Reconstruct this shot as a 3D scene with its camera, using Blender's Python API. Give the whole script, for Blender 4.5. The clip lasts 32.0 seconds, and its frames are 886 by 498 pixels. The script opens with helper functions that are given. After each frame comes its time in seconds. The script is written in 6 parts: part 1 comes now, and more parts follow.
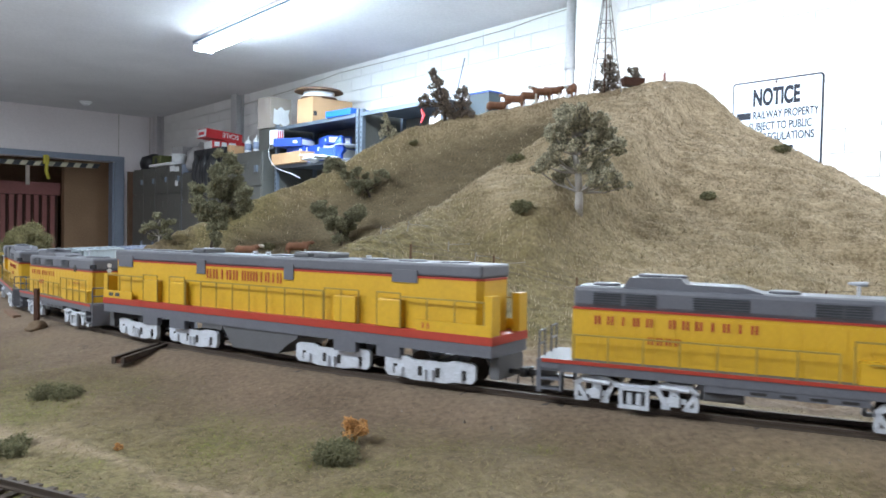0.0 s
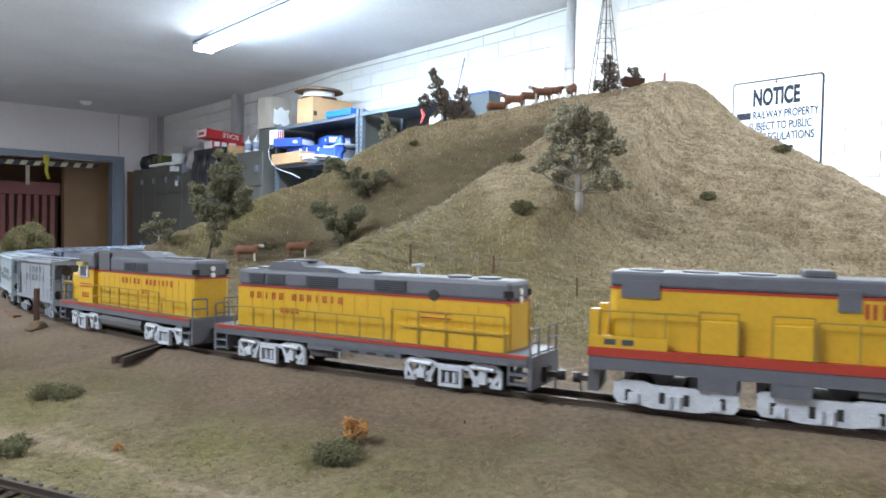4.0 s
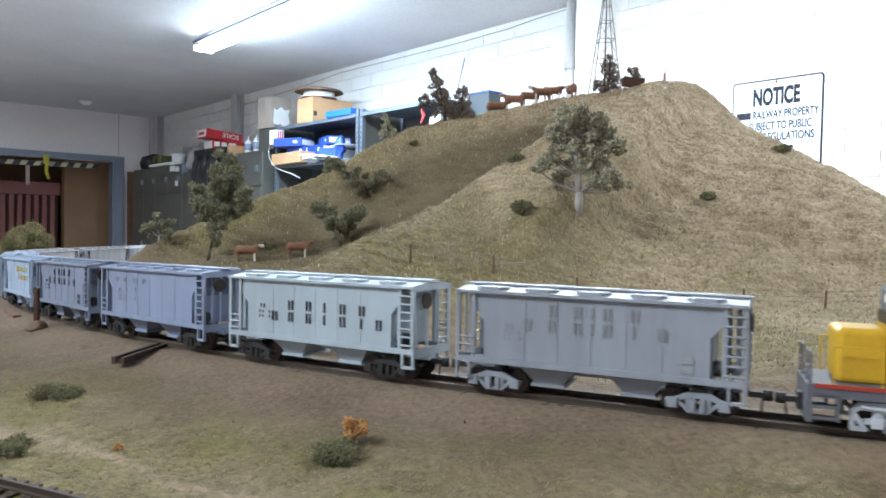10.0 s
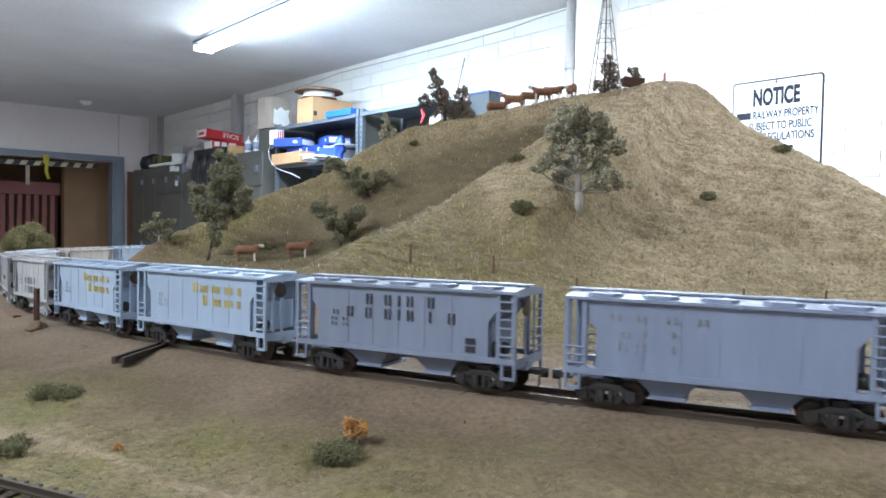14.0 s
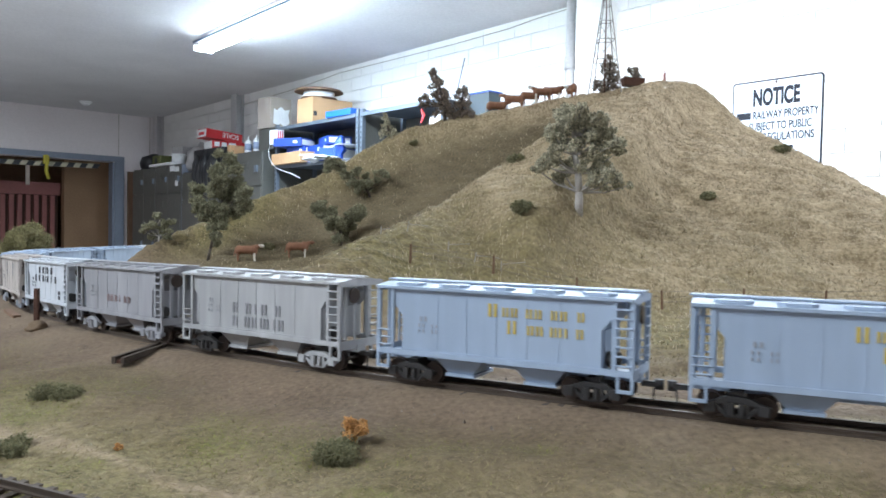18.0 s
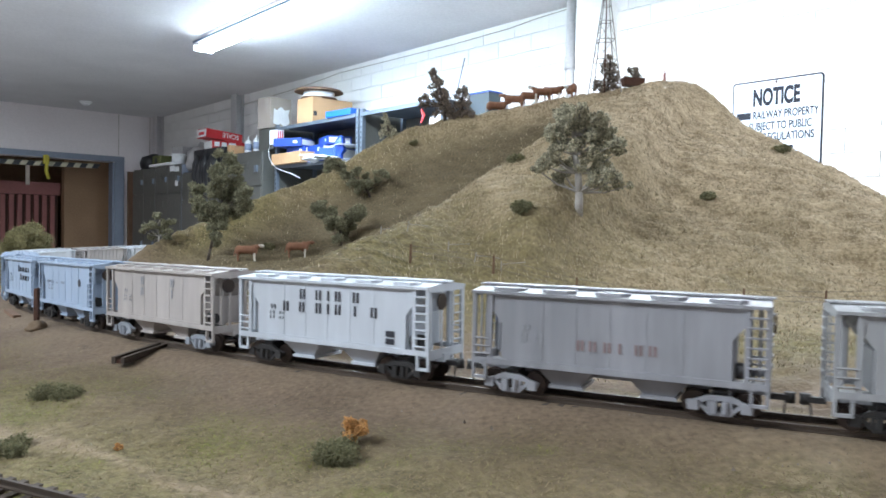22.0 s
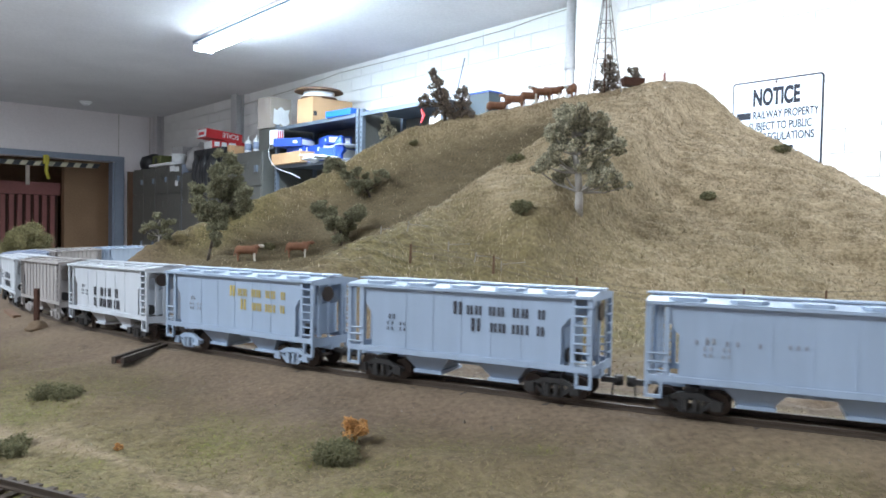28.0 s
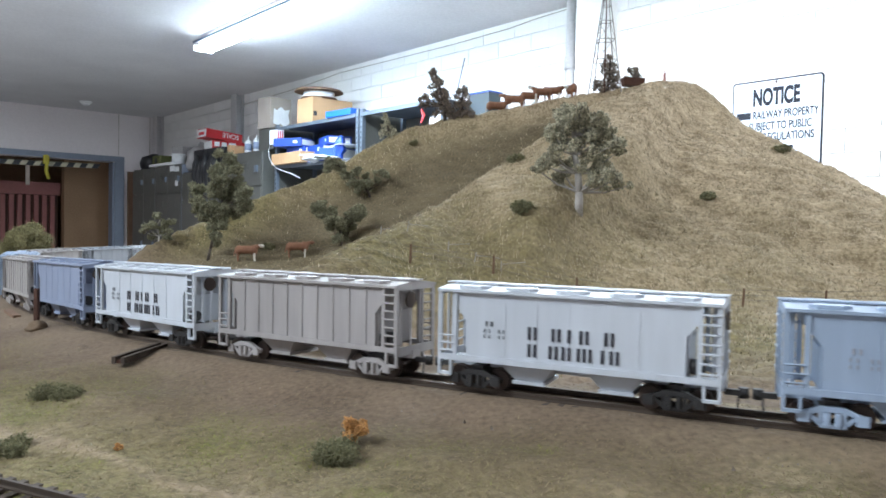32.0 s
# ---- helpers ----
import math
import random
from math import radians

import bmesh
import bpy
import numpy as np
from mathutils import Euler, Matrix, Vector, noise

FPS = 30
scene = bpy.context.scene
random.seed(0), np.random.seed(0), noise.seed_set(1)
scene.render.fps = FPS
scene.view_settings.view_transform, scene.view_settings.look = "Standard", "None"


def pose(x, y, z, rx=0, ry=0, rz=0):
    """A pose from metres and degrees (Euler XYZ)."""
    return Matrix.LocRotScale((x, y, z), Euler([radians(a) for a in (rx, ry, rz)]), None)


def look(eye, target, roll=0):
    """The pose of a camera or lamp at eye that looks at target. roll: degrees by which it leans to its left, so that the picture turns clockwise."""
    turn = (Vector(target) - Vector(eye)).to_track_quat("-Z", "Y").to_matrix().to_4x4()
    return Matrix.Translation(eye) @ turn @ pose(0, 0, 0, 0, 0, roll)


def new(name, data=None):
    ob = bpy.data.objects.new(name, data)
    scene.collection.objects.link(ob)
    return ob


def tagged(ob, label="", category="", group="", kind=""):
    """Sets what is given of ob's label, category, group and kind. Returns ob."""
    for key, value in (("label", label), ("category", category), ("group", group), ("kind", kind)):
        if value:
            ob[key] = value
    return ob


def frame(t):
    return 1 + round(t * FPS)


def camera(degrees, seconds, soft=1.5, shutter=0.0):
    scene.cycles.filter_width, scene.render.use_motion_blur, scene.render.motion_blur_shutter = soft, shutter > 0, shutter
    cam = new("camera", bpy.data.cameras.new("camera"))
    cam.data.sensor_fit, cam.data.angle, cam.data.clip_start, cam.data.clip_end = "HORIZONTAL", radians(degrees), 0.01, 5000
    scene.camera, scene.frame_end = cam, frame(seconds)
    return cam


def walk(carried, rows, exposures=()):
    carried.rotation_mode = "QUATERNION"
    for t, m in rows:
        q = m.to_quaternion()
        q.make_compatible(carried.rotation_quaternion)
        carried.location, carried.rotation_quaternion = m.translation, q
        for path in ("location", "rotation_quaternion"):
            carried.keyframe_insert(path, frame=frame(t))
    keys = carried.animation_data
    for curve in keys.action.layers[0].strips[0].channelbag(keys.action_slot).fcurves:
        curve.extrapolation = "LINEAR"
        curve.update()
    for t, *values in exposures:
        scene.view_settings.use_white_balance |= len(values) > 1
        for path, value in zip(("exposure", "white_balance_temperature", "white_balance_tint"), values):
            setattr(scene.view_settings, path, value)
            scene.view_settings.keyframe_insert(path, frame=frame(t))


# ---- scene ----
cam = camera(62.19, 32.0, soft=1.65, shutter=0.45)
EYE = (0.0, 0.0, 1.2)
STAND = look(EYE, (0.0, 1.0, 1.17), 1.146)
walk(cam, [(0.0, STAND), (32.0, STAND)])

# ---- light: fluorescent strips under the ceiling of a closed room ----
TURN = radians(40.96)
ROOM = Matrix.Rotation(TURN, 4, "Z")


def room(b, a, z, rz=0.0):
    """A pose in the room: b towards the white block wall, a along it, away from the camera."""
    return ROOM @ pose(b, a, z, 0, 0, rz)


world = bpy.data.worlds.new("world")
world.use_nodes = True
world.node_tree.nodes["Background"].inputs[0].default_value = (0.6, 0.75, 1.0, 1)
world.node_tree.nodes["Background"].inputs[1].default_value = 0.02
scene.world = world
scene.view_settings.exposure = 0.55

CEILING = 3.05
FIXTURES = ((2.97, 5.9, 105, (0.69, 0.87, 1.1)), (2.97, 2.6, 98, (0.8, 0.885, 0.96)), (2.97, -0.7, 122, (0.8, 0.885, 0.96)), (-1.7, 1.1, 100, (0.8, 0.885, 0.96)), (-0.4, 8.0, 178, (0.8, 0.885, 0.96)))
for fb, fa, watts, tint in FIXTURES:
    tube_light = bpy.data.lights.new("tube_light", "AREA")
    tube_light.shape, tube_light.size, tube_light.size_y = "RECTANGLE", 0.12, 2.3
    tube_light.energy, tube_light.color = watts, tint
    new("tube_light", tube_light).matrix_world = room(fb, fa, CEILING - 0.18)

# ---- materials ----


def material(name, dark, light, scale=60.0, rough=0.6, metal=0.0, bump=0.15, fine=8.0, spread=0.5, glow=0.0, random_tone=0.0, island=0.0):
    """Two tones mixed by coarse and fine noise of real size, with relief. scale: coarse patches to the metre."""
    m = bpy.data.materials.new(name)
    m.use_nodes = True
    nt = m.node_tree
    nd, ln = nt.nodes, nt.links
    bsdf = nd["Principled BSDF"]
    where = nd.new("ShaderNodeTexCoord")
    coarse, grain = nd.new("ShaderNodeTexNoise"), nd.new("ShaderNodeTexNoise")
    coarse.inputs["Scale"].default_value, coarse.inputs["Detail"].default_value = scale, 4
    grain.inputs["Scale"].default_value, grain.inputs["Detail"].default_value = scale * fine, 3
    for tex in (coarse, grain):
        ln.new(where.outputs["Object"], tex.inputs["Vector"])
    both = nd.new("ShaderNodeMath")
    both.operation = "MULTIPLY_ADD"
    both.inputs[1].default_value = 0.55
    ln.new(grain.outputs["Fac"], both.inputs[0])
    half = nd.new("ShaderNodeMath")
    half.operation = "MULTIPLY"
    half.inputs[1].default_value = 0.45
    ln.new(coarse.outputs["Fac"], half.inputs[0])
    ln.new(half.outputs[0], both.inputs[2])
    ramp = nd.new("ShaderNodeMapRange")
    ramp.inputs["From Min"].default_value, ramp.inputs["From Max"].default_value = 0.5 - spread / 2, 0.5 + spread / 2
    ln.new(both.outputs[0], ramp.inputs["Value"])
    mix = nd.new("ShaderNodeMix")
    mix.data_type = "RGBA"
    mix.inputs["A"].default_value, mix.inputs["B"].default_value = (*dark, 1), (*light, 1)
    ln.new(ramp.outputs[0], mix.inputs["Factor"])
    colour = mix.outputs["Result"]
    if random_tone:
        info, tone, hsv = nd.new("ShaderNodeObjectInfo"), nd.new("ShaderNodeMapRange"), nd.new("ShaderNodeHueSaturation")
        tone.inputs["To Min"].default_value, tone.inputs["To Max"].default_value = 1 - random_tone, 1 + random_tone
        ln.new(info.outputs["Random"], tone.inputs["Value"])
        ln.new(tone.outputs[0], hsv.inputs["Value"])
        ln.new(colour, hsv.inputs["Color"])
        colour = hsv.outputs["Color"]
    if island:
        one, tone, hsv = nd.new("ShaderNodeNewGeometry"), nd.new("ShaderNodeMapRange"), nd.new("ShaderNodeHueSaturation")
        tone.inputs["To Min"].default_value, tone.inputs["To Max"].default_value = 1 - island, 1 + island
        ln.new(one.outputs["Random Per Island"], tone.inputs["Value"])
        ln.new(tone.outputs[0], hsv.inputs["Value"])
        ln.new(colour, hsv.inputs["Color"])
        colour = hsv.outputs["Color"]
    ln.new(colour, bsdf.inputs["Base Color"])
    bsdf.inputs["Roughness"].default_value, bsdf.inputs["Metallic"].default_value = rough, metal
    if bump:
        relief = nd.new("ShaderNodeBump")
        relief.inputs["Strength"].default_value, relief.inputs["Distance"].default_value = bump, 0.4 / (scale * fine)
        ln.new(both.outputs[0], relief.inputs["Height"])
        ln.new(relief.outputs[0], bsdf.inputs["Normal"])
    if glow:
        bsdf.inputs["Emission Color"].default_value = (*light, 1)
        bsdf.inputs["Emission Strength"].default_value = glow
    return m


def plain(name, rgb, rough=0.5, metal=0.0, scale=80.0, wear=0.18, bump=0.08):
    """A painted or moulded surface: one colour with slight dirt."""
    return material(name, tuple(c * (1 - wear) for c in rgb), tuple(min(1, c * (1 + wear * 0.5)) for c in rgb), scale, rough, metal, bump)


M_CEILING = material("ceiling_plaster", (0.57, 0.545, 0.55), (0.7, 0.675, 0.68), 1.6, 0.7, 0, 0.15, 30, 0.36)
M_BLOCK = material("white_block_paint", (0.68, 0.65, 0.63), (0.79, 0.77, 0.75), 3, 0.55, 0, 0.25, 25, random_tone=0.04)
M_JOINT = material("painted_mortar", (0.26, 0.22, 0.2), (0.66, 0.6, 0.57), 2.2, 0.8, 0, 0.3, 20, 0.3)
M_WALL = material("grey_wall_paint", (0.7, 0.645, 0.65), (0.82, 0.765, 0.77), 1.5, 0.6, 0, 0.15, 30)
M_FLOOR = material("concrete_floor", (0.2, 0.19, 0.18), (0.32, 0.31, 0.29), 1.2, 0.7, 0, 0.2, 30)
M_STEEL_BLUE = plain("blue_grey_steel", (0.22, 0.25, 0.31), 0.45, 0.2, 6)
M_LOCKER = plain("dark_green_grey_steel", (0.105, 0.102, 0.09), 0.5, 0.1, 6)
M_SHELF = plain("grey_shelf_steel", (0.17, 0.2, 0.24), 0.4, 0.5, 8)
M_DARK = plain("black_plastic", (0.02, 0.02, 0.022), 0.5)
M_CARD = material("cardboard", (0.38, 0.22, 0.11), (0.55, 0.34, 0.18), 5, 0.8, 0, 0.1, 40)
M_CARD_GREY = material("grey_cardboard", (0.3, 0.25, 0.21), (0.4, 0.34, 0.29), 5, 0.8, 0, 0.1, 40)
M_BLUE_BOX = plain("blue_printed_card", (0.014, 0.06, 0.36), 0.45, 0, 12)
M_RED_BOX = plain("red_printed_card", (0.5, 0.02, 0.025), 0.45, 0, 12)
M_BAG = plain("pale_grey_plastic", (0.42, 0.4, 0.4), 0.45, 0, 10, 0.3)
M_BRIGHT_BLUE = plain("bright_blue_card", (0.012, 0.13, 0.6), 0.4, 0, 12)
M_WHITE = plain("white_plastic", (0.78, 0.78, 0.78), 0.4, 0, 12)
M_PIPE = plain("white_pipe_paint", (0.56, 0.53, 0.53), 0.4, 0, 6)
M_WOOD = material("brown_wood", (0.11, 0.06, 0.035), (0.22, 0.13, 0.08), 4, 0.7, 0, 0.2, 20)
M_RED_STEEL = plain("dull_red_steel", (0.34, 0.13, 0.115), 0.6, 0.1, 3)
M_BROWN_WALL = material("brown_boarding", (0.26, 0.155, 0.085), (0.42, 0.265, 0.15), 2, 0.7, 0, 0.2, 20)
M_YELLOW = plain("yellow_strap", (0.55, 0.48, 0.06), 0.6)
M_OLIVE = plain("olive_green_card", (0.1, 0.11, 0.03), 0.6)
M_TUBE = material("lit_tube", (0.66, 0.86, 1.0), (0.66, 0.86, 1.0), 5, 0.4, 0, 0, glow=95.0)
# left-hand tubes: glow turned down so the ceiling on that side stays darker
M_TUBE_WEAK = material("weak_lit_tube", (0.7, 0.86, 1.0), (0.7, 0.86, 1.0), 5, 0.4, 0, 0, glow=30.0)
M_TUBE_DIM = material("dim_lit_tube", (0.9, 0.96, 1.0), (0.9, 0.96, 1.0), 5, 0.4, 0, 0, glow=6.0)
M_SIGN = plain("white_sign_enamel", (0.6, 0.65, 0.73), 0.35, 0, 10, 0.06)
M_SIGN_INK = plain("navy_sign_ink", (0.004, 0.005, 0.014), 0.75, 0, 40)
M_TABLE = material("painted_plywood", (0.1, 0.09, 0.08), (0.16, 0.14, 0.12), 4, 0.7, 0, 0.1, 20)

M_RAIL = plain("weathered_nickel_rail", (0.07, 0.052, 0.04), 0.55, 0.3, 60)
M_TIE = material("dark_ties", (0.04, 0.03, 0.024), (0.09, 0.068, 0.052), 120, 0.85, 0, 0.3)
M_RUST = material("rusty_steel", (0.05, 0.022, 0.015), (0.13, 0.06, 0.04), 90, 0.8, 0.2, 0.3)
M_BARK = material("grey_bark", (0.27, 0.25, 0.23), (0.45, 0.42, 0.39), 150, 0.9, 0, 0.4)
M_BARK_DARK = material("dark_bark", (0.035, 0.025, 0.02), (0.09, 0.07, 0.055), 150, 0.9, 0, 0.4)
M_LEAF_GREY = material("grey_green_foliage", (0.23, 0.215, 0.15), (0.5, 0.47, 0.35), 130, 0.9, 0, 0.3, island=0.6)
M_LEAF = material("dull_green_foliage", (0.1, 0.1, 0.058), (0.29, 0.28, 0.18), 130, 0.9, 0, 0.3, island=0.45)
M_LEAF_BROWN = material("brown_green_foliage", (0.085, 0.066, 0.05), (0.24, 0.19, 0.15), 130, 0.9, 0, 0.3, island=0.45)
M_BUSH = material("olive_foliage", (0.09, 0.09, 0.045), (0.21, 0.198, 0.105), 110, 0.9, 0, 0.3, island=0.22)
M_ORANGE = material("orange_foliage", (0.36, 0.17, 0.05), (0.56, 0.31, 0.12), 130, 0.9, 0, 0.3, island=0.45)
M_COW = material("russet_coat", (0.13, 0.056, 0.03), (0.28, 0.13, 0.072), 160, 0.7, 0, 0.1)
M_COW_WHITE = plain("white_coat", (0.6, 0.56, 0.5), 0.7)
M_FIGURE = plain("painted_plastic", (0.3, 0.12, 0.1), 0.6)
M_MILL = plain("grey_windmill_metal", (0.2, 0.17, 0.15), 0.5, 0.4)

M_GREY = plain("harbour_grey_paint", (0.115, 0.12, 0.142), 0.56, 0, 120, 0.2)
M_UNDER = plain("dark_grey_frame", (0.1, 0.102, 0.11), 0.5, 0, 120)
M_ARMOUR = plain("armour_yellow_paint", (0.58, 0.345, 0.02), 0.4, 0, 60, 0.14)
M_STRIPE = plain("red_stripe_paint", (0.37, 0.038, 0.022), 0.45, 0, 80)
M_SILVER = plain("silver_truck_paint", (0.54, 0.57, 0.63), 0.42, 0.0, 200, 0.4)
M_BLACK = plain("black_truck_plastic", (0.022, 0.021, 0.022), 0.55, 0, 150, 0.3)
M_WHEEL = plain("blackened_wheel", (0.05, 0.035, 0.03), 0.4, 0.5, 150, 0.3)
M_RAILING = plain("dull_yellow_railing", (0.3, 0.21, 0.045), 0.5, 0, 120)
M_GRILLE = plain("dark_grille", (0.05, 0.055, 0.065), 0.6, 0, 200)
M_GLASS_DARK = plain("dark_cab_window", (0.015, 0.016, 0.02), 0.12)
M_GOLD_INK = plain("yellow_ink", (0.52, 0.4, 0.1), 0.5, 0, 200, 0.35)
M_BLACK_INK = plain("black_ink", (0.025, 0.027, 0.04), 0.5, 0, 200, 0.3)
M_FADED_INK = plain("faded_grey_ink", (0.21, 0.215, 0.235), 0.6, 0, 200, 0.3)
M_PALE_INK = plain("very_faded_ink", (0.3, 0.31, 0.34), 0.6, 0, 200, 0.3)


def car_paint(name, rgb, grime):
    """Hopper paint with vertical streaks of grime."""
    m = material(name, tuple(c * (1 - grime) for c in rgb), rgb, 25, 0.5, 0, 0.06, 6, 0.4)
    nd, ln = m.node_tree.nodes, m.node_tree.links
    where = next(n for n in nd if n.bl_idname == "ShaderNodeTexCoord")
    squash = nd.new("ShaderNodeMapping")
    squash.inputs["Scale"].default_value = (1, 1, 0.12)
    ln.new(where.outputs["Object"], squash.inputs["Vector"])
    for tex in [n for n in nd if n.bl_idname == "ShaderNodeTexNoise"]:
        ln.new(squash.outputs[0], tex.inputs["Vector"])
    return m


P_GREY = car_paint("faded_light_grey_paint", (0.275, 0.3, 0.345), 0.24)
P_TEAL = car_paint("pale_teal_white_paint", (0.37, 0.435, 0.485), 0.2)
P_BLUE = car_paint("blue_grey_paint", (0.225, 0.27, 0.385), 0.2)
P_SLATE = car_paint("dark_blue_grey_paint", (0.19, 0.225, 0.31), 0.22)
P_SKY = car_paint("pale_blue_paint", (0.315, 0.4, 0.53), 0.16)
P_PEARL = car_paint("weathered_pearl_grey_paint", (0.39, 0.4, 0.42), 0.34)
P_BROWN = car_paint("brownish_grey_weathered_paint", (0.35, 0.33, 0.33), 0.28)
P_WHITE = car_paint("bluish_white_paint", (0.51, 0.55, 0.61), 0.18)
P_TAN = car_paint("dusty_beige_paint", (0.43, 0.395, 0.38), 0.3)
P_DUST = car_paint("dusty_blue_grey_paint", (0.3, 0.305, 0.335), 0.36)
M_RUSTY_INK = plain("ghostly_reddish_ink", (0.24, 0.17, 0.175), 0.6, 0, 200, 0.3)
M_TEAL_DARK = plain("dark_teal_plastic", (0.04, 0.055, 0.065), 0.5, 0, 12)
M_TIE_FRESH = plain("creosoted_wood", (0.018, 0.014, 0.012), 0.8, 0, 120)

# ---- mesh helpers ----


def box(bm, x0, x1, y0, y1, z0, z1, m=None, chamfer=0.0):
    """A block, its upright edges cut off by chamfer."""
    if chamfer:
        c = chamfer
        ring = [(x0 + c, y0), (x1 - c, y0), (x1, y0 + c), (x1, y1 - c), (x1 - c, y1), (x0 + c, y1), (x0, y1 - c), (x0, y0 + c)]
    else:
        ring = [(x0, y0), (x1, y0), (x1, y1), (x0, y1)]
    return prism(bm, ring, "Z", z0, z1, m)


def prism(bm, ring, axis, lo, hi, m=None):
    """Extrudes a polygon along an axis. X: ring holds (y, z); Y: (x, z); Z: (x, y)."""
    def p(u, v, w):
        q = Vector({"X": (w, u, v), "Y": (u, w, v), "Z": (u, v, w)}[axis])
        return m @ q if m else q
    a = [bm.verts.new(p(u, v, lo)) for u, v in ring]
    b = [bm.verts.new(p(u, v, hi)) for u, v in ring]
    n = len(ring)
    faces = [bm.faces.new((a[i], a[(i + 1) % n], b[(i + 1) % n], b[i])) for i in range(n)]
    faces += [bm.faces.new(a[::-1]), bm.faces.new(b)]
    return faces


def rod(bm, p, q, r, r2=None, n=8):
    """A round bar from p to q."""
    p, q = Vector(p), Vector(q)
    turn = (q - p).to_track_quat("Z", "Y").to_matrix()
    r2 = r if r2 is None else r2
    ring = [(math.cos(2 * math.pi * i / n), math.sin(2 * math.pi * i / n)) for i in range(n)]
    a = [bm.verts.new(p + turn @ Vector((u * r, v * r, 0))) for u, v in ring]
    b = [bm.verts.new(q + turn @ Vector((u * r2, v * r2, 0))) for u, v in ring]
    for i in range(n):
        bm.faces.new((a[i], a[(i + 1) % n], b[(i + 1) % n], b[i])).smooth = n > 6
    bm.faces.new(a[::-1])
    bm.faces.new(b)


def soft_box(bm, x0, x1, y0, y1, z0, z1, r, segments=2, m=None):
    """A block with all edges rounded."""
    faces = box(bm, x0, x1, y0, y1, z0, z1, m)
    edges = list({e for f in faces for e in f.edges})
    bmesh.ops.bevel(bm, geom=edges, offset=r, segments=segments, profile=0.5, affect="EDGES")


def pipe_run(bm, points, r, n=6):
    """One continuous round line through points."""
    points = [Vector(p) for p in points]
    rings = []
    for i, p in enumerate(points):
        along = (points[min(i + 1, len(points) - 1)] - points[max(i - 1, 0)]).to_track_quat("Z", "Y").to_matrix()
        rings.append([bm.verts.new(p + along @ Vector((r * math.cos(2 * math.pi * k / n), r * math.sin(2 * math.pi * k / n), 0))) for k in range(n)])
    for a, b in zip(rings[:-1], rings[1:]):
        for k in range(n):
            bm.faces.new((a[k], a[(k + 1) % n], b[(k + 1) % n], b[k])).smooth = True
    bm.faces.new(rings[0][::-1])
    bm.faces.new(rings[-1])


def lump(bm, c, rx, ry, rz, rough=0.15, level=2, seed=0):
    """An uneven rounded mass."""
    made = bmesh.ops.create_icosphere(bm, subdivisions=level, radius=1.0)
    for v in made["verts"]:
        k = 1 + rough * noise.noise(v.co * 1.7 + Vector((seed * 3.1, seed, 0.0))) * 2
        v.co = Vector((c[0] + v.co.x * rx * k, c[1] + v.co.y * ry * k, c[2] + v.co.z * rz * k))
    for v in made["verts"]:
        for f in v.link_faces:
            f.smooth = True


def mesh_of(name, bm, mat):
    bmesh.ops.recalc_face_normals(bm, faces=bm.faces)
    me = bpy.data.meshes.new(name)
    bm.to_mesh(me)
    bm.free()
    me.materials.append(mat)
    return me


def part(name, bm, mat, parent=None, label="", at=None):
    """Links a bmesh (or a finished mesh) as one object under a thing or a part."""
    me = mesh_of(name, bm, mat) if isinstance(bm, bmesh.types.BMesh) else bm
    ob = new(name, me)
    ob.parent = parent
    if at is not None:
        ob.matrix_basis = at
    if label:
        ob["label"] = label
    return ob


def made(build, *args, **kw):
    """A fresh bmesh filled by one call of a builder."""
    bm = bmesh.new()
    build(bm, *args, **kw)
    return bm


def thing(name, m, label, category, group="", kind=""):
    ob = new(name)
    ob.empty_display_size = 0.02
    ob.matrix_basis = m
    return tagged(ob, label, category, group, kind)


def solo(name, bm, mat, m, label, category, group="", kind=""):
    """A thing of one mesh."""
    ob = part(name, bm, mat)
    ob.matrix_basis = m
    return tagged(ob, label, category, group, kind)


def value_noise(px, py, cell, seed):
    """Smooth noise from 0 to 1 on a grid of that cell."""
    u, v = px / cell, py / cell
    i, j = np.floor(u).astype(int), np.floor(v).astype(int)
    fu, fv = u - i, v - j
    fu, fv = fu * fu * (3 - 2 * fu), fv * fv * (3 - 2 * fv)

    def h(a, b):
        n = np.sin(a * 127.1 + b * 311.7 + seed * 74.7) * 43758.5453
        return n - np.floor(n)
    return (h(i, j) * (1 - fu) + h(i + 1, j) * fu) * (1 - fv) + (h(i, j + 1) * (1 - fu) + h(i + 1, j + 1) * fu) * fv


# ---- the track's line: heading (radians) against the arc length in metres ----
KNOT_S = (-4.8, -2.45, -1.35, -1.05, -0.8, -0.66, -0.5, -0.375, -0.25, -0.125, 0.0, 0.125, 0.25, 0.5, 1.0, 1.5, 2.0, 2.4, 3.4)
KNOT_H = (-3.14, -3.14, -1.66, -1.64, -1.6, -1.15, -0.885, -0.85, -0.767, -0.66, -0.539, -0.442, -0.383, -0.25, 0.1, 0.6, 1.2, 1.57, 1.57)
GRADE_S = (-1.1, -0.75, -0.5, -0.3, -0.15, 0.1)
GRADE_Z = (1.107, 1.1095, 1.1125, 1.1175, 1.1205, 1.1225)
ARC = np.arange(-4.8, 3.4001, 0.005)
HEAD = np.interp(ARC, KNOT_S, KNOT_H)
_mid = (HEAD[1:] + HEAD[:-1]) / 2
TX = np.concatenate([[0], np.cumsum(np.cos(_mid) * 0.005)])
TY = np.concatenate([[0], np.cumsum(np.sin(_mid) * 0.005)])
_zero = int(round(4.8 / 0.005))
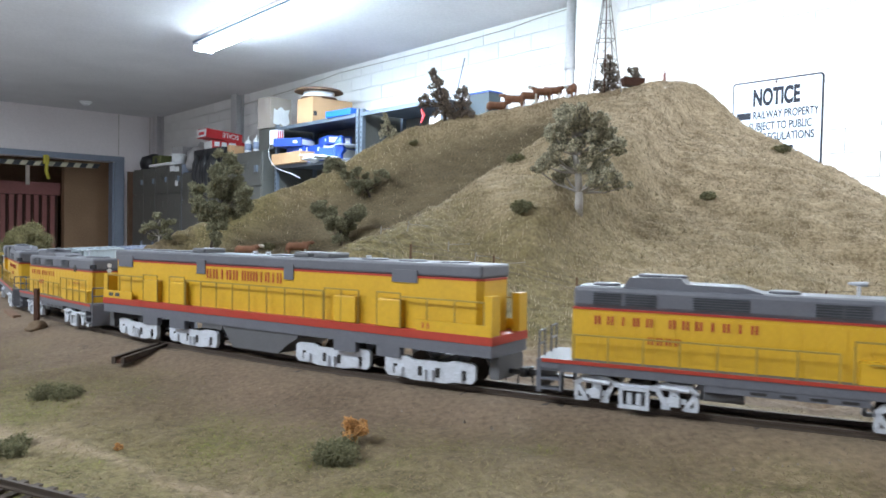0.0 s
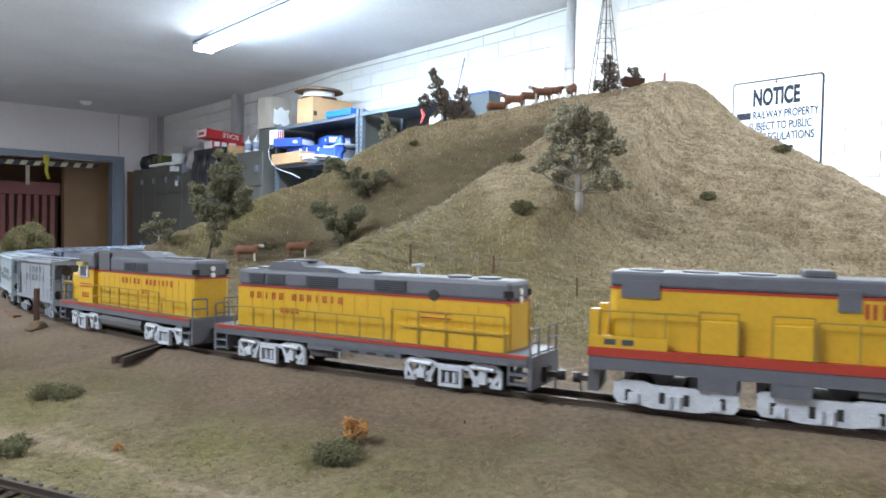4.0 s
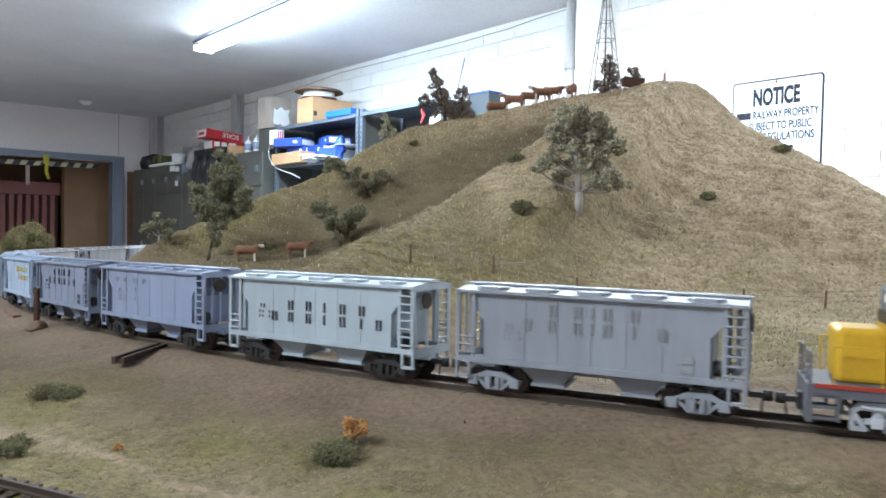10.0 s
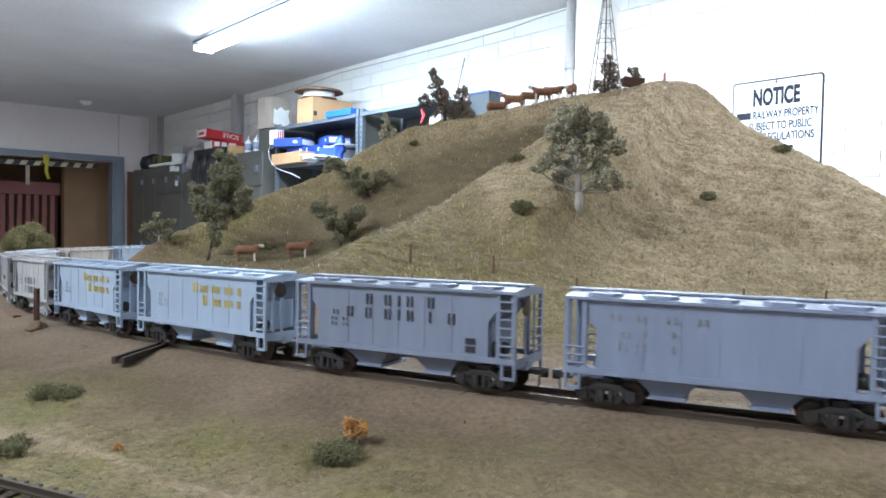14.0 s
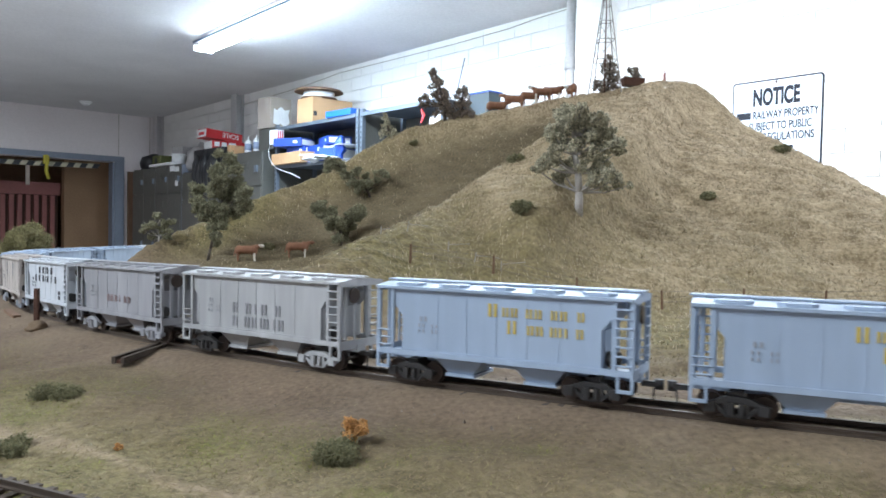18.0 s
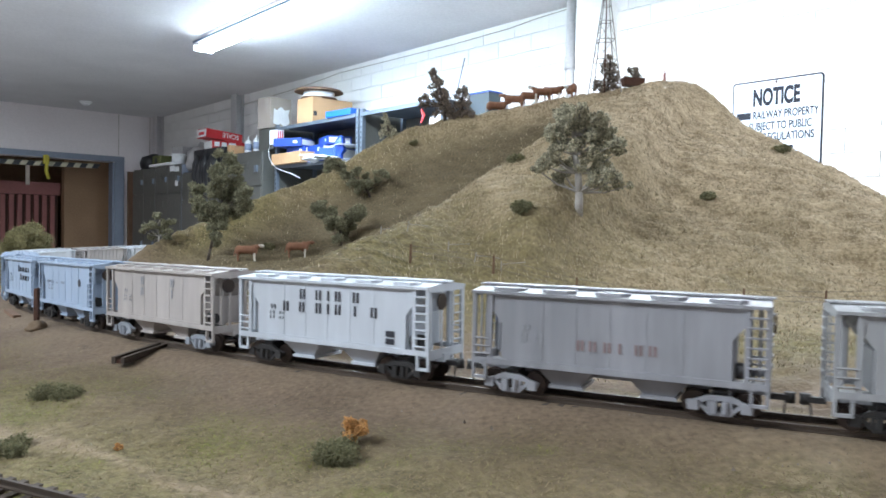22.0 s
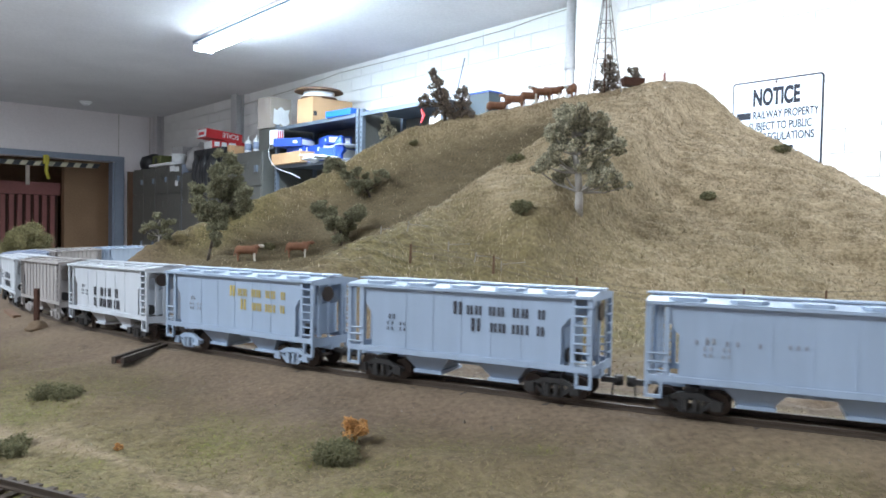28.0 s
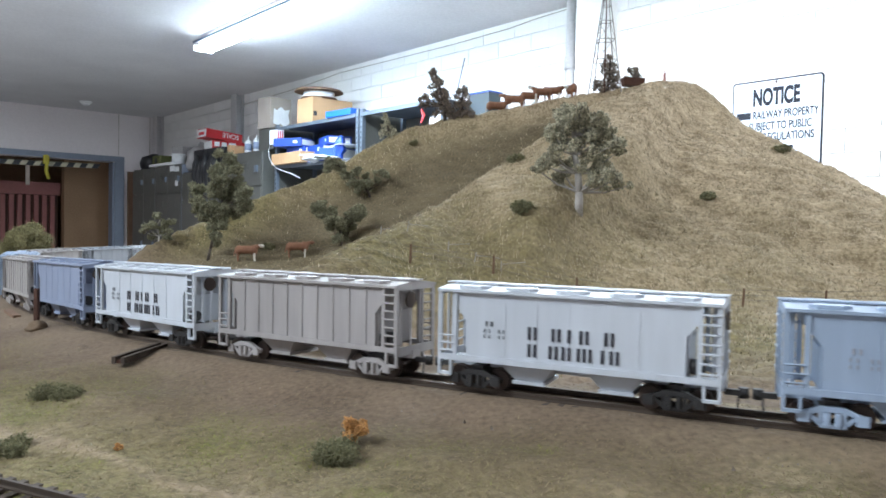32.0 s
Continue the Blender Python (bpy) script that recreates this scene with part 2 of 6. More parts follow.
TX, TY = TX - TX[_zero] - 0.0564, TY - TY[_zero] + 0.4068


def on_track(s, side=0.0):
    """Place and heading at the arc length s, side metres to the left of travel; z is the rail's top."""
    h = np.interp(s, ARC, HEAD)
    return np.interp(s, ARC, TX) - side * np.sin(h), np.interp(s, ARC, TY) + side * np.cos(h), np.interp(s, GRADE_S, GRADE_Z), h


def to_line(px, py, line):
    """Distance from points to a polyline of (x, y, z), z at its nearest place, and whether they lie to its left."""
    best = np.full(px.shape, 1e9)
    zz, left = np.zeros(px.shape), np.zeros(px.shape)
    for (x0, y0, z0), (x1, y1, z1) in zip(line[:-1], line[1:]):
        dx, dy = x1 - x0, y1 - y0
        t = np.clip(((px - x0) * dx + (py - y0) * dy) / (dx * dx + dy * dy), 0, 1)
        d = np.hypot(px - x0 - t * dx, py - y0 - t * dy)
        near = d < best
        left = np.where(near, dx * (py - y0) - dy * (px - x0), left)
        best, zz = np.where(near, d, best), np.where(near, z0 + t * (z1 - z0), zz)
    return best, zz, left > 0


def smax(a, b, k):
    return 0.5 * (a + b + np.sqrt((a - b) ** 2 + k * k))


TRACK_LINE = [tuple(float(v) for v in on_track(s)[:3]) for s in np.arange(-4.8, 3.4, 0.07)]
RIDGE = ((-0.427, 0.950, 1.163), (-0.380, 1.020, 1.204), (-0.289, 1.120, 1.257), (-0.200, 1.200, 1.301), (-0.084, 1.240, 1.380), (0.059, 1.260, 1.411), (0.204, 1.270, 1.444), (0.349, 1.270, 1.460), (0.428, 1.260, 1.458), (0.469, 1.200, 1.385), (0.559, 1.100, 1.312), (0.600, 1.000, 1.254), (0.646, 0.750, 1.145))
SPUR = ((-0.116, 0.620, 1.169), (-0.060, 0.740, 1.200), (-0.016, 0.820, 1.228), (0.052, 0.930, 1.274), (0.138, 1.050, 1.325), (0.241, 1.160, 1.388))


def land_raw(px, py):
    """Height of the layout's ground before it is smoothed, the distance from the track, and whether it is on the hill side."""
    d_track, z_rail, inside = to_line(px, py, TRACK_LINE)
    base = z_rail - 0.0027 - 0.0048 * np.clip((d_track - 0.021) / 0.03, 0, 1)
    d_foot = np.clip(d_track - 0.055, 0, None)
    inside = inside & (d_foot > 0)
    d_ridge, z_ridge, behind = to_line(px, py, RIDGE)
    d_spur, z_spur, bowl = to_line(px, py, SPUR)
    f = np.where(inside, d_foot / (d_foot + d_ridge + 1e-6), 0)
    rise = np.where(bowl, 0.12 * f + 0.88 * f ** 2.8, 0.8 * f + 0.2 * f * f * (3 - 2 * f))
    hill = base + (z_ridge - base) * rise
    hill = np.where(inside & behind, np.maximum(np.minimum(hill, z_ridge - 0.45 * d_ridge), base), hill)
    hill = np.where(inside, smax(hill, z_spur - np.where(bowl, 0.75, 0.36) * d_spur, 0.010) - 0.0025, hill)
    front = np.clip((d_track - 0.03) / 0.06, 0, 1)
    return np.where(inside, hill, base - 0.004 * front), d_track, inside


LAND_X, LAND_Y = np.arange(-1.1, 2.21, 0.01), np.arange(0.0, 2.71, 0.01)


def smooth_land():
    px, py = np.meshgrid(LAND_X, LAND_Y)
    z, d, inside = land_raw(px, py)
    soft = z.copy()
    for _ in range(5):
        pad = np.pad(soft, 1, mode="edge")
        soft = (pad[:-2, 1:-1] + pad[2:, 1:-1] + pad[1:-1, :-2] + pad[1:-1, 2:] + 2 * pad[1:-1, 1:-1]) / 6
    k = np.clip((d - 0.04) / 0.05, 0, 1)
    return soft * k + z * (1 - k)


LAND_Z = smooth_land()


def land(px, py):
    """Height of the ground, distance from the track, and whether on the hill side."""
    px, py = np.asarray(px, float), np.asarray(py, float)
    raw, d_track, inside = land_raw(px, py)
    u = np.clip((px - LAND_X[0]) / 0.01, 0, len(LAND_X) - 1.001)
    v = np.clip((py - LAND_Y[0]) / 0.01, 0, len(LAND_Y) - 1.001)
    i, j = u.astype(int), v.astype(int)
    fu, fv = u - i, v - j
    z = (LAND_Z[j, i] * (1 - fu) + LAND_Z[j, i + 1] * fu) * (1 - fv) + (LAND_Z[j + 1, i] * (1 - fu) + LAND_Z[j + 1, i + 1] * fu) * fv
    return np.where(d_track < 0.04, raw, z), d_track, inside


PATH = ((-0.26, 0.345, 0), (-0.186, 0.309, 0), (-0.128, 0.278, 0), (-0.0915, 0.2475, 0), (-0.0566, 0.231, 0), (0.02, 0.2, 0))


def turf(px, py, d_track, inside):
    """How grassy the ground is (0 dirt, 1 grass), and how green."""
    n1, n2 = value_noise(px, py, 0.06, 3), value_noise(px, py, 0.017, 5)
    near = np.clip((np.asarray(px) - 0.06) / 0.06, 0, 1)  # grass comes closer to the rails further along
    grass = np.where(inside, np.clip((d_track - 0.095 + 0.06 * (n1 - 0.5)) / 0.12, 0, 1), np.clip((d_track - 0.046 + 0.026 * near + 0.05 * (n1 - 0.5)) / (0.11 - 0.06 * near), 0, 1))
    green = np.where(inside, np.clip(1.36 - (d_track - 0.05) / 0.46, 0, 1) * np.clip(n1 * 1.2 + 0.4, 0, 1), np.clip(0.6 + 0.6 * n1 + 0.5 * (n2 - 0.5), 0, 1))
    # a pale worn path runs beside the front track
    off = to_line(np.asarray(px, float), np.asarray(py, float), PATH)[0] + 0.006 * (n1 - 0.3)
    path_ = np.where(inside, 0, np.clip(1.3 - off / 0.0052, 0, 1))
    green = np.where(inside, green, green * np.clip(1.0 - (px + 0.02) / 0.2, 0.4, 1))
    return grass * (1 - 0.45 * path_), green * (1 - 0.9 * path_)


def bowl_shade_cover(px, py):
    """The hollow beside the spur: smooth brown cover instead of straw fibres, its shade painted in."""
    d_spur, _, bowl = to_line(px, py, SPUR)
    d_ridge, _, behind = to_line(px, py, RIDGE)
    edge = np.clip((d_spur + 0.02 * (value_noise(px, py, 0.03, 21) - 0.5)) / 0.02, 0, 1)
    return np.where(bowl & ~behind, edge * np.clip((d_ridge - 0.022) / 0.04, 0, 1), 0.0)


# lush spots: across, away, radius
FRESH_SPOTS = ((-0.16, 0.376, 0.03), (-0.088, 0.3255, 0.022), (-0.073, 0.3, 0.02), (0.1445, 0.262, 0.03), (0.104, 0.245, 0.015), (-0.19, 0.345, 0.026), (0.04, 0.282, 0.012))


def fresh(x, y, inside):
    """Where fresh green flock lies in front of the track."""
    spots_ = 0.9 * (value_noise(x, y, 0.07, 15) - 0.62)
    for cx, cy, r in FRESH_SPOTS:
        spots_ = spots_ + np.exp(-((x - cx) ** 2 + (y - cy) ** 2) / (r * r))
    return np.where(inside, 0.0, np.clip(1.15 * spots_ + 1.2 * (value_noise(x, y, 0.018, 16) - 0.5), 0, 1))


def coarse_z(px, py):
    """The smoothed height alone."""
    u = np.clip((np.asarray(px, float) - LAND_X[0]) / 0.01, 0, len(LAND_X) - 1.001)
    v = np.clip((np.asarray(py, float) - LAND_Y[0]) / 0.01, 0, len(LAND_Y) - 1.001)
    i, j = u.astype(int), v.astype(int)
    return (LAND_Z[j, i] * (1 - u + i) + LAND_Z[j, i + 1] * (u - i)) * (1 - v + j) + (LAND_Z[j + 1, i] * (1 - u + i) + LAND_Z[j + 1, i + 1] * (u - i)) * (v - j)


def relief(px, py, inside, d_track):
    """Small unevenness of the scenic ground."""
    far = np.clip((d_track - 0.03) / 0.05, 0, 1)
    rough = np.where(inside, 1.0, 0.4)
    climb = py + 1.4 * coarse_z(px, py)
    clods = 0.0026 * (value_noise(px, climb, 0.0135, 4) - 0.5) + 0.0034 * (value_noise(px, climb, 0.0065, 6) - 0.5)
    ledges = np.where(inside, 0.003 * (value_noise(0.42 * px, climb, 0.009, 33) - 0.5), 0)
    swells = 0.006 * (value_noise(px, py, 0.09, 1) - 0.5) + 0.004 * (value_noise(px, py, 0.03, 2) - 0.5)
    return far * (swells + ledges) + (0.2 + 0.8 * far) * rough * clods


def ground_z(px, py):
    z, d_track, inside = land(np.array([px]), np.array([py]))
    return float((z + relief(np.array([px]), np.array([py]), inside, d_track))[0])


def ground_material():
    m = bpy.data.materials.new("scenic_ground")
    m.use_nodes = True
    nd, ln = m.node_tree.nodes, m.node_tree.links
    bsdf = nd["Principled BSDF"]
    bsdf.inputs["Roughness"].default_value = 0.95
    where = nd.new("ShaderNodeTexCoord")

    def tones(a, b, patch, grain_size, lo=0.36, hi=0.64):
        """Two tones by patches and by grain."""
        tex, grain, total, span, mix = (nd.new("ShaderNode" + k) for k in ("TexNoise", "TexNoise", "Mix", "MapRange", "Mix"))
        tex.inputs["Scale"].default_value, tex.inputs["Detail"].default_value = patch, 5
        grain.inputs["Scale"].default_value, grain.inputs["Detail"].default_value = grain_size, 4
        for t in (tex, grain):
            ln.new(where.outputs["Object"], t.inputs["Vector"])
        total.inputs["Factor"].default_value = 0.6
        ln.new(tex.outputs["Fac"], total.inputs["A"])
        ln.new(grain.outputs["Fac"], total.inputs["B"])
        span.inputs["From Min"].default_value, span.inputs["From Max"].default_value = lo, hi
        ln.new(total.outputs["Result"], span.inputs["Value"])
        mix.data_type = "RGBA"
        mix.inputs["A"].default_value, mix.inputs["B"].default_value = (*a, 1), (*b, 1)
        ln.new(span.outputs[0], mix.inputs["Factor"])
        return mix.outputs["Result"]

    def blend(fac, a, b):
        mix = nd.new("ShaderNodeMix")
        mix.data_type = "RGBA"
        ln.new(fac, mix.inputs["Factor"])
        ln.new(a, mix.inputs["A"])
        ln.new(b, mix.inputs["B"])
        return mix.outputs["Result"]

    dirt = tones((0.105, 0.074, 0.048), (0.205, 0.148, 0.1), 16, 340)
    straw = tones((0.19, 0.142, 0.082), (0.47, 0.372, 0.242), 45, 260, 0.38, 0.62)
    green = tones((0.078, 0.063, 0.023), (0.2, 0.165, 0.07), 85, 300, 0.4, 0.6)
    flock = tones((0.085, 0.1, 0.016), (0.2, 0.205, 0.045), 85, 300, 0.4, 0.6)
    # smoother cover, toned dark so the hollow's shade sits in its colour
    shaded_foam = tones((0.078, 0.06, 0.032), (0.17, 0.134, 0.076), 22, 320)
    amounts = []
    for key in ("grass", "green", "shaded_foam", "fresh"):
        amounts.append(nd.new("ShaderNodeAttribute"))
        amounts[-1].attribute_name = key
    grassy = blend(amounts[2].outputs["Fac"], blend(amounts[1].outputs["Fac"], straw, blend(amounts[3].outputs["Fac"], green, flock)), shaded_foam)
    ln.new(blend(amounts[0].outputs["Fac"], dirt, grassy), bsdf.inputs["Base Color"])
    fine, bump = nd.new("ShaderNodeTexNoise"), nd.new("ShaderNodeBump")
    fine.inputs["Scale"].default_value, fine.inputs["Detail"].default_value = 330, 6
    ln.new(where.outputs["Object"], fine.inputs["Vector"])
    bump.inputs["Strength"].default_value, bump.inputs["Distance"].default_value = 0.8, 0.0011
    ln.new(fine.outputs["Fac"], bump.inputs["Height"])
    ln.new(bump.outputs[0], bsdf.inputs["Normal"])
    return m


M_GROUND = ground_material()
TABLE_X, TABLE_Y = (-0.95, 2.05), (0.13, 2.55)


def steps(lo, hi, fine_lo, fine_hi, fine, coarse):
    return np.concatenate([np.arange(lo, fine_lo, coarse), np.arange(fine_lo, fine_hi, fine), np.arange(fine_hi, hi + 1e-6, coarse)])


gx = steps(*TABLE_X, -0.72, 0.82, 0.0036, 0.05)
gy = steps(*TABLE_Y, 0.18, 1.35, 0.0036, 0.05)
GX, GY = np.meshgrid(gx, gy)
GZ, GD, GI = land(GX, GY)
GZ = GZ + relief(GX, GY, GI, GD)
nx, ny = len(gx), len(gy)
cells = (np.arange(ny - 1)[:, None] * nx + np.arange(nx - 1)[None, :]).ravel()
quads = np.stack([cells, cells + 1, cells + 1 + nx, cells + nx], 1)
me = bpy.data.meshes.new("ground")
me.from_pydata(np.stack([GX.ravel(), GY.ravel(), GZ.ravel()], 1).tolist(), [], quads.tolist())
me.polygons.foreach_set("use_smooth", np.ones(len(quads), dtype=bool))
t_grass, t_green = turf(GX, GY, GD, GI)
t_shaded_foam = bowl_shade_cover(GX, GY)
for key, values in (("grass", t_grass), ("green", t_green), ("shaded_foam", t_shaded_foam), ("fresh", 1.0 * fresh(GX, GY, GI))):
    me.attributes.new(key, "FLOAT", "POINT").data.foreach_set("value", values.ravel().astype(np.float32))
me.materials.append(M_GROUND)
ground = tagged(new("ground", me), "model landscape of dry straw-coloured grass and brown dirt", "ground", kind="structure")


def fibre_material(name, dark, light):
    """Dry fibres, each of its own tone."""
    m = bpy.data.materials.new(name)
    m.use_nodes = True
    nd, ln = m.node_tree.nodes, m.node_tree.links
    bsdf = nd["Principled BSDF"]
    bsdf.inputs["Roughness"].default_value = 0.95
    one, mix = nd.new("ShaderNodeNewGeometry"), nd.new("ShaderNodeMix")
    mix.data_type = "RGBA"
    mix.inputs["A"].default_value, mix.inputs["B"].default_value = (*dark, 1), (*light, 1)
    ln.new(one.outputs["Random Per Island"], mix.inputs["Factor"])
    ln.new(mix.outputs["Result"], bsdf.inputs["Base Color"])
    return m


def tufts(name, count, area, length, width, lift, dark, light, keep, label, seed):
    """Flock fibres lying matted on the scenic ground, all in one mesh."""
    rng = np.random.default_rng(seed)
    px, py = rng.uniform(area[0], area[1], count), rng.uniform(area[2], area[3], count)
    z, d, ins = land(px, py)
    chosen = keep(px, py, d, ins, rng.random(count)) & (d > 0.022)
    px, py, z, d, ins = px[chosen], py[chosen], z[chosen], d[chosen], ins[chosen]
    n = len(px)
    turn, reach = rng.uniform(0, 2 * np.pi, n), length * rng.uniform(0.5, 1.4, n)
    tx, ty = px + reach * np.cos(turn), py + reach * np.sin(turn)
    tz, td, tins = land(tx, ty)
    z = z + relief(px, py, ins, d)
    tz = tz + relief(tx, ty, tins, td) + lift * rng.uniform(0.1, 1.6, n)
    wide = width * rng.uniform(0.6, 1.4, n) * 0.5
    ox, oy = -np.sin(turn) * wide, np.cos(turn) * wide
    verts = np.stack([np.stack([px + ox, py + oy, z + 0.0002], 1), np.stack([px - ox, py - oy, z + 0.0002], 1), np.stack([tx, ty, tz + 0.0002], 1)], 1)
    mesh = bpy.data.meshes.new(name)
    mesh.from_pydata(verts.reshape(-1, 3).tolist(), [], np.arange(3 * n).reshape(-1, 3).tolist())
    mesh.materials.append(fibre_material(name + "_fibre", dark, light))
    return tagged(new(name, mesh), label, "grass", kind="stuff")


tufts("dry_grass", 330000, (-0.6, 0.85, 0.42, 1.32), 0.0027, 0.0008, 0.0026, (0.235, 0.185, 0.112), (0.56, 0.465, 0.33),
      lambda x, y, d, i, r: i & (d > 0.085) & (r < np.clip((d - 0.13) / 0.3, 0.06, 1) * (1.5 * value_noise(x, y, 0.03, 8) * value_noise(x, y, 0.009, 18) + 0.12) * (1 - 0.85 * bowl_shade_cover(x, y))), "short straw-coloured flock grass covering the model hillside", 1)
tufts("green_grass", 260000, (-0.6, 0.42, 0.16, 0.62), 0.0022, 0.0005, 0.0005, (0.125, 0.094, 0.042), (0.235, 0.195, 0.095),
      lambda x, y, d, i, r: ~i & (d > 0.045) & (r < 1.3 * turf(x, y, d, i)[0] * (0.3 + 0.7 * turf(x, y, d, i)[1])), "olive green flock grass in front of the track", 2)
tufts("fresh_grass", 200000, (-0.5, 0.42, 0.16, 0.5), 0.0022, 0.0005, 0.0006, (0.125, 0.13, 0.03), (0.245, 0.24, 0.07),
      lambda x, y, d, i, r: ~i & (d > 0.06) & (r < fresh(x, y, i) * turf(x, y, d, i)[0]), "patches of fresh green flock in front of the track", 6)
tufts("hill_weeds", 90000, (-0.45, 0.8, 0.42, 0.95), 0.0027, 0.0006, 0.0018, (0.12, 0.1, 0.052), (0.28, 0.232, 0.135),
      lambda x, y, d, i, r: i & (d > 0.08) & (r < 1.2 * value_noise(x, y, 0.06, 12) * np.clip(1.2 - d / 0.32, 0.0, 1) * (1 - 0.8 * bowl_shade_cover(x, y))), "dull olive weeds along the foot of the hill", 3)
tufts("worn_grass", 150000, (-0.5, 0.42, 0.16, 0.5), 0.0023, 0.0005, 0.0004, (0.165, 0.125, 0.07), (0.285, 0.222, 0.13),
      lambda x, y, d, i, r: ~i & (d > 0.035) & (r < 0.9 * value_noise(x, y, 0.03, 19) * np.clip((d - 0.03) / 0.06, 0, 1)), "worn dry flock grass in front of the track", 9)
tufts("dirt_crumbs", 110000, (-0.6, 0.6, 0.2, 0.9), 0.0012, 0.0006, 0.0003, (0.1, 0.072, 0.047), (0.19, 0.138, 0.094),
      lambda x, y, d, i, r: (d < 0.16) & (r < 0.3 + 0.7 * value_noise(x, y, 0.04, 14)), "brown dirt crumbs beside the track", 7)

# plywood edge and legs under the scenery
tb = bmesh.new()
for x0, x1, y0, y1 in ((TABLE_X[0], TABLE_X[1], TABLE_Y[0] - 0.02, TABLE_Y[0]), (TABLE_X[0], TABLE_X[1], TABLE_Y[1], TABLE_Y[1] + 0.02),
                       (TABLE_X[0] - 0.02, TABLE_X[0], TABLE_Y[0] - 0.02, TABLE_Y[1] + 0.02), (TABLE_X[1], TABLE_X[1] + 0.02, TABLE_Y[0] - 0.02, TABLE_Y[1] + 0.02)):
    box(tb, x0, x1, y0, y1, 0.92, 1.10)
box(tb, TABLE_X[0], TABLE_X[1], TABLE_Y[0], TABLE_Y[1], 0.98, 1.0)
table = thing("layout_table", pose(0, 0, 0), "dark plywood bench that carries the model landscape", "table")
part("fascia", tb, M_TABLE, table)
for lx in (-0.85, 0.55, 1.95):
    for ly in (0.25, 2.4):
        part("leg", made(box, lx - 0.045, lx + 0.045, ly - 0.045, ly + 0.045, 0, 0.98), M_TABLE, table)

# ---- tracks ----


def lay_track(name, where, lo, hi, label):
    """Two rails with head, web and foot on ties; where(s, side) gives the line."""
    owner = thing(name, pose(0, 0, 0), label, "track", kind="structure")
    profile = ((-0.0012, -0.0028), (0.0012, -0.0028), (0.0012, -0.0023), (0.0003, -0.0021), (0.0003, -0.0009), (0.0007, -0.0007), (0.0007, 0), (-0.0007, 0),
               (-0.0007, -0.0007), (-0.0003, -0.0009), (-0.0003, -0.0021), (-0.0012, -0.0023))
    stations = np.arange(lo, hi, 0.02)
    for gauge in (-0.0086, 0.0086):
        verts, faces = [], []
        for s in stations:
            for u, v in profile:
                x, y, z, h = where(s, gauge + u)
                verts.append((float(x), float(y), float(z) + v))
        k = len(profile)
        for i in range(len(stations) - 1):
            faces += [(i * k + j, i * k + (j + 1) % k, (i + 1) * k + (j + 1) % k, (i + 1) * k + j) for j in range(k)]
        rail = bpy.data.meshes.new("rail")
        rail.from_pydata(verts, [], faces)
        rail.materials.append(M_RAIL)
        part("rail", rail, None, owner)
    tie = mesh_of("tie", made(box, -0.0014, 0.0014, -0.0165, 0.0165, -0.0058, -0.0028), M_TIE)
    rest = bmesh.new()
    n = 0
    for s in np.arange(lo, hi, 0.0068):
        x, y, z, h = where(s, 0.0)
        m = pose(float(x), float(y), float(z)) @ Matrix.Rotation(float(h) + random.uniform(-0.03, 0.03), 4, "Z")
        if -0.5 < s < 0.35 and n < 290:
            part("tie", tie, None, owner, at=m)
            n += 1
        else:
            box(rest, -0.0014, 0.0014, -0.0165, 0.0165, -0.0058, -0.0028, m)
    if rest.verts:
        tagged(part("far_ties", rest, M_TIE, owner), kind="stuff")
    return owner


def near_track(s, side):
    """The second line, nearer to the bench's edge and a little lower."""
    x, y = -0.121 + s * 0.911, 0.2195 - s * 0.412
    return x - side * -0.412, y + side * 0.911, 1.1145 + 0 * s, -0.4246


lay_track("main_track", on_track, -4.75, 3.3, "curved model railway track with weathered rails on dark ties")
lay_track("front_track", near_track, -0.85, 0.2, "straight model railway track near the bench edge")

# ---- the room ----
WALL_B, WALL_A = 4.79, 13.435
floor = part("floor", made(box, -4.2, 5.2, -4.2, 17.5, -0.1, 0), M_FLOOR, at=ROOM)
tagged(floor, "worn grey concrete floor", "floor", kind="structure")
ceiling = part("ceiling", made(box, -4.2, 5.2, -4.2, 17.5, CEILING, CEILING + 0.15), M_CEILING, at=ROOM)
tagged(ceiling, "dull off-white plaster ceiling", "ceiling", kind="structure")
wall_white = part("wall_white", made(box, WALL_B + 0.012, WALL_B + 0.25, -4.2, 17.5, 0, CEILING), M_JOINT, at=ROOM)
tagged(wall_white, "white painted concrete block wall with worn joints", "wall", kind="structure")
for name, dims in (("wall_left", (-4.2, -4.0, -4.2, 17.5, 0, CEILING)), ("wall_behind", (-4.0, WALL_B, -4.2, -4.0, 0, CEILING)), ("wall_beyond", (-4.0, WALL_B, 17.3, 17.5, 0, CEILING))):
    tagged(part(name, made(box, *dims), M_WALL, at=ROOM), "plain grey painted wall closing the room", "wall", kind="structure")
fw = bmesh.new()
box(fw, -4.0, 0.55, WALL_A, WALL_A + 0.2, 0, CEILING)
box(fw, 4.06, WALL_B + 0.012, WALL_A, WALL_A + 0.2, 0, CEILING)
box(fw, 0.55, 4.06, WALL_A, WALL_A + 0.2, 2.21, CEILING)
wall_far = part("wall_far", fw, M_WALL, at=ROOM)
tagged(wall_far, "grey painted far wall with a wide doorway", "wall", kind="structure")
for jb in (4.127, 4.66):
    part("panel_joint", made(box, jb - 0.006, jb + 0.006, WALL_A - 0.006, WALL_A, 2.33, CEILING - 0.005), M_JOINT, wall_far)

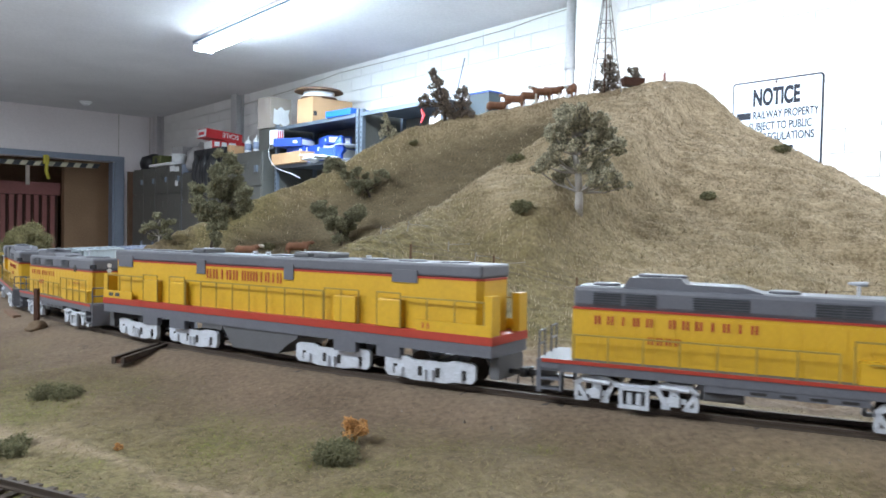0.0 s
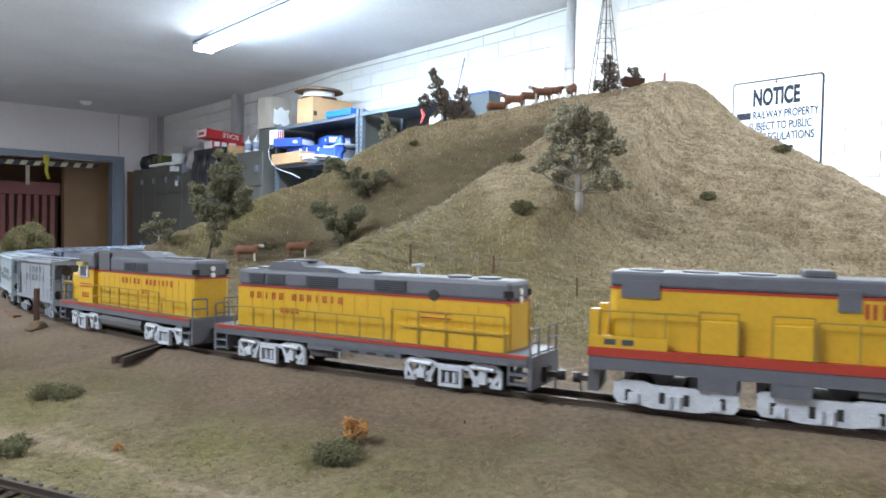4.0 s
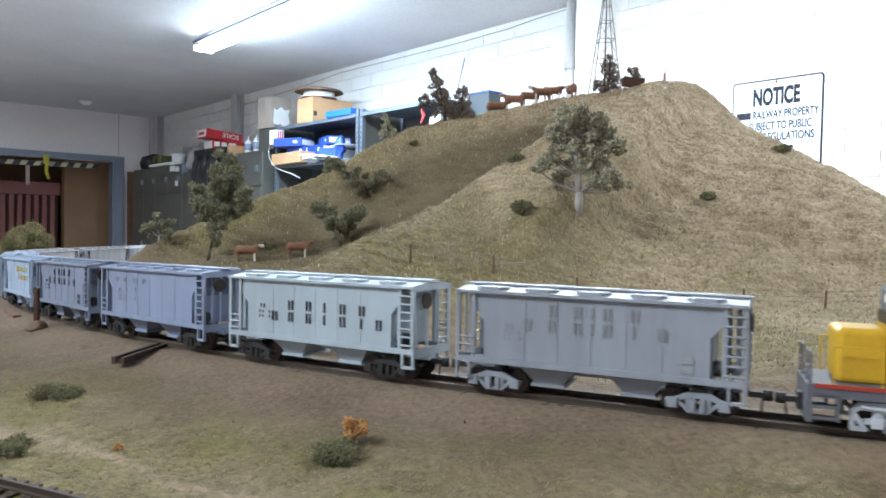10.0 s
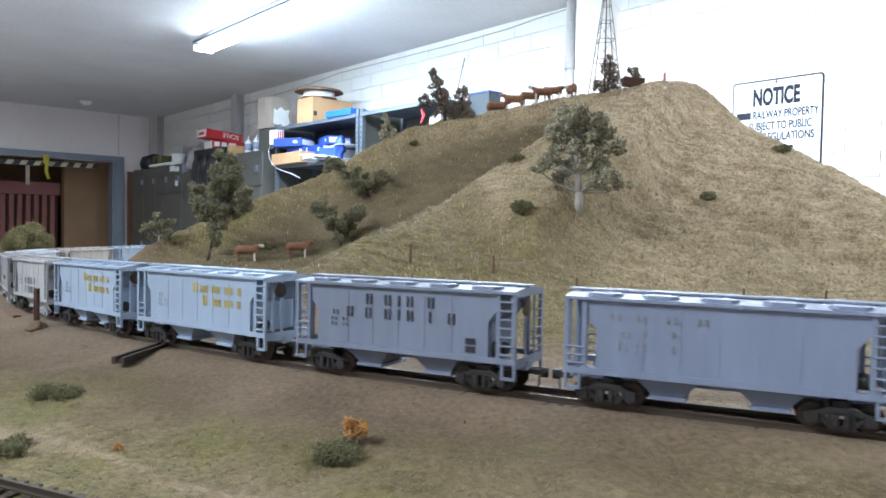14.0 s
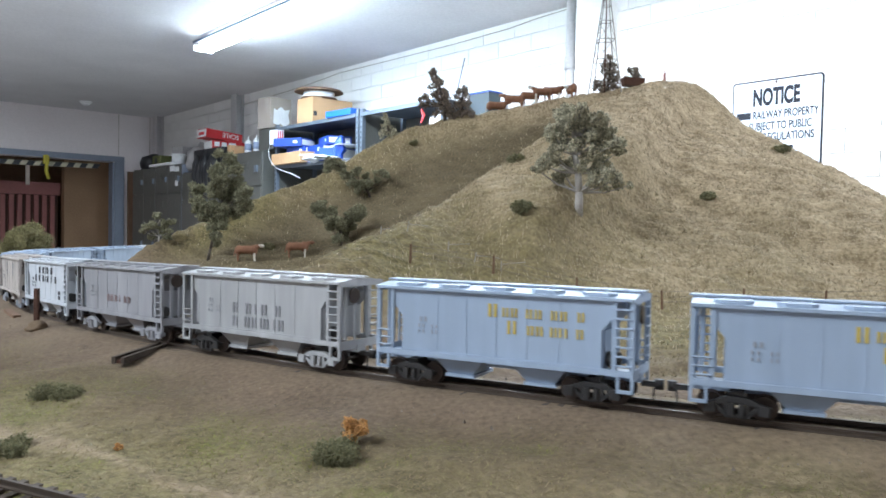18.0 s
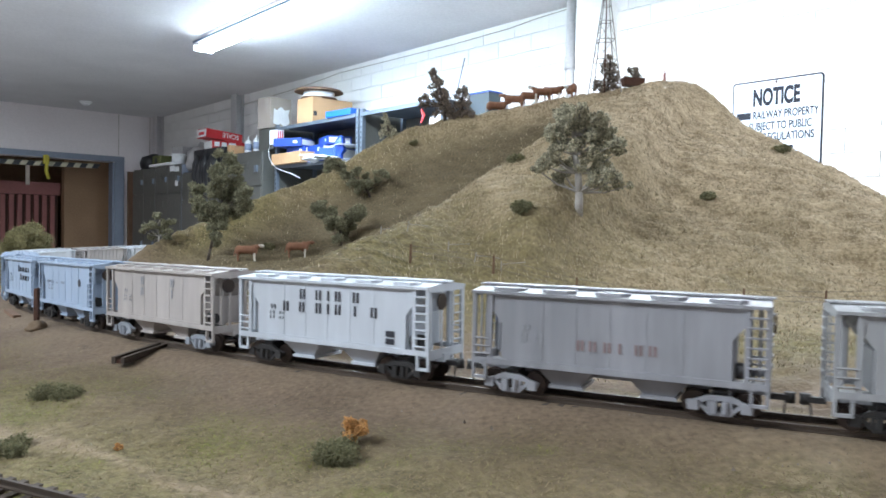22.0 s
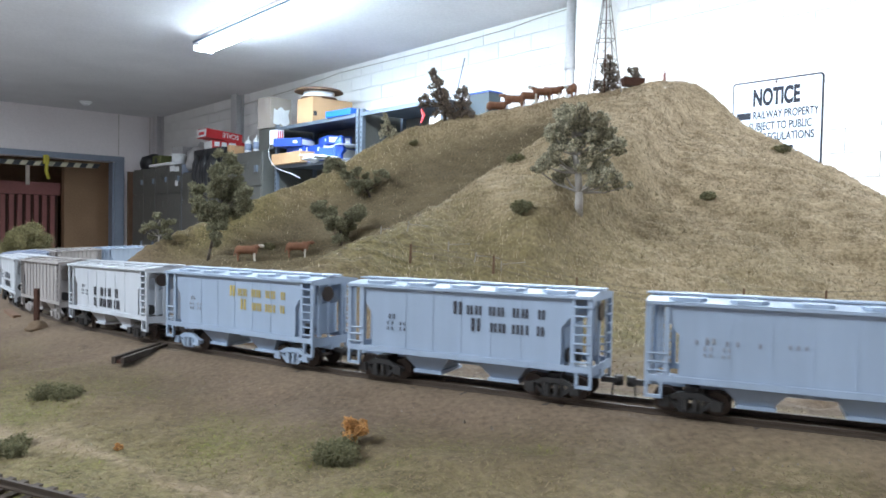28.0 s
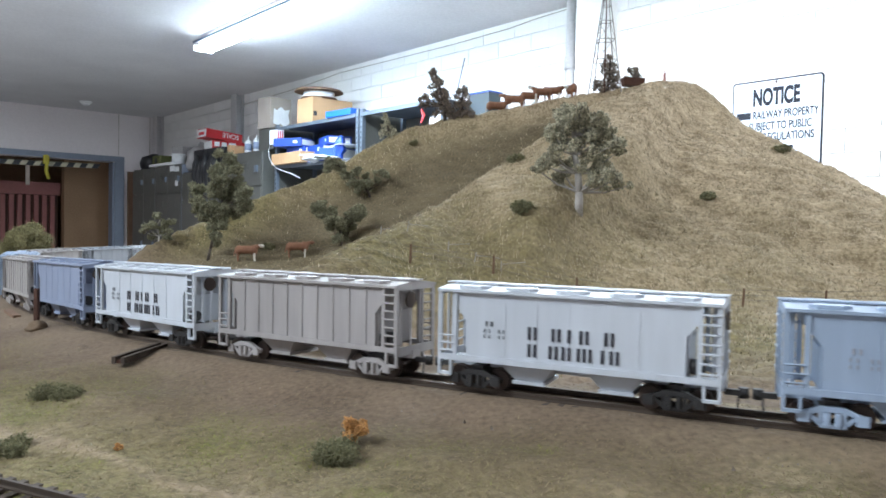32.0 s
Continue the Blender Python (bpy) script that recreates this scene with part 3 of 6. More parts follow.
door = thing("door_1", ROOM, "wide open doorway in a blue-grey steel frame", "doorway", kind="structure")
part("header", made(box, 0.4, 4.21, WALL_A - 0.05, WALL_A - 0.003, 2.215, 2.31), M_STEEL_BLUE, door)
part("jamb", made(box, 4.055, 4.21, WALL_A - 0.048, WALL_A - 0.003, 0, 2.213), M_STEEL_BLUE, door)
part("jamb", made(box, 0.4, 0.55, WALL_A - 0.048, WALL_A - 0.003, 0, 2.213), M_STEEL_BLUE, door)
part("jamb_lining", made(box, 4.03, 4.058, WALL_A, WALL_A + 0.22, 0, 2.205), M_STEEL_BLUE, door)
M_CREAM = plain("faded_cream_tape", (0.5, 0.46, 0.33), 0.6)
tape = thing("hazard_strip", ROOM, "sagging strip of faded cream and black hazard marking across the doorway", "strip")
for i in range(16):
    b0 = 0.6 + i * 0.2
    sk = pose(b0, WALL_A + 0.03, 2.13 - 0.02 * math.sin(i / 16 * math.pi))
    ring = ((0, -0.042), (0.095, -0.042), (0.14, 0.036), (0.045, 0.036))
    part("stripe", made(prism, ring, "Y", 0, 0.006, sk), M_CREAM, tape)
    ring2 = ((0.0955, -0.042), (0.1995, -0.042), (0.2445, 0.036), (0.1405, 0.036))
    part("stripe", made(prism, ring2, "Y", 0, 0.006, sk), M_DARK, tape)
strap = bmesh.new()
pipe_run(strap, [(2.97, WALL_A - 0.065, 2.25), (2.985, WALL_A - 0.07, 2.1), (2.975, WALL_A - 0.066, 1.98), (3.02, WALL_A - 0.066, 1.86)], 0.028)
box(strap, 2.93, 3.02, WALL_A - 0.075, WALL_A - 0.052, 2.1, 2.24)
solo("strap", strap, M_YELLOW, ROOM, "yellow webbing strap hanging from the door frame", "strap")
solo("strap", made(box, 2.70, 2.76, WALL_A + 0.05, WALL_A + 0.06, 1.75, 2.14), M_CARD_GREY, ROOM, "grey strap hanging in the doorway", "strap")

# behind the doorway: a red steel container and a brown boarded wall
cont = thing("container", ROOM, "dull red corrugated steel container behind the doorway", "container")
# body colour darker than the ribs, painting the shade in the gaps between them
part("body", made(box, 0.3, 3.6, 15.3, 16.9, 0, 1.86), M_RUST, cont)
for i in range(24):
    b0 = 0.35 + i * 0.135
    part("rib", made(box, b0, b0 + 0.075, 15.2, 15.298, 0.05, 1.64), M_RED_STEEL, cont)
part("top_rail", made(box, 0.28, 3.62, 15.18, 15.298, 1.65, 1.88), M_RED_STEEL, cont)
boarded = part("wall_boarded", made(box, 3.62, 4.75, 14.9, 15.1, 0, CEILING), M_BROWN_WALL, at=ROOM)
tagged(boarded, "brown boarded wall behind the doorway", "wall", kind="structure")
boarded2 = part("wall_boarded_side", made(box, -2.0, 4.75, 17.0, 17.1, 0, CEILING), M_BROWN_WALL, at=ROOM)
tagged(boarded2, "dark brown wall at the end of the passage", "wall", kind="structure")
solo("plank", made(box, 4.27, 4.38, WALL_A - 0.06, WALL_A - 0.01, 0, 2.06), M_WOOD, ROOM, "upright brown wooden plank beside the door frame", "plank")

# columns, pipe and cable on the block wall
M_COLUMN = plain("light_steel_paint", (0.5, 0.48, 0.48), 0.5, 0, 6)
tagged(part("pilaster", made(box, 4.62, WALL_B + 0.01, 3.5, 3.765, 0, CEILING), M_BLOCK, at=ROOM), "white painted pilaster on the block wall", "pilaster", kind="structure")
for a0 in (9.95, 13.1):
    steel = bmesh.new()
    for b0, b1, a1, a2 in ((4.66, 4.68, a0, a0 + 0.17), (4.68, 4.77, a0 + 0.075, a0 + 0.095), (4.77, 4.785, a0, a0 + 0.17)):
        box(steel, b0, b1, a1, a2, 0, CEILING)
    tagged(part("column", steel, M_COLUMN if a0 < 12 else M_PIPE, at=ROOM), "steel column against the block wall", "column", kind="structure")
drain = thing("drain_pipe", ROOM, "white painted vertical drain pipe with a coupling", "pipe")
part("pipe", made(rod, (4.7, 3.885, 0), (4.7, 3.885, CEILING), 0.037, n=20), M_PIPE, drain)
part("coupling", made(rod, (4.7, 3.885, 2.5), (4.7, 3.885, 2.6), 0.046, n=20), M_PIPE, drain)
wire = bmesh.new()
pipe_run(wire, [(4.76, 3.5, 2.95), (4.76, 3.9, 3.02), (4.76, 4.3, 3.01), (4.76, 4.64, 2.985), (4.76, 5.4, 2.975), (4.76, 6.3, 2.98), (4.76, 7.4, 2.99), (4.76, 8.25, 2.94), (4.76, 9.9, 2.9)], 0.004)
solo("cable", wire, M_CARD_GREY, ROOM, "thin grey cable sagging along the top of the block wall", "cable")

# fluorescent strips
M_LAMP_EDGE = plain("dark_blue_lamp_edge", (0.08, 0.11, 0.17), 0.5, 0, 10)
for fb, fa, _watts, _tint in FIXTURES:
    lamp = thing("ceiling_light", room(fb, fa, CEILING - 0.06), "long fluorescent strip light with bright tubes under the ceiling", "ceiling light", "fluorescent strip lights")
    part("housing", made(prism, ((-0.045, 0), (0.045, 0), (0.035, -0.07), (-0.035, -0.07)), "Y", -1.2, 1.2), M_WHITE, lamp)
    for hy in (-0.9, 0.9):
        part("hanger", made(rod, (0, hy, 0.06), (0, hy, 0), 0.008, n=8), M_WHITE, lamp)
    # trough added on out-of-view strips only, to block their light from the ceiling
    if fb < 0:
        part("unseen_baffle", made(prism, ((-0.16, -0.1), (-0.06, -0.065), (0.06, -0.065), (0.16, -0.1), (0.16, -0.096), (0.06, -0.061), (-0.06, -0.061), (-0.16, -0.096)), "Y", -1.2, 1.2), M_WHITE, lamp)
    part("edge_strip", made(box, -0.102, -0.097, -1.2, 1.2, -0.048, -0.026), M_LAMP_EDGE, lamp)
    for tx in (-0.065, 0.065):
        part("tube", made(rod, (tx, -1.17, -0.09), (tx, 1.17, -0.09), 0.019, n=10), (M_TUBE if tx > 0 else M_TUBE_WEAK) if fb > 0 and fa > 0 else M_TUBE_DIM, lamp)
    for ty in (-1.2, 1.18):
        part("tube_holder", made(box, -0.1, 0.1, ty, ty + 0.02, -0.115, -0.06), M_WHITE, lamp)
det = thing("smoke_detector", room(3.32, 12.42, CEILING), "small white round detector on the ceiling", "detector")
part("base", made(rod, (0, 0, 0), (0, 0, -0.03), 0.09, 0.08, 20), M_WHITE, det)
part("cover", made(rod, (0, 0, -0.03), (0, 0, -0.06), 0.06, 0.045, 20), M_WHITE, det)

# the notice
SIGN_W, SIGN_H = 0.595, 0.76
sign = thing("notice_sign", room(WALL_B - 0.008, 2.227, 1.832) @ pose(0, 0, 0, 0, 0, -90), "white metal notice with navy lettering and a navy border", "sign")


def rounded(w, h, r, n=5):
    ring = []
    for cx, cz, a0 in ((w / 2 - r, h / 2 - r, 0), (-w / 2 + r, h / 2 - r, 90), (-w / 2 + r, -h / 2 + r, 180), (w / 2 - r, -h / 2 + r, 270)):
        ring += [(cx + r * math.cos(radians(a0 + 90 * i / n)), cz + r * math.sin(radians(a0 + 90 * i / n))) for i in range(n + 1)]
    return ring


part("border", made(prism, rounded(SIGN_W, SIGN_H, 0.022), "Y", 0, 0.003), M_SIGN_INK, sign)
part("plate", made(prism, rounded(SIGN_W - 0.022, SIGN_H - 0.022, 0.014), "Y", -0.0025, 0.0005), M_SIGN, sign)
for sx, sz in ((0, SIGN_H / 2 - 0.022), (0, -SIGN_H / 2 + 0.022)):
    part("screw", made(rod, (sx, -0.002, sz), (sx, -0.007, sz), 0.009, 0.007, 10), M_RUST, sign)


def lettering(text, size, x, z, parent, mat, wide=1.0):
    cu = bpy.data.curves.new("lettering", "FONT")
    cu.body, cu.size, cu.align_x, cu.extrude, cu.offset = text, size, "CENTER", 0.0006, size * (0.045 if size > 0.1 else 0.022)
    ob = bpy.data.objects.new("lettering", cu)
    scene.collection.objects.link(ob)
    bpy.context.view_layer.update()
    mesh = bpy.data.meshes.new_from_object(ob.evaluated_get(bpy.context.evaluated_depsgraph_get()))
    bpy.data.objects.remove(ob)
    mesh.materials.clear()
    mesh.materials.append(mat)
    got = part("lettering", mesh, None, parent, at=pose(x, -0.0035, z, 90) @ Matrix.Diagonal((wide, 1, 1, 1)))
    return got


lettering("NOTICE", 0.15, 0.0, 0.215, sign, M_SIGN_INK, 0.56)
part("lettering_bar", made(box, -0.262, -0.165, -0.0045, -0.003, 0.127, 0.172), M_SIGN_INK, sign)
lettering("RAILWAY PROPERTY", 0.073, 0.06, 0.125, sign, M_SIGN_INK, 0.62)
lettering("SUBJECT TO PUBLIC", 0.073, 0.03, 0.05, sign, M_SIGN_INK, 0.62)
lettering("REGULATIONS", 0.073, 0.085, -0.022, sign, M_SIGN_INK, 0.68)
for bz in (-0.105, -0.18, -0.28):
    part("lettering_bar", made(box, -0.2, 0.12, -0.0045, -0.003, bz, bz + 0.045), M_SIGN_INK, sign)

# lockers and cabinets along the block wall
def locker(a0, a1, top, depth=0.55, doors=2):
    own = thing("locker", room(4.1, a0, 0), "tall dark grey-green steel locker with louvred doors", "locker", "steel lockers")
    part("body", made(box, 0.0, depth, 0, a1 - a0, 0, top, chamfer=0.006), M_LOCKER, own)
    w = (a1 - a0) / doors
    for i in range(doors):
        for z0, z1 in ((0.08, top * 0.79), (top * 0.8, top - 0.02)):
            d = part("door", made(box, -0.018, -0.002, i * w + 0.01, (i + 1) * w - 0.01, z0, z1), M_LOCKER, own)
            for k in range(3):
                part("louvre", made(box, -0.026, -0.018, (i + 0.35) * w, (i + 0.65) * w, z1 - 0.12 - k * 0.035, z1 - 0.105 - k * 0.035), M_LOCKER, d)
            part("handle", made(box, -0.045, -0.018, (i + 0.08) * w, (i + 0.14) * w, (z0 + z1) / 2 - 0.04, (z0 + z1) / 2 + 0.04), M_SHELF, d)
    return own


first = locker(10.5, 11.5, 2.04)
part("side_panel", made(box, 0.0, 0.55, -0.006, -0.001, 0, 2.03), M_STEEL_BLUE, first, "blue-grey side panel")
part("label_card", made(box, -0.022, -0.0185, 0.06, 0.2, 1.93, 2.0), M_WHITE, first, "white paper label")
part("label_card", made(box, -0.022, -0.0185, 0.1, 0.2, 1.72, 1.8), M_WHITE, first, "white paper label")
part("label_card", made(box, -0.022, -0.0185, 0.22, 0.4, 1.94, 2.02), M_WHITE, first, "white paper label")
locker(11.52, 12.55, 2.03)
locker(8.02, 9.0, 2.07, 0.6, 1)
locker(9.05, 9.6, 1.98, 0.6, 1)
locker(9.62, 10.45, 1.9, 0.6, 1)


def rack(a0, a1):
    own = thing("shelf_rack", room(4.1, a0, 0), "grey steel shelf rack loaded with boxes", "shelf", "steel shelf racks")
    n = a1 - a0
    for b0 in (0.0, 0.5):
        for y0 in (0.0, n - 0.04):
            post = made(box, b0, b0 + 0.04, y0, y0 + 0.04, 0, 2.34)
            p = part("upright", post, M_SHELF, own)
            if b0 == 0:
                for k in range(16):
                    part("hole", made(box, -0.0015, 0.001, y0 + 0.014, y0 + 0.026, 1.5 + k * 0.05, 1.52 + k * 0.05), M_DARK, p)
    for z in (0.3, 0.85, 1.4, 1.86, 2.295):
        s = part("shelf", made(box, -0.003, 0.543, 0.042, n - 0.042, z - 0.004, z + 0.006), M_SHELF, own)
        part("lip", made(box, -0.006, -0.003, 0.042, n - 0.042, z - 0.03, z + 0.008), M_SHELF, s)
    part("back_panel", made(box, 0.545, 0.55, 0, n, 0.2, 2.3), M_LOCKER, own)
    part("side_panel", made(box, 0.045, 0.498, n - 0.004, n - 0.001, 0.2, 2.3), M_LOCKER, own)


rack(6.03, 7.72)
rack(4.75, 6.0)


def carton(b, a, z, w, d, h, mat, label, rz=0.0, name="cardboard_box", flap=True):
    """A closed box with flaps and tape: w along b, d along a."""
    own = thing(name, room(b, a, z, rz), label, "box")
    part("body", made(box, 0, w, 0, d, 0, h, chamfer=0.004), mat, own)
    if flap:
        for y0, y1 in ((0.002, d / 2 - 0.002), (d / 2 + 0.002, d - 0.002)):
            part("flap", made(box, 0.001, w - 0.001, y0, y1, h, h + 0.004), mat, own)
        part("tape", made(box, -0.001, w + 0.001, d / 2 - 0.025, d / 2 + 0.025, h + 0.0045, h + 0.006), M_CARD_GREY, own)
    return own


SH = 2.302
big = carton(4.12, 6.93, SH, 0.52, 0.32, 0.27, M_CARD, "brown cardboard box on the top shelf", 1)
part("grip_hole", made(box, 0.012, 0.055, -0.0015, 0.001, 0.07, 0.12), M_DARK, big)
carton(4.08, 6.14, SH, 0.4, 0.44, 0.06, M_BRIGHT_BLUE, "flat bright blue box on the top shelf", 2, "blue_box", False)
gb = carton(4.13, 7.9, 2.33, 0.3, 0.27, 0.36, M_CARD_GREY, "grey cardboard box with a torn white label", 6)
part("label_sheet", made(prism, ((0.04, 0.06), (0.1, 0.03), (0.14, 0.06), (0.2, 0.02), (0.27, 0.08), (0.25, 0.17), (0.27, 0.24), (0.2, 0.22), (0.15, 0.26), (0.09, 0.21), (0.05, 0.23)), "Y", -0.003, -0.0005), M_WHITE, gb, "torn white label")
solo("box_stand", made(box, 4.14, 4.5, 7.83, 8.2, 2.075, 2.328), M_LOCKER, ROOM, "dark grey metal box on the cabinet", "box")
spool = thing("cable_spool", room(4.3, 7.1, SH + 0.278), "dark flanged spool with white windings on the cardboard box", "spool")
part("winding", made(rod, (0, 0, 0.014), (0, 0, 0.075), 0.17, n=24), M_WHITE, spool)
part("flange", made(rod, (0, 0, 0.076), (0, 0, 0.1), 0.27, 0.25, n=28), M_WOOD, spool)
part("flange", made(rod, (0, 0, 0), (0, 0, 0.013), 0.2, n=28), M_WOOD, spool)
L2 = 1.868
for i, (a, z, w, d, h) in enumerate(((7.15, L2, 0.3, 0.42, 0.1), (6.75, L2, 0.28, 0.36, 0.09), (7.2, L2 + 0.2, 0.28, 0.38, 0.09), (6.78, L2 + 0.092, 0.3, 0.4, 0.1), (6.4, L2, 0.32, 0.3, 0.13), (7.17, L2 + 0.102, 0.26, 0.34, 0.096), (6.72, L2 + 0.194, 0.27, 0.36, 0.085))):
    bb = carton(4.12 + 0.01 * i, a, z, w, d, h, M_BLUE_BOX, "blue printed box with a white end stacked on the shelf", (-14, 9, 24, -8, 21, 6, -17)[i], "blue_box", False)
    part("end_panel", made(box, 0.02, w - 0.02, -0.0025, -0.0005, 0.015, h - 0.015), M_WHITE, bb, "white printed end")
    part("side_print", made(box, -0.0025, -0.0005, 0.05, d * 0.28, 0.03, h - 0.03), M_WHITE, bb, "white printed patch")
tray = thing("cardboard_tray", room(4.0, 6.98, L2 + 0.0, -3), "shallow open brown cardboard tray at the shelf's edge", "tray")
part("bottom", made(box, 0, 0.22, 0, 0.7, 0, 0.006), M_CARD, tray)
for dims in ((0, 0.006, 0, 0.7, 0.006, 0.12), (0.214, 0.22, 0, 0.7, 0.006, 0.12), (0.006, 0.214, 0, 0.006, 0.006, 0.12), (0.006, 0.214, 0.694, 0.7, 0.006, 0.12)):
    part("side", made(box, *dims), M_CARD, tray)
for i in range(5):
    solo("paper", made(box, -0.09, 0.09, -0.13, 0.13, 0, 0.004), M_WHITE, room(4.22, 6.5 - i * 0.035, L2 + 0.135 + i * 0.0045, 17 * i), "loose white sheet of paper on the shelf", "paper", "loose papers")
striped = carton(4.03, 7.55, L2 + 0.235, 0.1, 0.14, 0.16, M_WHITE, "small white box with red stripes on the stack", 8, "striped_box", False)
for k in range(3):
    part("red_stripe", made(box, 0.012 + 0.03 * k, 0.026 + 0.03 * k, -0.0025, -0.0005, 0.01, 0.15), M_RED_BOX, striped)
solo("blue_bag", made(lump, (0, 0, 0.1), 0.05, 0.06, 0.12, 0.35, 3, 6), M_BLUE_BOX, room(4.14, 6.42, L2), "crumpled blue plastic bag on the shelf", "bag")
for k, (pa, pz, prz) in enumerate(((6.68, 0.0, 14), (6.6, 0.012, -22), (6.52, 0.022, 35), (6.75, 0.03, 5))):
    solo("paper", made(box, -0.1, 0.1, -0.15, 0.15, 0, 0.009), M_WHITE, room(4.06, pa, L2 + 0.01 + pz) @ pose(0, 0, 0, 6 * (k - 1), 9 - 5 * k, prz), "loose sheaf of white paper at the shelf edge", "paper", "loose papers")
cord = bmesh.new()
pipe_run(cord, [(4.07, 7.62, 2.2), (4.05, 7.74, 2.12), (4.04, 7.76, 2.03), (4.03, 7.72, 1.95), (4.03, 7.66, 1.89), (4.03, 7.55, 1.83), (4.035, 7.42, 1.795), (4.04, 7.3, 1.77), (4.045, 7.18, 1.74), (4.05, 7.05, 1.7)], 0.0042)
solo("cord", cord, M_WHITE, ROOM, "white cord hanging from the shelf", "cord")


M_BOTTLE_LABEL = plain("blue_grey_label", (0.25, 0.3, 0.42), 0.5, 0, 30, 0.4)


def bottle(b, a, z, h, r):
    own = thing("bottle", room(b, a, z), "small white squeeze bottle with a nozzle", "bottle", "white bottles")
    part("body", made(rod, (0, 0, 0), (0, 0, h * 0.68), r, n=16), M_WHITE, own)
    part("label_band", made(rod, (0, 0, h * 0.15), (0, 0, h * 0.55), r * 1.03, n=16), M_BOTTLE_LABEL, own, "blue-grey paper label")
    part("shoulder", made(rod, (0, 0, h * 0.68), (0, 0, h * 0.8), r, r * 0.35, n=16), M_WHITE, own)
    part("nozzle", made(rod, (0, 0, h * 0.8), (0, 0, h), r * 0.25, r * 0.12, n=10), M_WHITE, own)


bottle(4.16, 8.52, 2.072, 0.2, 0.045)
bottle(4.16, 8.3, 2.072, 0.21, 0.042)
carton(4.13, 8.6, 2.072, 0.3, 0.42, 0.075, M_CARD, "low brown cardboard box on the cabinet", -3)

# clutter on the lockers
rb = carton(4.08, 9.62, 2.345, 0.52, 0.3, 0.12, M_RED_BOX, "red printed box with a white end lying on a stack", 0, "red_box", False)
rb.matrix_basis = room(4.08, 9.62, 2.352) @ pose(0, 0, 0, 0, 5, 0)
part("white_end", made(box, -0.003, -0.0005, 0.008, 0.292, 0.008, 0.112), M_WHITE, rb, "white printed end")
part("red_mark", made(box, -0.005, -0.003, 0.06, 0.24, 0.035, 0.075), M_RED_BOX, rb)
word = lettering("SCALE", 0.085, 0, 0, rb, M_WHITE, 1.0)
word.matrix_basis = pose(0.35, -0.002, 0.095, 90, 180, 0)
rb2 = carton(4.16, 9.6, 2.2, 0.5, 0.32, 0.115, M_RED_BOX, "red and white printed box under the red box", -4, "red_box", False)
part("white_end", made(box, -0.003, -0.0005, 0.008, 0.312, 0.006, 0.11), M_WHITE, rb2, "white printed end")
for k, (x0, x1) in enumerate(((0.03, 0.1), (0.13, 0.2), (0.23, 0.33))):
    part("lettering_bar", made(box, x0, x1, -0.003, -0.0005, 0.035, 0.095), M_WHITE, rb2)
solo("black_case", made(box, 0, 0.4, 0, 0.95, 0, 0.215, chamfer=0.03), M_DARK, room(4.12, 9.2, 1.982), "black soft case on the cabinet", "case")
coat = thing("black_jacket", room(4.06, 9.3, 1.86), "black jacket hanging over the cabinet doors", "jacket")
for k in range(7):
    part("fold", made(lump, (0.0, 0.1 * k, -0.02 * (k % 3)), 0.05, 0.075, 0.24 + 0.03 * (k % 2), 0.2, 2, k), M_DARK, coat)
carton(4.1, 8.9, 2.072, 0.3, 0.1, 0.12, M_CARD, "small brown cardboard box", 0, flap=False)
solo("crumpled_bag", made(lump, (0, 0, 0.12), 0.15, 0.3, 0.2, 0.35, 3), M_BAG, room(4.32, 10.35, 2.0), "crumpled pale grey plastic bag on the locker", "bag")
bucket = thing("bucket", room(4.25, 11.0, 2.042), "small white plastic tub on the locker", "tub")
part("wall", made(rod, (0, 0, 0), (0, 0, 0.16), 0.09, 0.105, 20), M_WHITE, bucket)
part("rim", made(rod, (0, 0, 0.16), (0, 0, 0.175), 0.115, n=20), M_WHITE, bucket)
solo("grey_box", made(box, 0, 0.2, 0, 0.3, 0, 0.32, chamfer=0.01), M_BAG, room(4.38, 11.2, 2.04, 12), "light grey plastic box standing on the locker", "box")
solo("tray", made(box, 0, 0.18, 0, 0.9, 0, 0.035, chamfer=0.02), M_WHITE, room(4.06, 10.85, 2.042), "long white plastic tray on the locker", "tray")
ol = thing("olive_box", room(4.18, 11.6, 2.032), "olive green box with a round hole", "box")
part("body", made(box, 0, 0.3, 0, 0.34, 0, 0.2, chamfer=0.02), M_OLIVE, ol)
part("hole", made(rod, (-0.004, 0.17, 0.12), (0.001, 0.17, 0.12), 0.05, n=16), M_DARK, ol)
solo("black_bag", made(lump, (0, 0, 0.12), 0.16, 0.24, 0.15, 0.2), M_DARK, room(4.28, 12.25, 2.03), "black bag slumped on the locker", "bag")

# on the second rack
gm = thing("grey_bin", room(4.26, 4.36, 2.15), "grey plastic bin with a blue lid", "bin")
part("body", made(prism, ((0.0, 0), (0.12, 0), (0.13, 0.17), (-0.01, 0.17)), "Y", 0, 0.24), M_TEAL_DARK, gm)
part("lid", made(box, -0.02, 0.14, -0.01, 0.25, 0.17, 0.182), M_BLUE_BOX, gm)
solo("bin_stand", made(box, 4.24, 4.42, 4.2, 4.62, 0, 2.148), M_LOCKER, ROOM, "dark grey metal cabinet under the bin", "cabinet")
rw = thing("carrier_bag", room(4.09, 4.78, 1.868), "white plastic bag with a red print", "bag")
part("body", made(lump, (0.1, 0.12, 0.185), 0.09, 0.12, 0.19, 0.2), M_WHITE, rw)
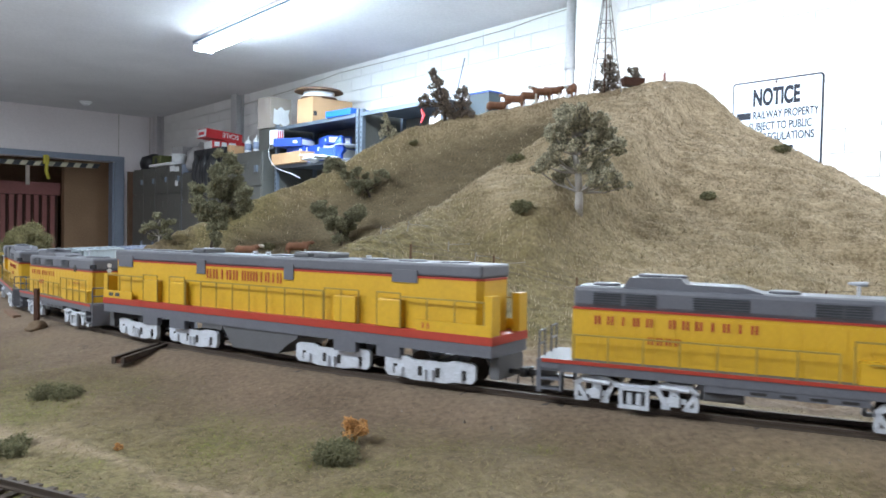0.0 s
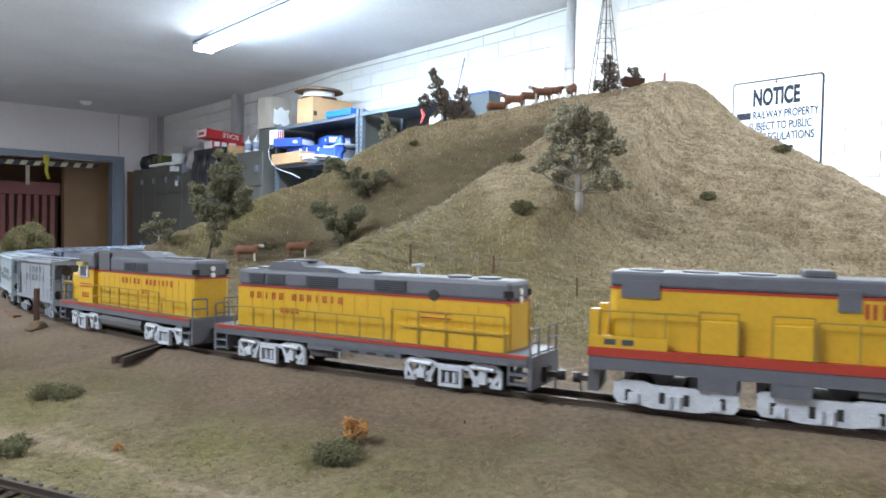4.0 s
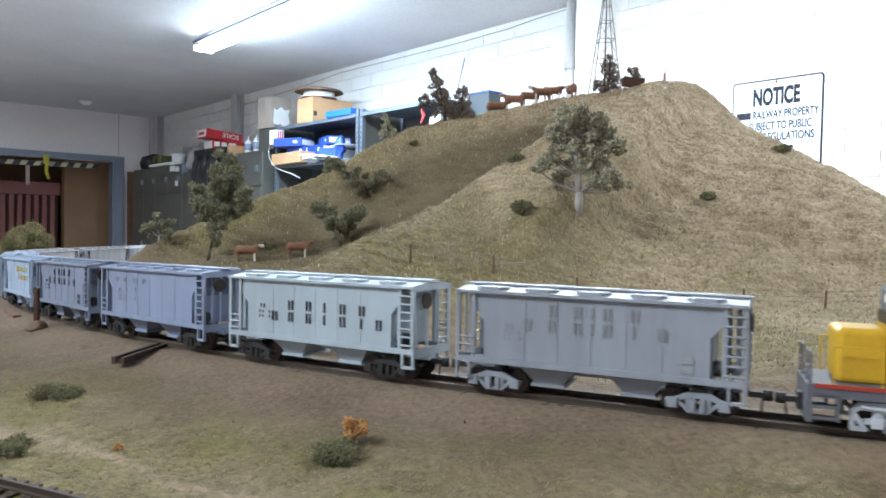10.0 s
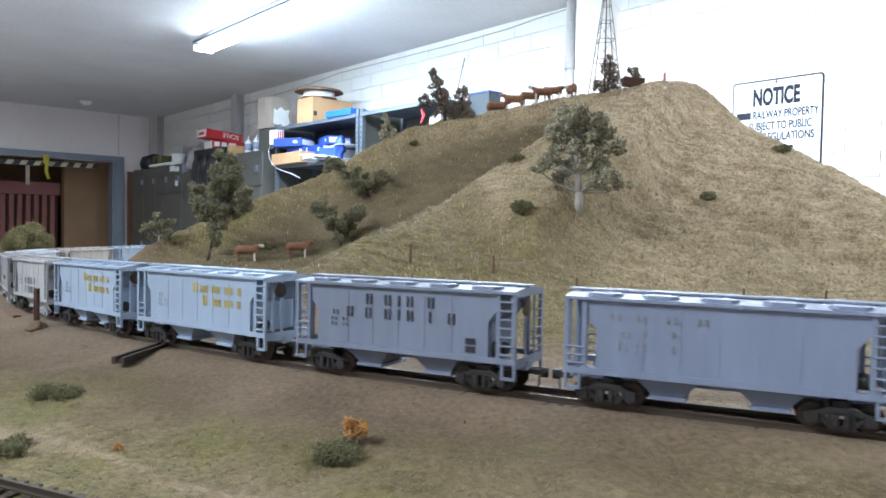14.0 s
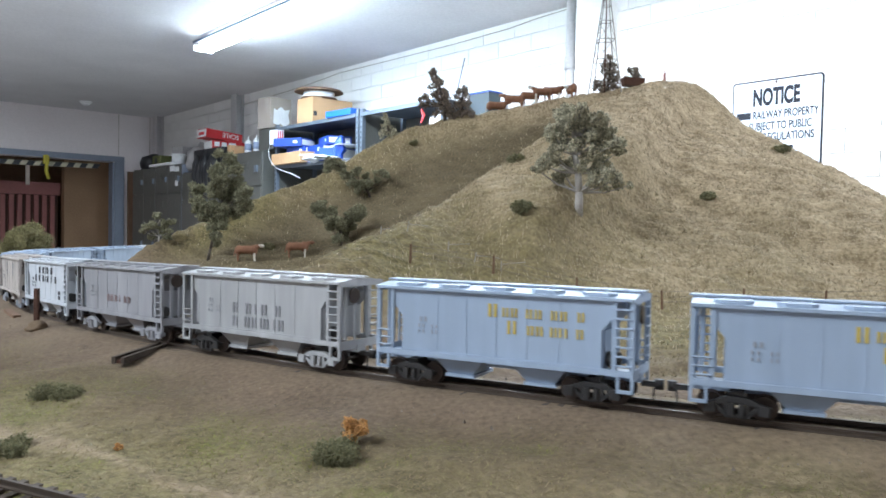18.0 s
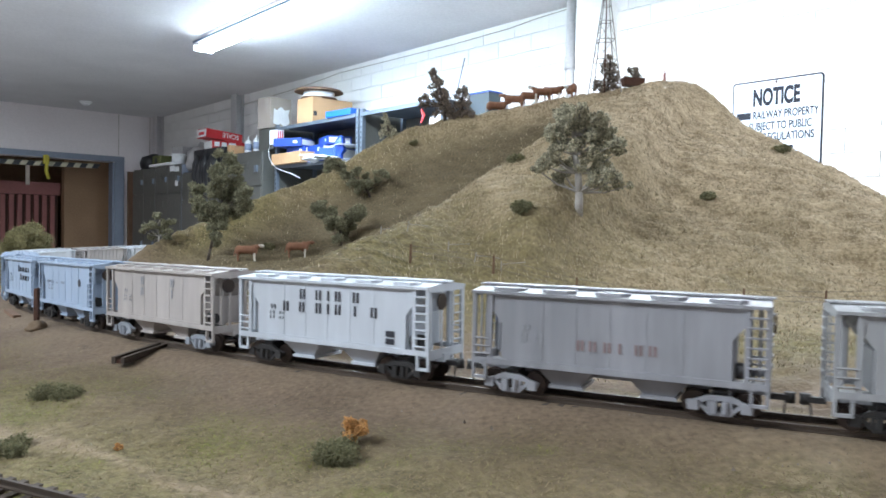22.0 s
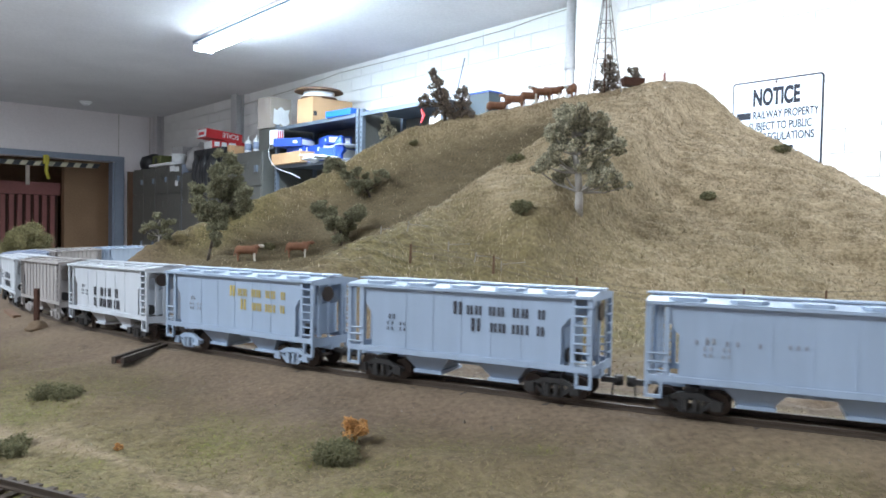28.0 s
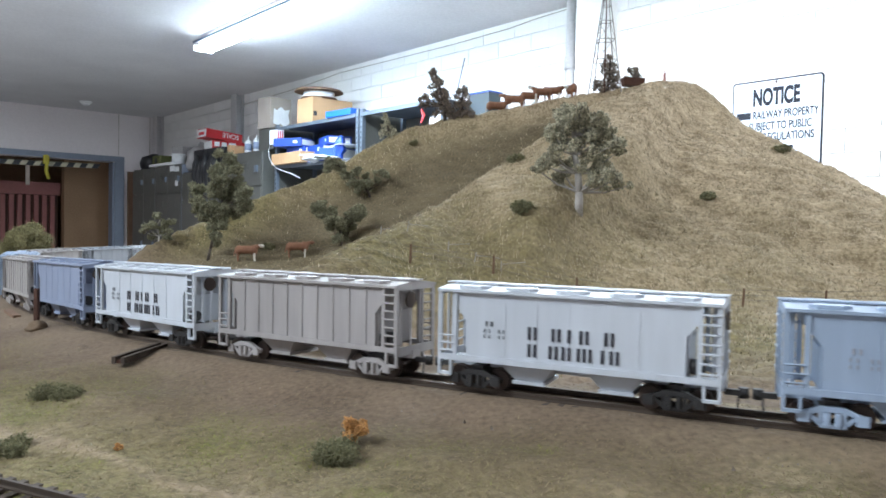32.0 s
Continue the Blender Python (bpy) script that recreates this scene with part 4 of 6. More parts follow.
part("red_print", made(prism, ((0.19, 0.3), (0.23, 0.36), (0.245, 0.345), (0.22, 0.29), (0.25, 0.25), (0.235, 0.24)), "X", -0.02, -0.008), M_RED_BOX, rw)
stick = bmesh.new()
rod(stick, (4.7, 5.32, 2.3), (4.74, 5.2, 2.81), 0.005)
solo("rod", stick, M_STEEL_BLUE, ROOM, "thin blue-grey rod leaning against the wall", "rod")

# ---- the train: x forward, y to the hill side, z up from the rail's top ----
SPEED = 0.0885
PITCH = 0.1505
PIVOTS = {}  # where the trucks of each vehicle turn


def letter_bars(bars, size, z, centres, y=-0.01685, thin=(), room_each=1.0):
    """Lettering as plain upright bars: a close pair for a broad character, one for a narrow one."""
    for i, c in enumerate(centres):
        apart = min(0.23 * size, 0.24 * room_each)
        for u in ((0,) if i in thin or size < 0.003 else (-apart, apart)):
            w = min(size * (0.34 if size < 0.003 else 0.24), 0.45 * room_each if size < 0.003 else 0.2 * room_each)
            bars.append((c + u - w / 2, c + u + w / 2, y - 0.0002, y, z, z + size))


def word_bars(bars, words, size, x0, x1, z, y=-0.01685):
    """An evenly spaced row of such bars between x0 and x1; a stroke mark stands for a narrow one."""
    cell = (x1 - x0) / len(words)
    for i, ch in enumerate(words):
        if ch != " ":
            letter_bars(bars, size, z, (x0 + (i + 0.5) * cell,), y, (0,) if ch == "|" else (), cell)


def letter_parts(bars, mat, parent, name="lettering_bar"):
    """Each bar of a row of lettering as a part."""
    for dims in bars:
        part(name, made(box, *dims), mat, parent)


def truck(parent, x, mat, kind="freight", half=None):
    """A truck with side frames, wheels and bolster; it turns on its car."""
    own = new("truck")
    own.empty_display_size = 0.01
    own.parent = parent
    own.matrix_basis = pose(x, 0, 0)
    half = half or (0.0105 if kind == "freight" else 0.0168)
    for sy in (-1, 1):
        fr = bmesh.new()
        y0 = sy * 0.0125
        y_in, y_out = sorted((y0, y0 + sy * 0.0022))
        if kind == "freight":
            prism(fr, ((-0.0135, 0.0062), (-0.0088, 0.0076), (-0.0045, 0.0096), (0.0045, 0.0096), (0.0088, 0.0076), (0.0135, 0.0062), (0.013, 0.0042), (0.0085, 0.0056), (0.004, 0.0074), (-0.004, 0.0074), (-0.0085, 0.0056), (-0.013, 0.0042)), "Y", y_in, y_out)
            prism(fr, ((-0.0092, 0.0058), (-0.0042, 0.001), (0.0042, 0.001), (0.0092, 0.0058), (0.0076, 0.0062), (0.0034, 0.0027), (-0.0034, 0.0027), (-0.0076, 0.0062)), "Y", y_in, y_out)
            for px in (-0.0042, 0.0042):
                box(fr, px - 0.0008, px + 0.0008, y_in, y_out, 0.0025, 0.0078)
        else:
            if kind == "cast":
                prism(fr, ((-0.0255, 0.0045), (-0.0235, 0.0022), (-0.0135, 0.002), (-0.0095, 0.0012), (0.0095, 0.0012), (0.0135, 0.002), (0.0235, 0.0022), (0.0255, 0.0045), (0.0255, 0.0112), (0.0235, 0.0125), (0.013, 0.0125), (0.009, 0.0112), (-0.009, 0.0112), (-0.013, 0.0125), (-0.0235, 0.0125), (-0.0255, 0.0112)), "Y", y_in, y_out)
            else:
                top = ((-0.0265, 0.0095), (-0.0235, 0.0125), (-0.012, 0.0128), (-0.0075, 0.0108), (0.0075, 0.0108), (0.012, 0.0128), (0.0235, 0.0125), (0.0265, 0.0095))
                low = ((0.0265, 0.007), (0.0225, 0.0098), (0.0135, 0.0101), (0.0088, 0.0086), (-0.0088, 0.0086), (-0.0135, 0.0101), (-0.0225, 0.0098), (-0.0265, 0.007))
                prism(fr, top + low, "Y", y_in, y_out)
                for k in (-1, 1):
                    box(fr, *sorted((k * 0.0247, k * 0.0265)), y_in, y_out, 0.0018, 0.0095)
                    box(fr, *sorted((k * 0.0205, k * 0.0262)), y_in, y_out, 0.0013, 0.0029)
                    box(fr, *sorted((k * 0.0112, k * 0.0148)), y_in, y_out, 0.0013, 0.0029)
                    box(fr, *sorted((k * 0.0115, k * 0.0215)), y_in, y_out, 0.0042, 0.0062)
                    box(fr, *sorted((k * 0.0145, k * 0.0185)), y_in, y_out, 0.0029, 0.0098)
                    for a0, a1 in ((0.0085, 0.0122), (0.0248, 0.0198)):
                        prism(fr, tuple((k * u, v) for u, v in ((a0, 0.0095), (a0 + 0.0022, 0.0095), (a1 + 0.0022, 0.0018), (a1, 0.0018))), "Y", y_in, y_out)
        f = part("side_frame", fr, mat, own)
        for wx in (-half, half):
            part("journal_box", made(box, wx - 0.0024, wx + 0.0024, *sorted((sy * 0.0147, sy * 0.016)), 0.003, 0.0072, chamfer=0.0005), mat, f)
        if kind != "freight":
            for sx0, sx1 in (() if kind == "diesel" else ((-0.0062, -0.0038), (0.0038, 0.0062), (-0.0205, -0.0182), (0.0182, 0.0205))):
                part("slot", made(box, sx0, sx1, *sorted((sy * 0.0147, sy * 0.0149)), 0.0036, 0.0084), M_BLACK, f)
        if kind == "diesel":
            cage = bmesh.new()
            ya, yb = sorted((sy * 0.0145, sy * 0.0168))
            box(cage, -0.0064, 0.0064, ya, yb, 0.0082, 0.0097)
            box(cage, -0.0064, 0.0064, ya, yb, 0.0002, 0.0018)
            for k in (-1, 1):
                box(cage, *sorted((k * 0.0048, k * 0.0064)), ya, yb, 0.0017, 0.0083)
            part("spring_cage", cage, mat, f)
            part("cage_back", made(box, -0.005, 0.005, *sorted((sy * 0.0135, sy * 0.0146)), 0.0016, 0.0084), M_BLACK, f)
        for k in (-1, 1):
            part("spring", made(rod, (k * 0.002, sy * 0.0152, 0.0022), (k * 0.002, sy * 0.0152, 0.0072), 0.0013, n=6), mat, f)
        if kind == "diesel":
            hanger = bmesh.new()
            for hx in (-0.0168, 0.0168):
                rod(hanger, (hx - 0.006, sy * 0.0155, 0.0108), (hx + 0.006, sy * 0.0155, 0.0102), 0.0011, n=6)
                part("brake_cylinder", hanger, mat, f)
                hanger = bmesh.new()
                box(hanger, hx - 0.0007, hx + 0.0007, *sorted((sy * 0.0147, sy * 0.0155)), 0.0078, 0.011)
                part("brake_hanger", hanger, mat, f)
                hanger = bmesh.new()
    for wx in (-half, half):
        ax = bmesh.new()
        r = 0.0051 if kind == "freight" else 0.0058
        rod(ax, (wx, -0.0112, r), (wx, 0.0112, r), 0.0012, n=6)
        for sy in (-1, 1):
            rod(ax, (wx, sy * 0.0072, r), (wx, sy * 0.0076, r), r + 0.0006, n=18)
            rod(ax, (wx, sy * 0.0076, r), (wx, sy * 0.0104, r), r, n=18)
        part("wheelset", ax, M_WHEEL, own)
    part("bolster", made(box, -0.003, 0.003, -0.0125, 0.0125, 0.006, 0.0115), M_BLACK, own)
    return own


def coupler(parent, x, sign):
    bm = bmesh.new()
    box(bm, *sorted((x, x + sign * 0.007)), -0.0015, 0.0015, 0.0078, 0.0102)
    rod(bm, (x + sign * 0.0078, 0.0006, 0.0068), (x + sign * 0.0078, 0.0006, 0.0112), 0.0022, n=8)
    rod(bm, (x + sign * 0.006, -0.0015, 0.0075), (x + sign * 0.0055, -0.0015, 0.0012), 0.0004, n=5)
    part("coupler", bm, M_BLACK, parent)


def hopper(label, paint, truck_mats, ribs=False, roof_mat=None):
    """A two-bay covered hopper, 0.129 m over its ends."""
    car = thing("hopper_car", pose(0, 0, 0), label, "hopper car", "covered hopper cars of the train")
    roof_mat = roof_mat or paint
    ring = ((-0.0568, 0.0467), (-0.0568, 0.0413), (-0.0503, 0.0331), (-0.0503, 0.016), (0.0503, 0.016), (0.0503, 0.0331), (0.0568, 0.0413), (0.0568, 0.0467))
    body = part("body", made(prism, ring, "Y", -0.0166, 0.0166), paint, car)
    for sx in (-1, 1):
        for by in (-0.0085, 0.0085):
            part("end_brace", made(box, *sorted((sx * 0.0598, sx * 0.0612)), by - 0.0009, by + 0.0009, 0.0165, 0.0467), paint, body)
        part("end_sheet", made(box, *sorted((sx * 0.0477, sx * 0.0512)), -0.0145, 0.0145, 0.016, 0.0330), paint, body)
    if ribs:
        for rx in np.linspace(-0.044, 0.044, 9):
            for y in (-0.0166, 0.0166):
                part("rib", made(box, rx - 0.0008, rx + 0.0008, *sorted((y, y * 1.03)), 0.0165, 0.0461), paint, body)
    else:
        for rx in (-0.0307, -0.0153, 0, 0.0153, 0.0307):
            for y in (-0.0166, 0.0166):
                part("seam", made(box, rx - 0.0004, rx + 0.0004, *sorted((y, y * 1.012)), 0.0165, 0.0461), paint, body)
    roof = part("roof", made(prism, ((-0.0186, 0.0467), (0.0186, 0.0467), (0.0186, 0.0480), (0.006, 0.0494), (-0.006, 0.0494), (-0.0186, 0.0480)), "X", -0.0646, 0.0646), roof_mat, car)
    for hx in (-0.048, -0.024, 0.0, 0.024, 0.048):
        for sy in (-1, 1):
            part("hatch", made(box, hx - 0.0075, hx + 0.0075, *sorted((sy * 0.0075, sy * 0.0165)), 0.0477, 0.0498, chamfer=0.0028), roof_mat, roof)
    board = bmesh.new()
    for by in (-0.003, 0, 0.003):
        box(board, -0.0660, 0.0660, by - 0.0011, by + 0.0011, 0.0500, 0.0506)
    for bx in np.linspace(-0.06, 0.06, 7):
        box(board, bx - 0.001, bx + 0.001, -0.004, 0.004, 0.0492, 0.0500)
    part("running_board", board, roof_mat, roof)
    for sy in (-1, 1):
        y0, y1 = sorted((sy * 0.0160, sy * 0.0176))
        part("side_sill", made(box, -0.0646, 0.0646, y0, y1, 0.0138, 0.0165), paint, car)
        for px in (-0.0637, -0.0559, 0.0559, 0.0637):
            part("corner_post", made(box, px - 0.001, px + 0.001, y0, y1, 0.0165, 0.0467), paint, car)
        # ladder at one end, grab irons at the other
        for end, rungs, lo in ((-sy, 7, 0.0185), (sy, 3, 0.0185)):
            for k in range(rungs):
                z = lo + k * (0.0041 if rungs == 7 else 0.0036)
                part("ladder_rung" if rungs == 7 else "grab_iron", made(rod, (end * 0.0559, sy * 0.0178, z), (end * 0.0637, sy * 0.0178, z), 0.0005, n=5), paint, car)
        for ex in (-1, 1):
            bm = bmesh.new()
            for px in (0.0578, 0.0640):
                box(bm, *sorted((ex * px - 0.0006, ex * px + 0.0006)), y0, y1, 0.0072, 0.0138)
            box(bm, *sorted((ex * 0.0572, ex * 0.0646)), y0, y1, 0.0066, 0.0079)
            part("step", bm, paint, car)
    for ex in (-1, 1):
        bm = bmesh.new()
        box(bm, *sorted((ex * 0.064, ex * 0.0646)), -0.016, 0.016, 0.012, 0.0165)
        box(bm, *sorted((ex * 0.064, ex * 0.0646)), -0.016, 0.016, 0.0453, 0.0467)
        for k in range(6):
            rod(bm, (ex * 0.0652, 0.006, 0.02 + 0.0045 * k), (ex * 0.0652, 0.0145, 0.02 + 0.0045 * k), 0.0004, n=5)
        for py in (-0.0055, 0.0055, 0.0148):
            box(bm, *sorted((ex * 0.0644, ex * 0.0650)), py - 0.0007, py + 0.0007, 0.0165, 0.0453)
        part("end_frame", bm, paint, car)
        coupler(car, ex * 0.0646, ex)
    part("brake_wheel", made(rod, (0.0655, -0.0075, 0.0405), (0.0664, -0.0075, 0.0405), 0.0042, n=16), M_WHEEL, car, "dark brake wheel")
    part("air_tank", made(rod, (0.0515, -0.011, 0.0202), (0.0575, -0.011, 0.0202), 0.0034, n=12), M_BLACK, car)
    part("centre_sill", made(box, -0.0650, 0.0650, -0.0035, 0.0035, 0.0095, 0.0138), paint, car)
    for bx in (-0.0205, 0.0205):
        chute = bmesh.new()
        top = [chute.verts.new((bx + u * 0.0155, v * 0.0155, 0.0162)) for u, v in ((-1, -1), (1, -1), (1, 1), (-1, 1))]
        low = [chute.verts.new((bx + u * 0.0065, v * 0.0105, 0.0058)) for u, v in ((-1, -1), (1, -1), (1, 1), (-1, 1))]
        for k in range(4):
            chute.faces.new((top[k], top[(k + 1) % 4], low[(k + 1) % 4], low[k]))
        chute.faces.new(top[::-1])
        chute.faces.new(low)
        c = part("discharge_chute", chute, paint, car)
        part("outlet_gate", made(box, bx - 0.0078, bx + 0.0078, -0.0118, 0.0118, 0.0044, 0.0059), paint, c)
    PIVOTS[car.name] = [-0.0455, 0.0455]
    for x, mat in zip((-0.0455, 0.0455), truck_mats):
        truck(car, x, mat)
    return car


def marks(car, mat, rows):
    """Lettering rows on the visible side: (size, z, centres, which are narrow)."""
    for size, z, centres, thin in rows:
        bm = []
        letter_bars(bm, size, z, centres, thin=thin)
        letter_parts(bm, mat, car)


UP_HIGH = ((0.0054, 0.0376, (-0.0172, -0.006, 0.0008, 0.0072, 0.0192), (2,)), (0.0054, 0.0305, (-0.0292, -0.0176, -0.006, 0.0008, 0.0074, 0.0188, 0.0308), (3, 5)))
UP_MID = ((0.0053, 0.0311, (-0.0172, -0.0044, 0.0068, 0.0192, 0.032), (2,)), (0.0053, 0.0244, (-0.0292, -0.0172, -0.0044, 0.0068, 0.0192, 0.0316, 0.0428), (3, 5)))
UP_LOW = ((0.006, 0.0264, (-0.0172, -0.006, 0.0, 0.0068, 0.018), (2,)), (0.006, 0.0185, (-0.0172, -0.0072, -0.0012, 0.0044, 0.0084, 0.0152, 0.0204), (3, 5)))
UP_GHOST = ((0.0046, 0.0236, (-0.013, -0.0075, -0.001, 0.0045, 0.0125, 0.0185), (3,)),)
SP_SIDE = ((0.0062, 0.0359, (-0.0016,), ()), (0.0043, 0.0363, (0.0048, 0.0092, 0.0164, 0.0208, 0.0284, 0.0328, 0.0408), ()), (0.0062, 0.0285, (0.008,), ()), (0.0044, 0.0286, (0.0172, 0.0216, 0.0272, 0.0304, 0.034, 0.0404), (2, 4)))
FOUR_MARKS = ((0.0028, 0.0384, (-0.044, -0.041, -0.033, -0.03, -0.0205, -0.0175, -0.008, -0.005), ()), (0.0028, 0.0321, (-0.03, -0.018), ()), (0.0028, 0.0261, (-0.03, -0.018), ()))
FEW_HIGH = ((0.0054, 0.0376, (-0.0172, 0.0192), ()), (0.0054, 0.0305, (-0.0172, 0.0188), (1,)))
TINY = ((0.002, 0.0307, (-0.044, -0.04, -0.032, -0.028, -0.0195), ()), (0.0018, 0.0312, (-0.0085, -0.0055, -0.0025), ()))
SMALL = (("XX", 0.0024, -0.041, -0.036, 0.0312), ("XX", 0.0017, -0.042, -0.037, 0.0282), ("XX", 0.0017, -0.0345, -0.03, 0.0282), ("XX", 0.0016, -0.042, -0.037, 0.0255), ("XX", 0.0016, -0.0345, -0.03, 0.0255))


def small_marks(car, mat, boxed):
    for text, size, x0, x1, z in SMALL:
        bm = []
        word_bars(bm, text, size, x0, x1, z)
        letter_parts(bm, mat, car, "data_mark")
    for z in (0.0219, 0.018) if boxed else ():
        part("data_panel", made(box, 0.0385, 0.0438, -0.01705, -0.01685, z, z + 0.0029), mat, car)


HOPPERS = (
    ("faded light grey covered hopper with ghostly lettering, grey trucks", P_GREY, (P_GREY, P_GREY), False, M_FADED_INK, UP_HIGH),
    ("pale teal covered hopper with dark lettering on black trucks", P_TEAL, (M_BLACK, M_BLACK), False, M_BLACK_INK, UP_MID),
    ("blue-grey covered hopper with faint marks on black trucks", P_BLUE, (M_BLACK, M_BLACK), False, M_FADED_INK, FOUR_MARKS),
    ("dark blue-grey covered hopper with dark lettering", P_SLATE, (M_BLACK, M_BLACK), False, M_BLACK_INK, UP_HIGH),
    ("pale blue covered hopper with yellow lettering on black trucks", P_SKY, (M_BLACK, M_BLACK), False, M_GOLD_INK, SP_SIDE),
    ("pale blue covered hopper with yellow lettering on black trucks", P_SKY, (M_BLACK, M_BLACK), False, M_GOLD_INK, SP_SIDE),
    ("weathered pearl grey covered hopper with worn grey lettering", P_PEARL, (M_BLACK, P_PEARL), False, M_FADED_INK, UP_LOW),
    ("dusty blue-grey weathered covered hopper with ghostly reddish lettering", P_DUST, (P_DUST, P_DUST), False, M_RUSTY_INK, UP_GHOST),
    ("bluish white covered hopper with black lettering on black trucks", P_WHITE, (M_BLACK, M_BLACK), False, M_BLACK_INK, UP_HIGH),
    ("dusty beige weathered covered hopper with faint marks", P_TAN, (P_GREY, P_GREY), False, M_PALE_INK, FEW_HIGH),
    ("light blue-grey covered hopper with small marks and a round emblem", P_SKY, (M_BLACK, M_BLACK), False, M_FADED_INK, TINY),
    ("pale blue covered hopper with dark slate lettering", P_SKY, (M_BLACK, M_BLACK), False, M_BLACK_INK, SP_SIDE),
    ("pale blue covered hopper with yellow lettering and blue trucks", P_SKY, (P_SKY, P_SKY), False, M_GOLD_INK, SP_SIDE),
    ("bluish white covered hopper with bold black lettering", P_WHITE, (M_BLACK, M_BLACK), False, M_BLACK_INK, UP_LOW),
    ("brownish grey weathered ribbed covered hopper", P_BROWN, (P_BROWN, P_BROWN), True, None, ()),
    ("bluish white covered hopper with bold black lettering", P_WHITE, (M_BLACK, M_BLACK), False, M_BLACK_INK, UP_LOW),
    ("blue-grey covered hopper on black trucks", P_BLUE, (M_BLACK, M_BLACK), False, None, ()),
    ("brownish grey weathered ribbed covered hopper", P_BROWN, (P_BROWN, P_BROWN), True, None, ()),
    ("pale blue covered hopper", P_SKY, (M_BLACK, M_BLACK), False, None, ()),
    ("brownish grey weathered covered hopper", P_BROWN, (P_BROWN, P_BROWN), False, None, ()),
    ("light grey covered hopper", P_GREY, (P_GREY, P_GREY), False, None, ()),
    ("bluish white covered hopper", P_WHITE, (M_BLACK, M_BLACK), False, None, ()),
    ("brownish grey weathered covered hopper", P_BROWN, (P_BROWN, P_BROWN), True, None, ()),
)
TRAIN = []  # (thing, arc length of its middle at 0 s)
for n, (label, paint, truck_mats, ribs, ink, rows) in enumerate(HOPPERS):
    car = hopper(label, paint, truck_mats, ribs)
    if ink:
        marks(car, ink, rows)
        small_marks(car, ink if ink is M_BLACK_INK else M_PALE_INK, rows is UP_HIGH)
    if n == 10:
        part("emblem", made(rod, (0.0335, -0.01685, 0.0335), (0.0335, -0.01705, 0.0335), 0.003, n=20), M_BLACK_INK, car, "dark round emblem")
    TRAIN.append((car, -0.8045 - PITCH * n + 0.0655))


def railing(bm, x0, x1, z0, z1, posts, y, r=0.00042):
    """A handrail along the walkway: posts and a top bar."""
    for px in np.linspace(x0, x1, posts):
        rod(bm, (px, y, z0), (px, y, z1), r, n=5)
    rod(bm, (x0, y, z1), (x1, y, z1), r, n=5)


def steps_end(parent, x, sign):
    """Pilot with steps at one end of a locomotive."""
    bm = bmesh.new()
    box(bm, *sorted((x - sign * 0.002, x)), -0.0165, 0.0165, 0.0035, 0.0185)
    pilot = part("pilot", bm, M_GREY, parent)
    for sy in (-1, 1):
        for z in (0.005, 0.0095, 0.014):
            part("step", made(box, *sorted((x - sign * 0.011, x - sign * 0.002)), *sorted((sy * 0.012, sy * 0.0172)), z, z + 0.001), M_GREY, pilot)
        part("step_plate", made(box, *sorted((x - sign * 0.0118, x - sign * 0.0108)), *sorted((sy * 0.012, sy * 0.0172)), 0.0045, 0.0178), M_GREY, pilot)
        rail = bmesh.new()
        for y in (0.006, 0.016):
            rod(rail, (x - sign * 0.001, sy * y, 0.0185), (x - sign * 0.001, sy * y, 0.031), 0.0005, n=5)
        for z in (0.025, 0.031):
            rod(rail, (x - sign * 0.001, sy * 0.016, z), (x - sign * 0.001, sy * 0.006, z), 0.0005, n=5)
        part("end_railing", rail, M_GREY, parent)
    box_ = bmesh.new()
    box(box_, *sorted((x - sign * 0.001, x + sign * 0.0018)), -0.0035, 0.0035, 0.0055, 0.0125)
    part("draft_gear", box_, M_BLACK, parent)
    coupler(parent, x, sign)


def fan(parent, x, z, r=0.0062, h=0.0011):
    bm = bmesh.new()
    rod(bm, (x, 0, z), (x, 0, z + h), r, r * 0.94, 20)
    part("roof_fan", bm, M_GREY, parent)


